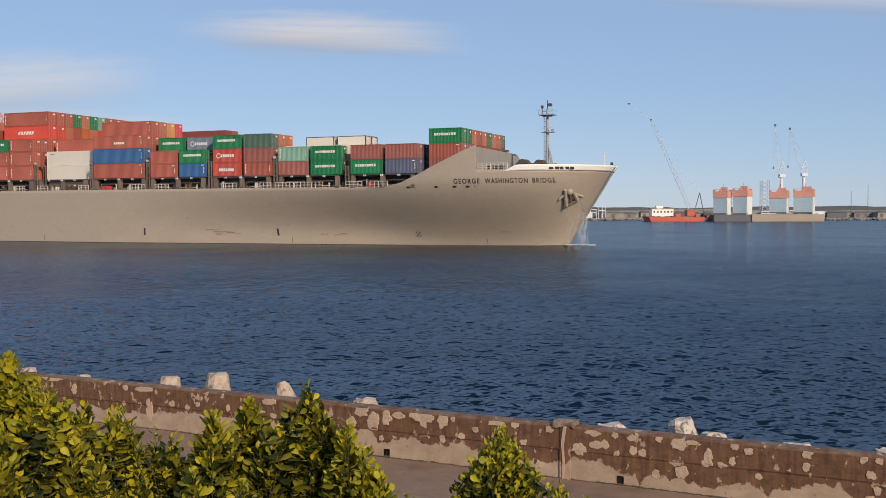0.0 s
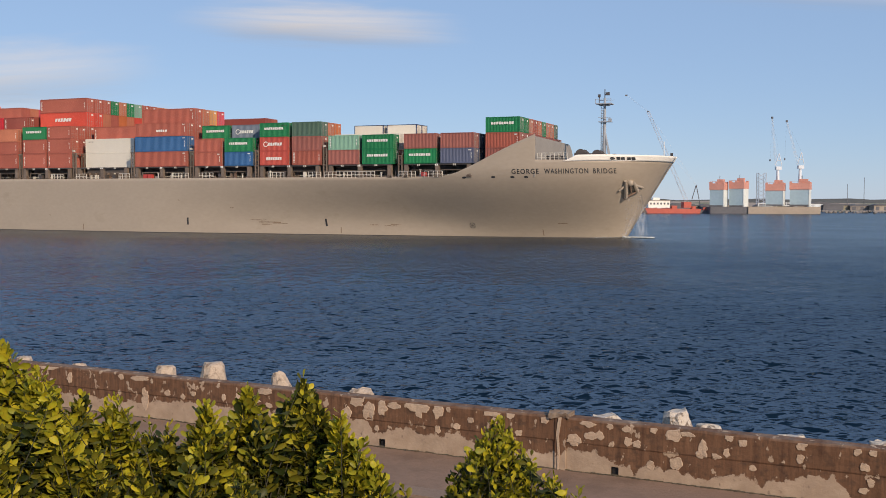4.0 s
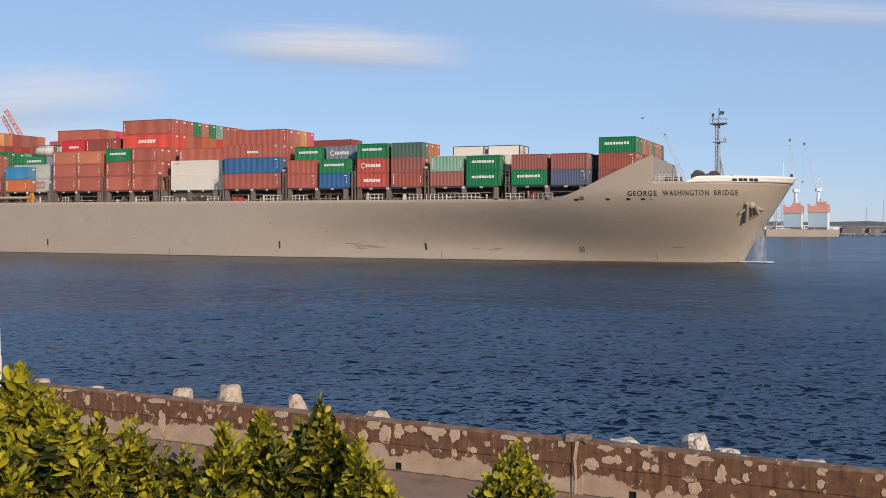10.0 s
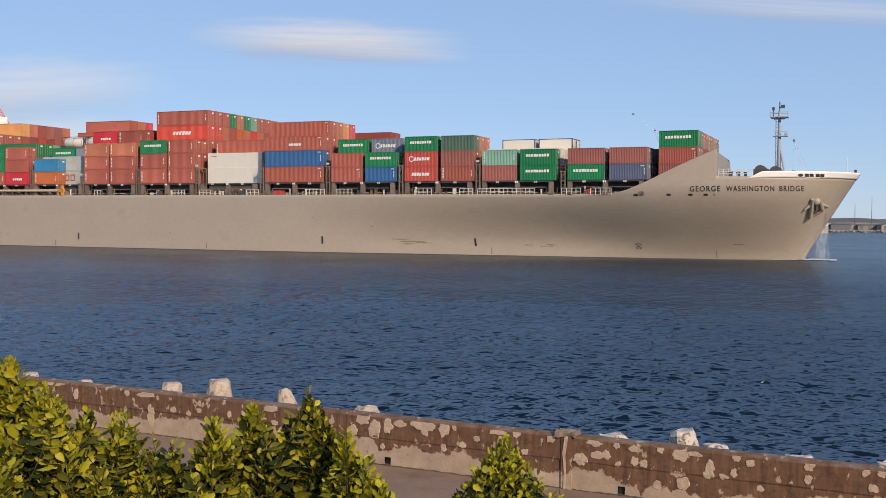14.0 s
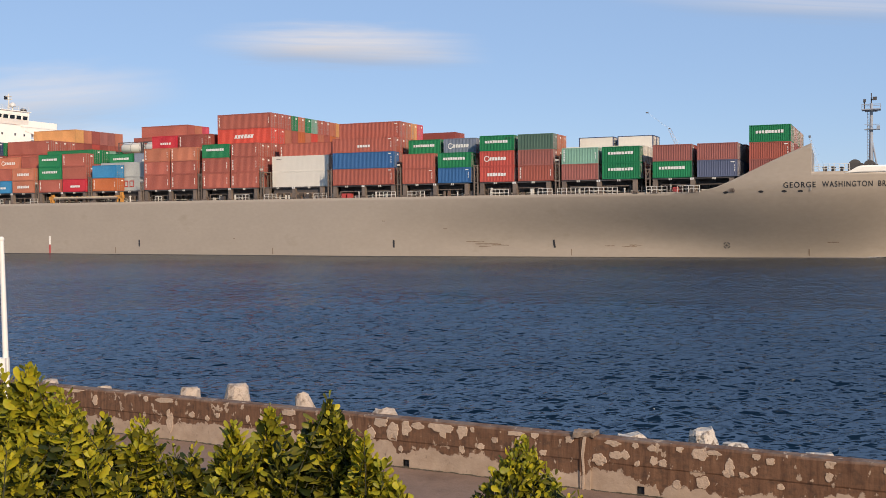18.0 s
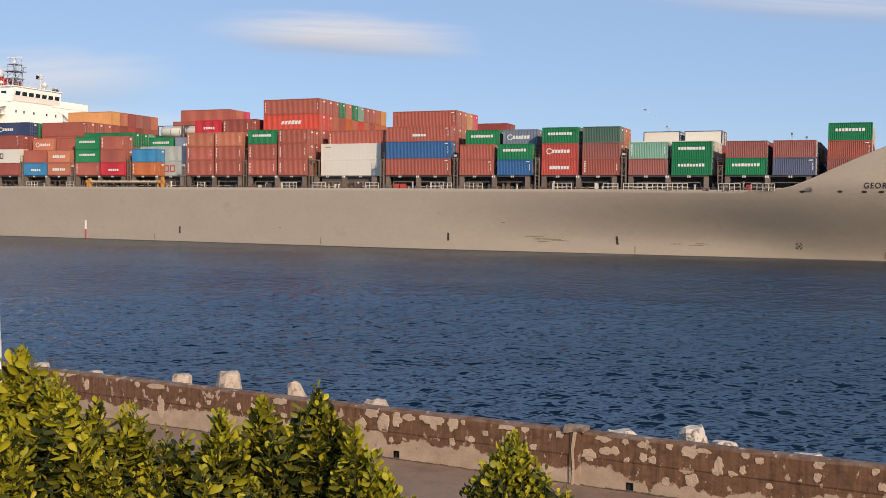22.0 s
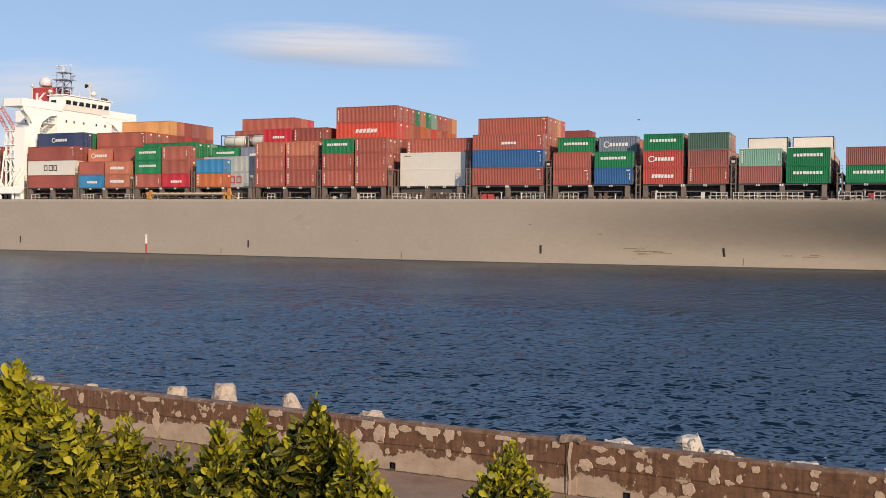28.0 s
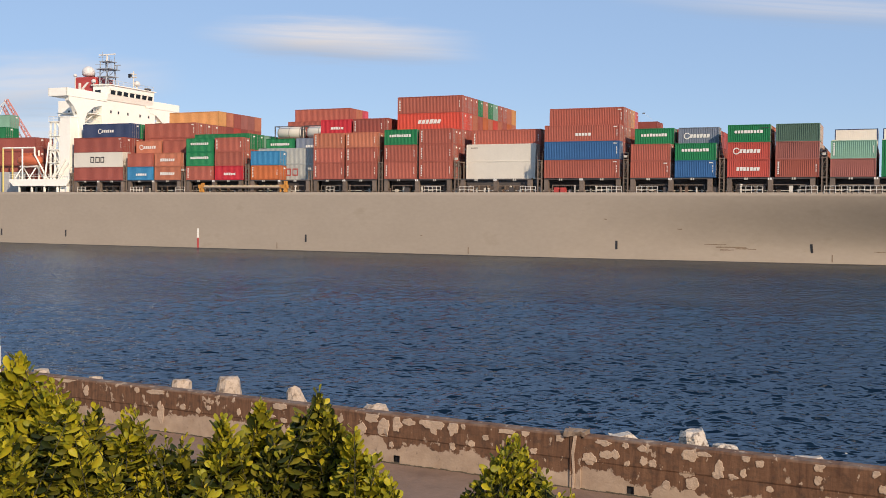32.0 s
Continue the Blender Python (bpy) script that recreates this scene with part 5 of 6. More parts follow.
bare = ranged(math_node("ADD", over, ranged(noise_node(5.0, 6, (1, 1, 0.8), 0.62), 0.3, 0.7, -0.09, 0.09)), -0.012, 0.012, 1.0, 0.0)
spots = ranged(math_node("ADD", noise_node(4.2, 5, (1.25, 1, 0.85), 0.55), ranged(sep.outputs[0], 4.0, 9.0, 0.03, 0.0)), 0.615, 0.635)
streak = noise_node(2.0, 6, (5.0, 1, 0.5), 0.7)
dark = mixed(ranged(streak, 0.35, 0.68), (0.092, 0.042, 0.021), (0.190, 0.098, 0.052))
dark = mixed(ranged(noise_node(7, 6), 0.5, 0.8), dark, (0.040, 0.024, 0.016))
pale = mixed(ranged(noise_node(3.0, 8), 0.35, 0.7), (0.33, 0.238, 0.165), (0.44, 0.33, 0.235))
pale = mixed(ranged(noise_node(9.0, 5, (1, 1, 0.7)), 0.60, 0.74), pale, (0.16, 0.112, 0.078))
edge = math_node("MULTIPLY", ranged(sep.outputs[2], 2.20, 2.245), ranged(noise_node(2.4, 6, (1, 1, 1), 0.65), 0.42, 0.62, 0.0, 0.6))   # the worn top edge
dark = mixed(edge, dark, (0.22, 0.165, 0.125))
col = mixed(math_node("MAXIMUM", bare, spots), dark, pale)
L.new(col, b.inputs["Base Color"])
bp = N.new("ShaderNodeBump")
bp.inputs["Strength"].default_value, bp.inputs["Distance"].default_value = 0.45, 0.02
L.new(math_node("ADD", noise_node(18, 6), math_node("MULTIPLY", math_node("MAXIMUM", bare, spots), 0.6)), bp.inputs["Height"])
L.new(bp.outputs[0], b.inputs["Normal"])



def wall_y(x, z):
    """The uneven face of the wall: a slightly proud upper course, dented and rounded at the top."""
    return (0.03 if z > 2.23 else 0.0) - (0.016 if z > 1.81 else 0.0) + 0.022 * noise.noise((x * 1.3, z * 2, 3.0)) + 0.010 * noise.noise((x * 4, z * 5, 9.0))


DRAINS = ((9.62, 1.37), (14.27, 1.37))
bm = bmesh.new()
xs = sorted(set(np.round(np.arange(-14, 30, 0.16), 3).tolist() + [d + s for d, _ in DRAINS for s in (-0.065, 0.065)]))
zs = [1.2, 1.30, 1.46, 1.62, 1.80, 1.83, 1.93, 2.03, 2.13, 2.21, 2.245]
wn = []
for z in zs:
    row = []
    for x in xs:
        row.append(bm.verts.new((x, wall_y(x, z), z + (0.016 * noise.noise((x * 2.2, 0, 5)) if z > 2.1 else 0))))
    wn.append(row)
for i in range(len(zs) - 1):
    for j in range(len(xs) - 1):
        if any(abs((xs[j] + xs[j + 1]) / 2 - d) < 0.065 and 1.28 < (zs[i] + zs[i + 1]) / 2 < 1.48 for d, _ in DRAINS):
            continue
        bm.faces.new((wn[i][j], wn[i][j + 1], wn[i + 1][j + 1], wn[i + 1][j]))
back = [[bm.verts.new((x, 0.26, z)) for x in xs] for z in (2.25, -1.0)]
for j in range(len(xs) - 1):
    bm.faces.new((wn[-1][j], wn[-1][j + 1], back[0][j + 1], back[0][j]))
    bm.faces.new((back[0][j], back[0][j + 1], back[1][j + 1], back[1][j]))
wall = part("sea_wall", bm, SEAWALL, smooth=False)
wall.matrix_basis = WALL
tagged(wall, "weathered concrete sea wall, brown-stained with peeling pale plaster", "wall", kind="structure")
for d, z in DRAINS:
    # black box set in the hole paints its inner darkness
    part("drain", boxes((d - 0.07, 0.05, z - 0.12, d + 0.07, 0.30, z + 0.14)), BLACK, wall, "dark square drain hole")
part("pilaster", boxes((13.17, -0.035, 1.2, 13.37, 0.03, 2.27)), SEAWALL, wall, "narrow pilaster with a rough cap")
bm = boxes((13.05, -0.055, 2.235, 13.44, 0.29, 2.32))
bmesh.ops.subdivide_edges(bm, edges=bm.edges, cuts=4, use_grid_fill=True)
for v in bm.verts:
    v.co += 0.045 * noise.noise_vector(v.co * 7)
part("rough_cap", bm, CONCRETE, wall, "broken concrete cap over the wall joint")
part("joint_mortar", prism([(13.215, 1.25), (13.25, 1.25), (13.27, 1.6), (13.25, 1.9), (13.30, 2.25), (13.24, 2.25), (13.20, 1.95), (13.23, 1.6)], -0.05, -0.03), PLASTER, wall)
# larger scabs of plaster that still cling to the face: along, height, width, tall
SCABS = ((0.69, 2.2, .61, .11), (1.41, 2.0, .16, .24), (3.51, 2.16, .55, .12), (3.63, 1.72, .19, .5), (6.85, 2.16, .37, .13), (6.5, 1.93, .5, .11), (8.82, 1.9, .21, .25), (9.04, 2.15, .34, .22), (9.33, 1.98, .27, .36), (9.63, 2.06, .2, .29), (9.88, 2.14, .3, .13), (10.42, 2.15, .44, .18),
         (10.83, 2.13, .2, .3), (11.95, 2.18, .3, .12), (12.97, 2.17, .17, .16), (13.53, 1.85, .25, .2), (13.84, 1.96, .22, .15), (13.78, 2.17, .3, .12), (15.29, 2.13, .3, .19), (15.52, 2.17, .25, .1), (15.79, 1.98, .14, .24), (15.76, 1.86, .21, .14), (15.34, 1.65, .23, .23), (17.34, 1.96, .13, .18), (18.3, 1.93, .14, .15))
SMALL = ((0.83, 1.91), (2.95, 2.17), (4.27, 1.9), (4.7, 1.86), (5.0, 1.95), (5.8, 1.94), (6.16, 1.98), (6.96, 1.87), (10.17, 2.17), (10.42, 2.04), (11.05, 2.19), (11.51, 2.01), (11.23, 1.87), (10.83, 1.77), (12.31, 2.19), (11.99, 2.05), (12.47, 1.88), (14.0, 1.99), (14.18, 2.17), (14.48, 2.15), (14.21, 1.85), (14.51, 1.93), (14.66, 1.91), (14.95, 2.18),
         (16.01, 1.84), (16.18, 1.92), (16.21, 2.18), (16.44, 2.12), (16.6, 1.71), (17.36, 2.17), (18.2, 2.17), (18.42, 2.17), (18.29, 1.56), (18.4, 1.69), (14.9, 1.56), (9.5, 1.66))
SCABS += tuple((x, z, 0.10 + 0.06 * ((k * 7) % 5) / 4, 0.10 + 0.05 * ((k * 3) % 4) / 3) for k, (x, z) in enumerate(SMALL))
rs = random.Random(21)
for x, z, w, h in SCABS:
    bm = bmesh.new()
    rim = []
    for i in range(22):
        a = 2 * math.pi * i / 22
        k = 0.92 + 0.42 * noise.noise((math.cos(a) * 1.6 + x * 7, math.sin(a) * 1.6, z * 9)) + 0.22 * noise.noise((math.cos(a) * 4.5 + x * 3, math.sin(a) * 4.5, z * 5))
        px, pz = x + w * 0.56 * k * math.cos(a), min(z + h * 0.56 * k * math.sin(a), 2.215)
        rim.append((px, pz))
    c = bm.verts.new((x, wall_y(x, z) - 0.012, z))
    inner = [bm.verts.new((x + (px - x) * 0.93, wall_y(px, pz) - 0.012, z + (pz - z) * 0.93)) for px, pz in rim]
    outer = [bm.verts.new((px, wall_y(px, pz) + 0.004, pz)) for px, pz in rim]
    for i in range(22):
        j = (i + 1) % 22
        bm.faces.new((c, inner[i], inner[j]))
        bm.faces.new((inner[i], outer[i], outer[j], inner[j]))
    part("plaster_scab", bm, PLASTER, wall)
bm = bmesh.new()
rs = random.Random(8)
for k in range(300):
    x = -2 + k * 0.08
    box(bm, x, wall_y(x, 1.3) - rs.uniform(0.015, 0.05), QUAY_Z - 0.02, x + 0.09, 0.05, QUAY_Z + rs.uniform(0.004, 0.022))
tagged(part("base_joint", bm, SOIL, wall, "dark crumbling joint at the wall's foot"), kind="stuff")
STRIP = mat("kerb_concrete", (0.22, 0.152, 0.108), 0.9, vary=0.12, scale=2, bump=0.4, bump_scale=20)
kerb = part("kerb", moved(boxes(*[(-14 + k * 1.2, -2.75, QUAY_Z - 0.02, -14 + k * 1.2 + 1.18, -2.3, QUAY_Z + 0.05) for k in range(36)]), WALL), STRIP)
tagged(kerb, "low pale concrete kerb along the quay", "kerb", kind="structure")

# ================= wave-breaking blocks behind the wall =================
TETRA = mat("bleached_concrete", (0.46, 0.365, 0.28), 0.92, vary=0.16, scale=2.5, bump=0.6, bump_scale=16, stain=(0.20, 0.15, 0.11), stain_at=0.52, stain_scale=5.0)
ROCKS = mat("rubble_stone", (0.16, 0.14, 0.12), 0.9, vary=0.3, scale=1.5, bump=0.6, bump_scale=6)
bm = bmesh.new()
rs = random.Random(4)
for k in range(420):
    x, y = rs.uniform(-13, 29), rs.uniform(0.5, 3.4)
    r = rs.uniform(0.25, 0.5)
    z = 0.95 - 0.42 * (y - 0.5) - 0.1
    m = pose(x, y, z, rs.uniform(0, 360), rs.uniform(0, 360), rs.uniform(0, 360)) @ Matrix.Diagonal((r, r * rs.uniform(0.6, 1), r * rs.uniform(0.5, 0.9), 1))
    bmesh.ops.create_icosphere(bm, subdivisions=1, radius=1, matrix=m)
for v in bm.verts:
    v.co += 0.06 * noise.noise_vector(v.co * 3)
bm.transform(WALL)
tagged(part("rubble", bm, ROCKS), "grey rubble mound at the foot of the sea wall", "rubble", kind="stuff")


PITTED = mat("pitted_concrete", (0.54, 0.47, 0.39), 0.95, vary=0.2, scale=5, bump=1.0, bump_scale=14, stain=(0.16, 0.12, 0.09), stain_at=0.53, stain_scale=9.0)


def tetrapod(seed, tip=0.27, worn=0.015):
    """Four blunt tapered legs from one middle, the first upright; the foot of it lies near z = 0."""
    rs = random.Random(seed)
    bm = bmesh.new()
    mid = Vector((0, 0, 0.55))
    ways = [Vector((0, 0, 1))] + [Vector((math.cos(a) * 0.943, math.sin(a) * 0.943, -0.333)) for a in (0.3, 2.394, 4.489)]
    for w in ways:
        q = w.to_track_quat("Z", "Y")
        rings = []
        for d, r in ((0.0, 0.42), (0.45, 0.42 + (tip - 0.42) * 0.5), (0.74, 0.42 + (tip - 0.42) * 0.8), (0.92, tip), (1.0, tip - 0.05)):
            rings.append([bm.verts.new(mid + q @ Vector((r * math.cos(2 * math.pi * i / 10), r * math.sin(2 * math.pi * i / 10), d)) + worn * Vector((rs.gauss(0, 1), rs.gauss(0, 1), rs.gauss(0, 1)))) for i in range(10)])
        for a, c in zip(rings, rings[1:]):
            for i in range(10):
                bm.faces.new((a[i], a[(i + 1) % 10], c[(i + 1) % 10], c[i]))
        bm.faces.new(rings[-1])
    return bm


for n, (x, top, wide, tilt, y) in enumerate(((-1.19, 2.30, 0.75, 6, 0.95), (0.61, 2.26, 0.7, 14, 0.95), (3.34, 2.42, 0.85, 5, 0.95), (4.74, 2.60, 0.92, 2, 0.95), (6.86, 2.60, 0.8, -20, 0.95), (8.55, 2.33, 0.95, 8, 0.95),
                                             (13.78, 2.25, 1.15, 7, 0.9), (15.16, 2.52, 0.85, -6, 0.9), (15.62, 2.23, 0.95, 12, 1.15), (17.08, 2.23, 1.1, 9, 0.9), (18.5, 2.33, 0.7, -8, 0.9), (20.3, 2.3, 0.9, 8, 1.0))):
    ob = tagged(part("tetrapod", tetrapod(n, 0.17 if n == 4 else 0.27, 0.015 if n < 6 else 0.022), TETRA if n < 6 else PITTED), "bleached concrete wave-breaking block leaning behind the sea wall", "tetrapod", "wave breakers along the wall")
    ob.matrix_basis = WALL @ pose(x - 0.018 * (15.5 - x), y + 0.25, top - 0.19 - 1.55 * wide, -abs(tilt) * 0.5, tilt * 0.6, 73 + (n * 7) % 13 - 6) @ Matrix.Diagonal((wide, wide, wide, 1))

# ================= the pole on the quay =================
pole_at = Vector((-10.0, 22.71))
pole = part("pole_shaft", moved(lathe([(0.075, 0), (0.075, 1.2), (0.066, 1.25), (0.05, 4.4), (0.06, 4.42), (0.06, 4.47), (0.02, 4.5)], 14), pose(0, 0, 0)), WHITE, smooth=False)
root = new("camera_pole")
tagged(root, "slim white-painted steel pole with a small box, on the quay", "pole")
root.location = (pole_at.x, pole_at.y, QUAY_Z)
root.rotation_euler = (0, radians(-1.0), 0)
pole.parent = root
part("control_box", boxes((-0.20, -0.14, 1.36, 0.04, 0.10, 1.80)), WHITE, root)
part("arm", beams(0.03, ((-0.05, 0, 4.36), (-0.22, 0, 4.38))), DARK_STEEL, root)
part("base_plate", boxes((-0.2, -0.2, 0, 0.2, 0.2, 0.03)), DARK_STEEL, root)

# ================= the far side of the harbour =================
# stone, caisson, crane, boom and tower tones lightened and greyed to paint in haze
SAND = mat("far_sand", (0.33, 0.27, 0.22), 0.95, vary=0.2, scale=0.03, stain=(0.16, 0.17, 0.11), stain_at=0.5, stain_scale=0.02)
STONE = mat("breakwater_stone", (0.19, 0.17, 0.155), 0.9, vary=0.3, scale=0.15)
BARGE = mat("barge_grey", (0.29, 0.24, 0.19), 0.8, vary=0.12, scale=0.1)
BARGE_DARK = mat("barge_dark", (0.10, 0.10, 0.11), 0.8, vary=0.15, scale=0.1)
CAISSON = mat("caisson_blue", (0.30, 0.41, 0.47), 0.7, vary=0.1, scale=0.08)
CAISSON_PALE = mat("caisson_pale", (0.62, 0.65, 0.62), 0.7, vary=0.12, scale=0.15)
CAISSON_RED = mat("caisson_red", (0.55, 0.26, 0.20), 0.7, vary=0.1, scale=0.1)
BARGE_RED = mat("barge_red", (0.42, 0.09, 0.06), 0.7, vary=0.15, scale=0.1)
LATTICE = mat("crane_grey", (0.60, 0.63, 0.66), 0.6, vary=0.1, scale=0.2)
BOOM_GREY = mat("boom_grey", (0.50, 0.50, 0.53), 0.6, vary=0.1, scale=0.2)
LATTICE_RED = mat("crane_red", (0.50, 0.20, 0.17), 0.6, vary=0.1, scale=0.2)
TOWER_GREY = mat("tower_grey", (0.42, 0.46, 0.52), 0.7, vary=0.1, scale=0.2)
HAZY_WOOD = mat("far_scrub", (0.10, 0.098, 0.085), 0.95, vary=0.3, scale=0.05)

# low land, an uneven ridge in two folds behind a stone mole
for name, y0, h0, amp, material, label in (("shore_land", 830, 6.2, 2.6, SAND, "low sandy land across the harbour"), ("shore_scrub", 1150, 10.0, 4.0, HAZY_WOOD, "dark line of scrub on the far land")):
    bm = bmesh.new()
    xs = np.arange(-1400, 2000, 7.0)
    top = []
    for x in xs:
        top.append(h0 + amp * noise.noise((x * 0.012, y0, 0)) + 1.4 * noise.noise((x * 0.06, y0, 4)))
    a = [bm.verts.new((x, y0 - 60, -1)) for x in xs]
    m = [bm.verts.new((x, y0 - 20, h * 0.55)) for x, h in zip(xs, top)]
    b = [bm.verts.new((x, y0, h)) for x, h in zip(xs, top)]
    c = [bm.verts.new((x, y0 + 300, h * 0.9)) for x, h in zip(xs, top)]
    for r0, r1 in ((a, m), (m, b), (b, c)):
        for i in range(len(xs) - 1):
            bm.faces.new((r0[i], r0[i + 1], r1[i + 1], r1[i]))
    tagged(part(name, bm, material, smooth=True), label, "land", kind="structure")
bm = bmesh.new()
rs = random.Random(9)
for x in np.arange(-900, 900, 1.9):
    bmesh.ops.create_icosphere(bm, subdivisions=1, radius=rs.uniform(0.7, 1.4), matrix=pose(x, 668 - 0.1 * x + rs.uniform(-2, 2), 0.6 + rs.uniform(-0.5, 0.6), rs.uniform(0, 90), 0, rs.uniform(0, 90)) @ Matrix.Diagonal((1.5, 1, 0.75, 1)))
tagged(part("stone_mole", bm, STONE), "low dark stone mole at the far water's edge", "breakwater", kind="stuff")


def shed(x, y, w, d, h, material, label, z=2.0):
    root = new("shed")
    tagged(root, label, "shed", "buildings on the far shore")
    root.location = (x, y, z)
    part("shed_wall", boxes((-w / 2, -d / 2, -2, w / 2, d / 2, h)), material, root)
    part("shed_roof", prism([(-w / 2 - 0.5, h), (w / 2 + 0.5, h), (w * 0.25, h + 1.2), (-w * 0.25, h + 1.2)], -d / 2 - 0.4, d / 2 + 0.4), BARGE_DARK, root)
    for k in range(max(1, int(w / 6))):
        part("shed_door", boxes((-w / 2 + 1.5 + k * 6, -d / 2 - 0.08, -1.8, -w / 2 + 4 + k * 6, -d / 2 + 0.05, h * 0.55)), BARGE_DARK, root)


rs = random.Random(14)
for k in range(26):
    x = 95 + k * 11.5 + rs.uniform(-4, 4)
    shed(x, 745 + rs.uniform(-12, 14), rs.uniform(6, 18), 8, rs.uniform(0.8, 2.7), (BARGE, LATTICE, BARGE_DARK, SAND, STONE)[k % 5], ("brownish low shed on the far shore", "pale grey low shed on the far shore", "dark low shed on the far shore", "sandy low shed on the far shore", "stone-grey low shed on the far shore")[k % 5], 3.0)

# floating barge with four tall caissons and two luffing cranes
dock = new("caisson_barge")
tagged(dock, "grey work barge carrying four blue and red caissons with cranes", "barge")
part("barge_hull", prism([(181, -0.5), (222.4, -0.5), (222.9, 4.0), (181, 4.0)], 587, 616), BARGE, dock)
part("barge_hull", boxes((159.5, 588, -1, 183.4, 612, 3.9)), BARGE_DARK, dock)
for x0, xc, x1, z0, z1 in ((160.6, 167.5, 171.7, 3.9, 17.3), (172.1, 179.0, 183.8, 3.9, 18.0), (193.1, 202.0, 206.0, 4.5, 17.0), (207.3, 217.0, 221.6, 4.5, 17.7)):
    # turned corner-on; the wide shaded face is painted bluish, the narrow lit one pale
    turn = math.atan2(x1 - xc, xc - x0)
    wide, deep = (xc - x0) / math.cos(turn), (x1 - xc) / math.sin(turn)
    at = pose(xc, 590, 0, 0, 0, -math.degrees(turn))
    zr = z1 - 3.7
    tw = part("caisson", moved(boxes((-wide, 0, z0, 0, deep, zr)), at), CAISSON, dock, "pale blue caisson tower with a red collar")
    part("pale_side", moved(boxes((-0.3, -0.15, z0, 0.15, deep + 0.15, zr - 0.02)), at), CAISSON_PALE, tw)
    part("collar", moved(boxes((-wide - 0.25, -0.3, zr, 0.3, deep + 0.25, z1)), at), CAISSON_RED, tw)
    for px, py in ((-wide + 0.4, 0.3), (-0.5, 0.3), (-0.5, deep - 0.5), (-wide * 0.5, 0.3)):
        part("collar_post", moved(boxes((px - 0.7, py - 0.7, z1, px + 0.7, py + 0.7, z1 + 0.9)), at), CAISSON_RED, tw)
    part("deck_rail", moved(beams(0.14, ((-wide, 0, z1 + 1.1), (0, 0, z1 + 1.1)), *[((-wide * f, 0, z1), (-wide * f, 0, z1 + 1.1)) for f in np.linspace(0, 1, 6)], sides=4), at), CAISSON_RED, tw)
    part("winch_house", moved(boxes((-wide * 0.55, 2, z1, -wide * 0.1, 5, z1 + 2.4)), at), CAISSON_RED, tw)
    part("light_pole", moved(beam(bmesh.new(), (-wide * 0.4, 3, z1), (-wide * 0.4, 3, z1 + 4.5), 0.25), at), BARGE_DARK, tw)
    part("weed_line", moved(boxes((-wide - 0.06, -0.06, z0, 0.22, 0.3, z0 + 0.8)), at), BARGE_DARK, tw)


def lattice(bm, a, b, w, bays, w2=None, rod=0.22):
    """A square latticed boom from a to b."""
    a, b = Vector(a), Vector(b)
    w2 = w if w2 is None else w2
    q = (b - a).to_track_quat("Z", "Y")
    cs = [Vector((sx, sy, 0)) for sx, sy in ((-0.5, -0.5), (0.5, -0.5), (0.5, 0.5), (-0.5, 0.5))]
    rows = []
    for i in range(bays + 1):
        f = i / bays
        rows.append([a.lerp(b, f) + q @ (c * (w + (w2 - w) * f)) for c in cs])
    for r0, r1 in zip(rows, rows[1:]):
        for k in range(4):
            beam(bm, r0[k], r1[k], rod, sides=4)
            beam(bm, r0[k], r1[(k + 1) % 4], rod * 0.7, sides=4)
    return bm


for cx, jx, base, top in ((200.6, 196.4, 17.9, 55.5), (213.6, 204.9, 18.6, 53.5)):
    cr = part("luffing_crane", beam(bmesh.new(), (cx, 596, base), (cx, 596, base + 7.5), 2.2, 1.6, 10), LATTICE, dock, "grey luffing crane with a steep jib")
    part("machine_house", boxes((cx - 1.4, 594.6, base + 7.5, cx + 1.8, 597.4, base + 9.4)), LATTICE, cr)
    part("mast_frame", beams(0.45, ((cx - 1.6, 596, base + 10), (cx + 0.6, 596, base + 17)), ((cx + 2.2, 596, base + 10), (cx + 0.6, 596, base + 17)), ((cx - 0.6, 596, base + 13), (cx + 1.6, 596, base + 13)), sides=5), LATTICE, cr)
    part("jib", lattice(bmesh.new(), (cx - 1.4, 595.6, base + 10), (jx, 595, top), 1.3, 14, 0.5, 0.075), LATTICE, cr)
    part("hoist_rope", beams(0.035, ((jx, 595, top), (jx - 0.8, 595, base + 13)), ((jx, 595, top), (cx + 0.6, 596, base + 17)), sides=4), BARGE_DARK, cr)
    part("hook_block", boxes((jx - 1.1, 594.7, base + 12.4, jx - 0.5, 595.3, base + 13.6)), BARGE_DARK, cr)
    part("jib_head", boxes((jx - 0.5, 594.6, top - 0.6, jx + 0.5, 595.4, top + 0.6)), BARGE_DARK, cr)

# red crane barge
cb = new("crane_barge")
tagged(cb, "red crane barge with a long lattice boom", "crane barge")
part("barge_hull", prism([(124.5, -1), (154, -1), (155.4, 2.5), (122.8, 2.8)], 592, 612), BARGE_RED, cb)
part("deckhouse", boxes((125.0, 594, 3.2, 137.5, 602, 7.2)), WHITE, cb)
part("deckhouse_roof", boxes((124.6, 593.6, 7.2, 138.0, 602.4, 7.5)), BARGE, cb)
part("upper_house", boxes((128, 596, 7.5, 132, 600, 9.0)), WHITE, cb)
for k in range(6):
    part("deckhouse_window", boxes((125.9 + k * 2.0, 593.9, 5.0, 126.9 + k * 2.0, 594.05, 6.1)), BARGE_DARK, cb)
part("work_float", boxes((153.0, 594, -1, 162.5, 610, 1.7)), BARGE_DARK, cb)
part("crane_house", boxes((145.6, 594, 3.2, 150, 601, 6.6)), BARGE_RED, cb)
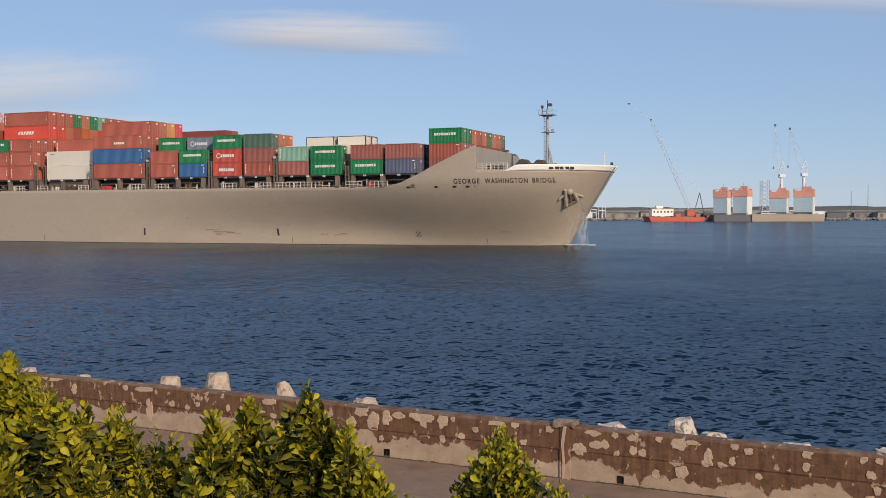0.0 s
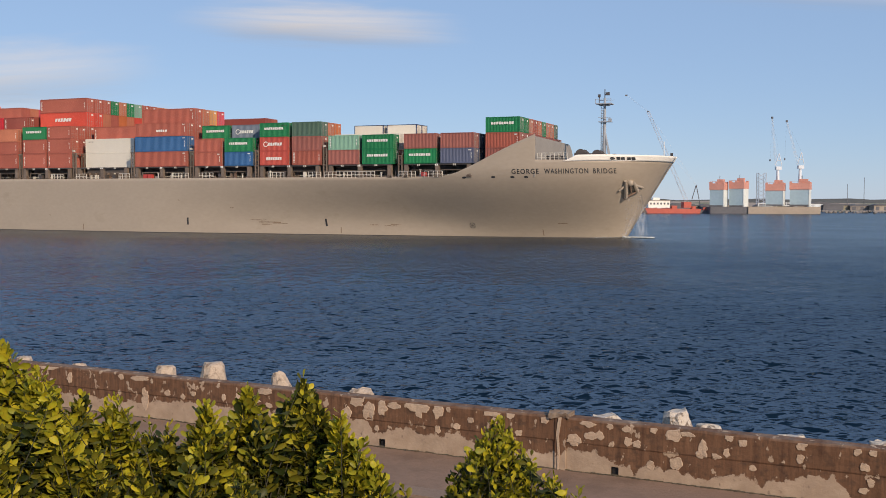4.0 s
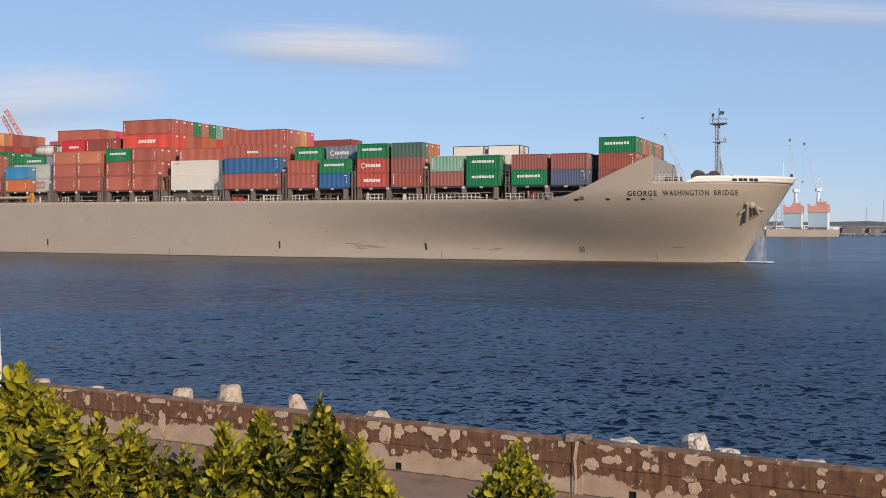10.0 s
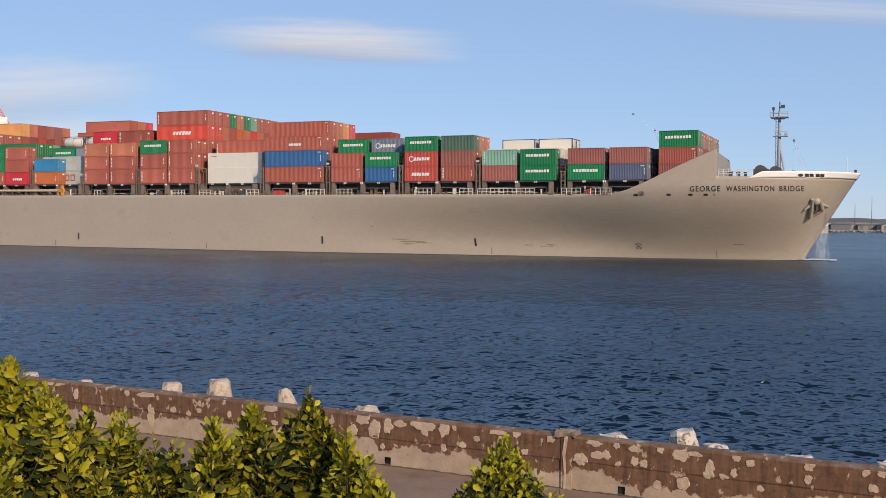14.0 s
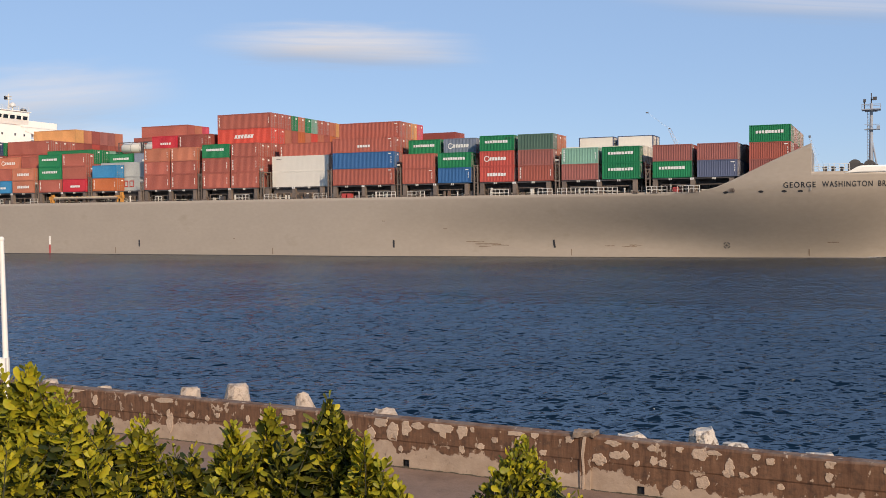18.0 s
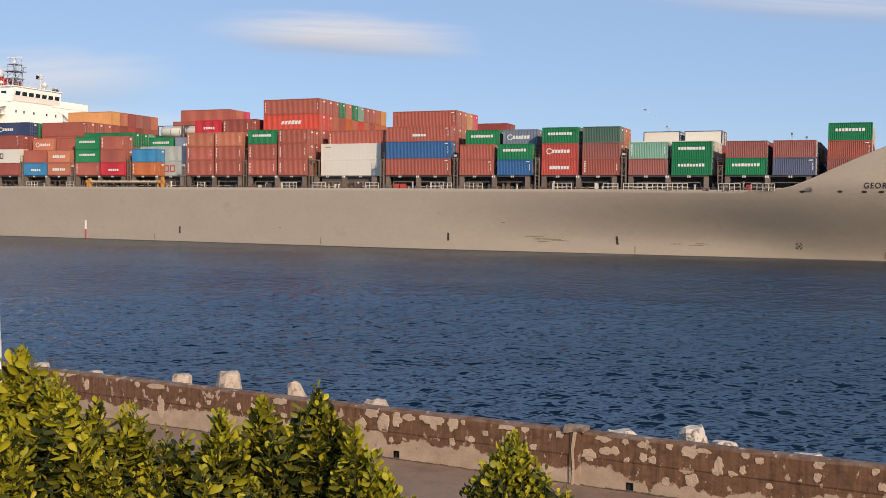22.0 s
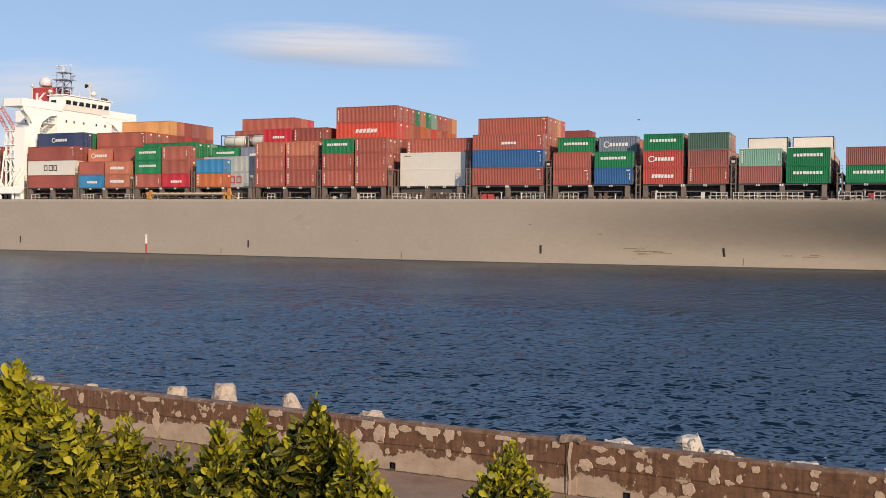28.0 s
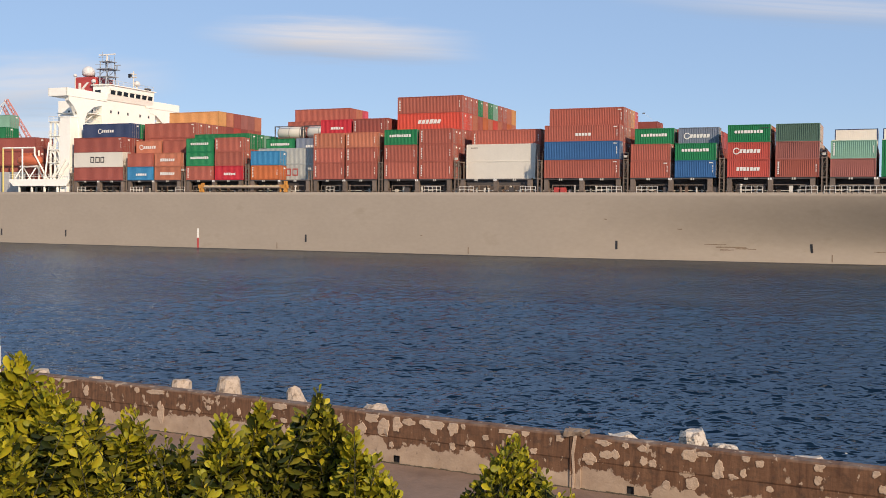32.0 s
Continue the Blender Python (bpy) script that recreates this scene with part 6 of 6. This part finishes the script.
part("boom", lattice(bmesh.new(), (148.2, 597, 6.4), (124.7, 597, 58.9), 2.0, 26, 1.3, 0.11), BOOM_GREY, cb, "long lattice crane boom")
part("fly_jib", lattice(bmesh.new(), (124.7, 597, 58.9), (112.2, 597, 68.0), 0.6, 5, 0.3, 0.022), LATTICE, cb)
part("jib_head", boxes((111.2, 596.6, 67.8, 112.6, 597.4, 68.5)), BARGE_DARK, cb)
part("boom_head", boxes((124.3, 596.6, 58.6, 125.2, 597.4, 59.2)), BARGE_DARK, cb)
part("a_frame", beams(0.5, ((151, 597, 8), (153.4, 597, 16.5)), ((156, 597, 4), (153.4, 597, 16.5)), sides=5), BARGE_DARK, cb)
part("boom_stay", beams(0.08, ((153.4, 597, 16.5), (124.7, 597, 58.9)), ((153.4, 598, 16.5), (132, 598, 42)), sides=4), LATTICE, cb)
for row in ((139, 595, 2.4, 142, 599, 4.4), (150.8, 595, 2.4, 153, 600, 4.0), (157.5, 596, 1.6, 159.5, 599, 3.4)):
    part("deck_cargo", boxes(row), BARGE_RED, cb)

for k, (x, w, h) in enumerate(((84, 9, 7.5), (95, 12, 8.2), (108, 8, 7.0), (116, 5, 8.8), (229, 10, 5.6), (243, 14, 6.2), (262, 8, 5.4))):
    g = new("pipe_gantry")
    tagged(g, "white tubular gantry frame on the far quay", "gantry", "gantries on the far quay")
    g.location = (x, 728 - 0.1 * x, 0)
    for px in (-w / 2, 0, w / 2):
        part("gantry_post", beam(bmesh.new(), (px, 0, 0.5), (px * 0.96, 0, h), 0.55, 0.45, 6), CAISSON_PALE, g)
    part("gantry_beam", beams(0.5, ((-w / 2, 0, h), (w / 2, 0, h)), ((-w / 2, 0, h * 0.72), (w / 2, 0, h * 0.72)), sides=6), CAISSON_PALE, g)
tw = part("lattice_tower", lattice(bmesh.new(), (244.6, 763, 2), (244.6, 763, 28.6), 5.4, 9, 5.4, 0.5), TOWER_GREY)
tagged(tw, "square grey lattice tower on the far shore", "tower")
for k, (x, y, h) in enumerate(((316, 780, 21), (279, 770, 12), (333, 790, 26), (98, 760, 13))):
    pl = part("light_pole", beam(bmesh.new(), (x, y, 2), (x, y, h), 0.5, 0.3, 6), BARGE_DARK)
    tagged(pl, "thin dark lamp pole on the far shore", "pole", "poles on the far shore")

# a red and white quay crane beyond the stern
qc = new("quay_crane")
tagged(qc, "red and white latticed quay crane far across the harbour", "crane")
part("crane_leg", beams(2.4, ((-318, 700, 2), (-310, 700, 56)), ((-300, 700, 2), (-306, 700, 56)), ((-318, 716, 2), (-310, 716, 56)), ((-300, 716, 2), (-306, 716, 56)), sides=6), LATTICE, qc)
part("crane_girder", boxes((-340, 706, 52, -292, 710, 56)), CAISSON, qc)
part("crane_boom", lattice(bmesh.new(), (-287.5, 705, 55), (-305, 705, 84), 2.4, 10, 1.8, 0.5), LATTICE_RED, qc)
part("crane_boom", lattice(bmesh.new(), (-296, 709, 56), (-309, 709, 80), 2.0, 9, 1.6, 0.45), LATTICE_RED, qc)
part("crane_stay", beams(0.5, ((-305, 705, 84), (-330, 708, 56)), ((-305, 705, 84), (-318, 708, 56)), sides=5), WHITE, qc)

# ================= clouds =================
def cloud_mat(name, thick):
    global N, L, tc
    m = bpy.data.materials.new(name)
    m.use_nodes = True
    nt = m.node_tree
    N, L = nt.nodes, nt.links
    N.remove(N["Principled BSDF"])
    out = N["Material Output"]
    tc = N.new("ShaderNodeTexCoord")
    em, tr, mix = N.new("ShaderNodeEmission"), N.new("ShaderNodeBsdfTransparent"), N.new("ShaderNodeMixShader")
    em.inputs[0].default_value, em.inputs[1].default_value = (0.95, 0.90, 0.86, 1), 0.80
    sep = N.new("ShaderNodeSeparateXYZ")
    L.new(tc.outputs["Object"], sep.inputs[0])
    # falls off softly to the rim of the lens shape, and is torn by two scales of noise
    rx, rz = math_node("MULTIPLY", sep.outputs[0], 1.0), math_node("MULTIPLY", sep.outputs[2], 1.0)
    warp = math_node("MULTIPLY", math_node("SUBTRACT", noise_node(1.7, 5, (1.0, 1, 2.2)), 0.5), 0.9)
    r2 = math_node("ADD", math_node("MULTIPLY", rx, rx), math_node("MULTIPLY", math_node("ADD", rz, warp), math_node("ADD", rz, warp)))
    fall = ranged(r2, 0.0, 0.95, 1.0, 0.0)
    body = math_node("MULTIPLY", math_node("POWER", fall, 1.7), ranged(noise_node(2.6, 6, (0.6, 1, 2.0)), 0.25, 0.7, 0.45, 1.0))
    L.new(math_node("MULTIPLY", body, thick), mix.inputs[0])
    # the glow carries painted shading: grey underside, white sunlit top
    L.new(mixed(ranged(rz, -0.5, 0.12), (0.50, 0.55, 0.64), (0.97, 0.92, 0.88)), em.inputs[0])
    L.new(tr.outputs[0], mix.inputs[1])
    L.new(em.outputs[0], mix.inputs[2])
    L.new(mix.outputs[0], out.inputs[0])
    return m


THIN_CLOUD, VEIL_CLOUD = cloud_mat("thin_cloud", 0.85), cloud_mat("cloud_veil", 0.45)
# glowing sheets that paint in pale haze low in the sky towards -x
HAZE_CLOUD = cloud_mat("haze_bank", 0.62)
for x, y, z, w, h, tilt, skin in ((-330, 3000, 520, 470, 84, 1.6, THIN_CLOUD), (-180, 3050, 492, 330, 42, 2.5, VEIL_CLOUD), (1120, 3000, 618, 760, 62, 3, VEIL_CLOUD), (-1230, 3100, 380, 480, 140, -3, HAZE_CLOUD), (-1200, 3150, 230, 620, 120, 0, HAZE_CLOUD)):
    bm = bmesh.new()
    n = 12
    g = [[bm.verts.new((-1 + 2 * i / n, 0.04 * math.cos(3 * i / n), -1 + 2 * j / n)) for i in range(n + 1)] for j in range(n + 1)]
    for j in range(n):
        for i in range(n):
            bm.faces.new((g[j][i], g[j][i + 1], g[j + 1][i + 1], g[j + 1][i]))
    c = part("cloud", bm, skin)
    c.matrix_basis = pose(x, y, z, 0, tilt, 0) @ Matrix.Diagonal((w, 30, h, 1))
    tagged(c, "thin lens-shaped white cloud in the blue sky", "cloud", kind="structure")

# ================= the hedge in front of the camera =================
def leaf_mat(name, dark, light, share):
    m = bpy.data.materials.new(name)
    m.use_nodes = True
    nt = m.node_tree
    N, L = nt.nodes, nt.links
    b = N["Principled BSDF"]
    geo, oi = N.new("ShaderNodeNewGeometry"), N.new("ShaderNodeObjectInfo")
    add = N.new("ShaderNodeMath")
    add.operation = "ADD"
    L.new(geo.outputs["Random Per Island"], add.inputs[0])
    L.new(oi.outputs["Random"], add.inputs[1])
    fr = N.new("ShaderNodeMath")
    fr.operation = "FRACT"
    L.new(add.outputs[0], fr.inputs[0])
    ramp = N.new("ShaderNodeValToRGB")
    ramp.color_ramp.elements[0].color, ramp.color_ramp.elements[1].color = (*dark, 1), (*light, 1)
    ramp.color_ramp.elements[0].position, ramp.color_ramp.elements[1].position = 1 - share - 0.3, 1.0
    L.new(fr.outputs[0], ramp.inputs[0])
    tc, nz = N.new("ShaderNodeTexCoord"), N.new("ShaderNodeTexNoise")
    nz.inputs["Scale"].default_value, nz.inputs["Detail"].default_value = 60, 3
    L.new(tc.outputs["Object"], nz.inputs["Vector"])
    mx = N.new("ShaderNodeMix")
    mx.data_type, mx.blend_type = "RGBA", "MULTIPLY"
    mx.inputs[0].default_value = 0.35
    L.new(ramp.outputs[0], mx.inputs[6])
    L.new(nz.outputs[1], mx.inputs[7])
    L.new(mx.outputs[2], b.inputs["Base Color"])
    b.inputs["Roughness"].default_value, b.inputs["Specular IOR Level"].default_value = 0.5, 0.28
    tl, ms = N.new("ShaderNodeBsdfTranslucent"), N.new("ShaderNodeMixShader")
    L.new(mx.outputs[2], tl.inputs[0])
    ms.inputs[0].default_value = 0.28
    L.new(b.outputs[0], ms.inputs[1])
    L.new(tl.outputs[0], ms.inputs[2])
    L.new(ms.outputs[0], N["Material Output"].inputs[0])
    return m


LEAF = leaf_mat("mature_leaf", (0.028, 0.040, 0.008), (0.26, 0.23, 0.022), 0.47)
YOUNG = leaf_mat("young_leaf", (0.27, 0.26, 0.02), (0.60, 0.50, 0.03), 0.48)
BARK = mat("twig_bark", (0.035, 0.032, 0.016), 0.9, vary=0.25, scale=20)

# an obovate leaf, folded along the midrib, one long along z
HALF_LEAF = ((0.0, 0.0), (0.125, 0.21), (0.245, 0.46), (0.285, 0.68), (0.19, 0.90))


def leaf_shape():
    v, f = [], []
    mid = [(0, 0.02 * math.sin(z * 3), z) for z in (0.0, 0.22, 0.5, 0.72, 0.92)] + [(0, -0.05, 1.0)]
    v += mid
    for s in (-1, 1):
        k = len(v)
        v += [(s * x, -0.28 * x - 0.05 * z * z, z) for x, z in HALF_LEAF[1:]]
        e = [0] + [k + i for i in range(4)] + [5]
        for i in range(5):
            q = [mid_i for mid_i in (i, i + 1)] + [e[i + 1], e[i]]
            q = list(dict.fromkeys(q))
            if len(q) > 2:
                f.append(q if s > 0 else q[::-1])
    return v, f


LV, LF = leaf_shape()
LVN = np.array(LV)
LEAF_MESH = {}
for key, material in (("mature", LEAF), ("young", YOUNG)):
    me = bpy.data.meshes.new("leaf")
    me.from_pydata(LV, [], LF)
    me.materials.append(material)
    me.shade_smooth()
    LEAF_MESH[key] = me

def shoot(rng, tip, leaves, wood, young, size):
    """A leafy shoot: leaves spiral down from the tip, upright near it and spreading below."""
    tip = tip - Vector((0, 0, 0.01))
    lean = Vector((rng.gauss(0, 0.27), rng.gauss(0, 0.27), 1)).normalized()
    n = rng.randint(20, 29)
    turn = rng.uniform(0, 6.28)
    foot = tip - lean * (0.26 + rng.uniform(0, 0.12))
    wood.append((foot - Vector((lean.x * 0.1, lean.y * 0.1, 0.18)), foot, 0.006))
    wood.append((foot, tip - lean * 0.01, 0.004))
    for i in range(n):
        f = i / n
        p = tip - lean * (0.006 + 0.30 * f ** 1.1)
        turn += 2.4 + rng.gauss(0, 0.25)
        tilt = radians(20 + 55 * min(1, f * 2.0) + rng.gauss(0, 18))
        out = Vector((math.cos(turn), math.sin(turn), 0))
        d = (lean * math.cos(tilt) + out * math.sin(tilt)).normalized()
        length = size * (0.6 + 0.55 * min(1, f * 3.2)) * rng.uniform(0.7, 1.25)
        side = d.cross(lean).normalized()
        face = side.cross(d)
        m = Matrix((side, face, d)).transposed()
        m = m @ Matrix.Rotation(rng.gauss(0, 0.55), 3, "Z")
        # young leaves gather at the tips, and also paint in their sunlit ends
        kind = "young" if rng.random() < young * (1.75 - 2.2 * f) else "mature"
        leaves.append((p + d * 0.008, m, length, kind))


def shrub(name_label, young, size, seed, tips, loose=24):
    rng = random.Random(seed)
    leaves, wood = [], []
    for t in tips:
        shoot(rng, t, leaves, wood, young, size * rng.uniform(0.8, 1.3))
    cx, cyy = sum(t.x for t in tips) / len(tips), sum(t.y for t in tips) / len(tips)
    root = new("shrub")
    tagged(root, name_label, "shrub", "shrubs of the hedge")
    base = Vector((cx, cyy, 4.45))
    root.location = base
    # trunk and limbs down to the ground
    bm = bmesh.new()
    for k in range(5):
        a = base + Vector((rng.uniform(-0.06, 0.06), rng.uniform(-0.06, 0.06), -0.03))
        b = Vector((rng.uniform(min(t.x for t in tips), max(t.x for t in tips)) * 0.7 + cx * 0.3, cyy + rng.uniform(-0.3, 0.3), 4.85))
        beam(bm, a - base, b - base, 0.04, 0.02, 6)
    part("trunk", bm, BARK, root)
    bm = bmesh.new()
    for a, b, w in wood:
        beam(bm, a - base, b - base, w, w * 0.6, 4)
        if rng.random() < 0.12:
            c = Vector((cx + (a.x - cx) * 0.5, cyy + (a.y - cyy) * 0.5, 4.75))
            beam(bm, c - base, a - base, 0.012, 0.005, 4)
    tagged(part("twig_growth", bm, BARK, root), kind="stuff")
    rng.shuffle(leaves)
    near = sorted(range(len(leaves)), key=lambda i: leaves[i][0].y - 0.9 * leaves[i][0].z)[: loose * 4 : 4]
    alone = set(near)
    for key, material in (("mature", LEAF), ("young", YOUNG)):
        v, f = [], []
        for i, (p, m, s, kind) in enumerate(leaves):
            if kind != key or i in alone:
                continue
            k = len(v)
            v += (LVN @ (np.array(m).T * s) + np.array(p - base)).tolist()
            f += [[k + j for j in q] for q in LF]
        me = bpy.data.meshes.new("foliage")
        me.from_pydata(v, [], f)
        me.materials.append(material)
        me.shade_smooth()
        ob = new("foliage", me)
        ob.parent = root
        tagged(ob, kind="stuff")
    for i in near:
        p, m, s, kind = leaves[i]
        ob = new("leaf", LEAF_MESH[kind])
        ob.parent = root
        ob.matrix_basis = Matrix.Translation(p - base) @ (m * s).to_4x4()
    SWAY.append((root, base, seed))
    return root


SWAY = []


def cone_tips(cx, top, y, spread, n, seed):
    """Tips of the shoots of one upright plant: a narrow uneven crown that widens downwards."""
    rng = random.Random(seed)
    tips = [Vector((cx, y, top))]
    for k in range(n):
        f = rng.random() ** 0.75
        a = rng.uniform(0, 6.28)
        r = spread * f * rng.uniform(0.5, 1.0)
        tips.append(Vector((cx + r * math.cos(a), y + 0.8 * r * math.sin(a), top - 0.02 - 0.42 * f ** 1.35 + rng.gauss(0, 0.02))))
    return tips


YELLOW_BUSH = "yellow-green leafy evergreen shrub at the hedge's end"
OLIVE_BUSH = "olive-green evergreen shrub with upright leafy shoots"
DARK_BUSH = "dark green evergreen shrub in the hedge"
BRIGHT_BUSH = "bright yellow-green shrub shoots at the hedge's edge"
# label, share of young leaves, then along x and top (both as seen at 3.7 m), distance, spread, shoots
PLANTS = (
    (YELLOW_BUSH, 0.8, -1.76, 5.64, 3.85, 0.30, 110), (YELLOW_BUSH, 0.85, -1.545, 5.56, 3.75, 0.24, 105), (YELLOW_BUSH, 0.75, -1.43, 5.47, 3.65, 0.20, 80), (YELLOW_BUSH, 0.6, -1.35, 5.39, 3.5, 0.16, 60), (OLIVE_BUSH, 0.55, -1.60, 5.27, 3.35, 0.22, 75),
    (DARK_BUSH, 0.3, -1.27, 5.37, 3.8, 0.17, 60), (OLIVE_BUSH, 0.6, -1.145, 5.375, 3.75, 0.18, 75), (OLIVE_BUSH, 0.4, -1.24, 5.17, 3.4, 0.18, 55), (DARK_BUSH, 0.25, -1.03, 5.285, 3.8, 0.16, 50),
    (DARK_BUSH, 0.2, -0.945, 5.245, 3.75, 0.14, 45), (OLIVE_BUSH, 0.3, -1.06, 5.11, 3.4, 0.16, 45), (OLIVE_BUSH, 0.42, -0.81, 5.335, 3.7, 0.21, 85), (OLIVE_BUSH, 0.3, -0.88, 5.13, 3.4, 0.15, 40),
    (OLIVE_BUSH, 0.6, -0.677, 5.405, 3.85, 0.13, 55), (DARK_BUSH, 0.15, -0.625, 5.27, 3.7, 0.13, 45), (OLIVE_BUSH, 0.4, -0.70, 5.10, 3.4, 0.12, 32),
    (DARK_BUSH, 0.28, -0.465, 5.44, 3.8, 0.21, 105), (DARK_BUSH, 0.2, -0.54, 5.36, 3.85, 0.13, 45), (DARK_BUSH, 0.2, -0.395, 5.32, 3.8, 0.11, 40),
    (BRIGHT_BUSH, 0.75, -0.328, 5.29, 3.6, 0.14, 60), (BRIGHT_BUSH, 0.75, -0.25, 5.21, 3.55, 0.13, 55), (BRIGHT_BUSH, 0.6, -0.20, 5.11, 3.5, 0.08, 24))
for n, (label, young, px, top, y, spread, count) in enumerate(PLANTS):
    k = y / 3.7
    shrub(label, young, 0.042, 131 + n, cone_tips(px * k, 6.07 - (6.07 - top) * k, y, spread, count, 231 + n), 14)
shrub("small conical evergreen shrub with yellow young leaves", 0.5, 0.036, 36, cone_tips(0.232, 5.285, 3.7, 0.31, 190, 61), 45)
shrub("low yellow-green shrub tip beside the hedge", 0.6, 0.038, 37, cone_tips(0.455, 5.075, 3.7, 0.17, 46, 62), 20)
shrub("single yellow-green shoot low beside the hedge", 0.6, 0.036, 40, cone_tips(0.545, 5.035, 3.7, 0.07, 10, 64), 8)
shrub("low dark green shrub tip beside the hedge", 0.3, 0.038, 38, cone_tips(-0.11, 5.03, 3.7, 0.09, 12, 63), 10)


# ================= what moves =================
def motions():
    poses = [(t, ship_pose(t)) for t in SHIP_TIMES]
    for ob, place in CARRIED:
        walk(ob, [(t, m @ place) for t, m in poses])
    # the shrubs sway a little in the wind
    for ob, base, seed in SWAY:
        rng = random.Random(seed + 100)
        walk(ob, [(min(32.0, k * 1.6), pose(base.x, base.y, base.z, rng.gauss(0, 0.28), rng.gauss(0, 0.35), rng.gauss(0, 0.3))) for k in range(21)])
    # the ripples drift along the quay
    walk(water, [(0, pose(-1.5, 0.6, 0)), (16, pose(0, 0, 0)), (32, pose(1.5, -0.6, 0))])


motions()
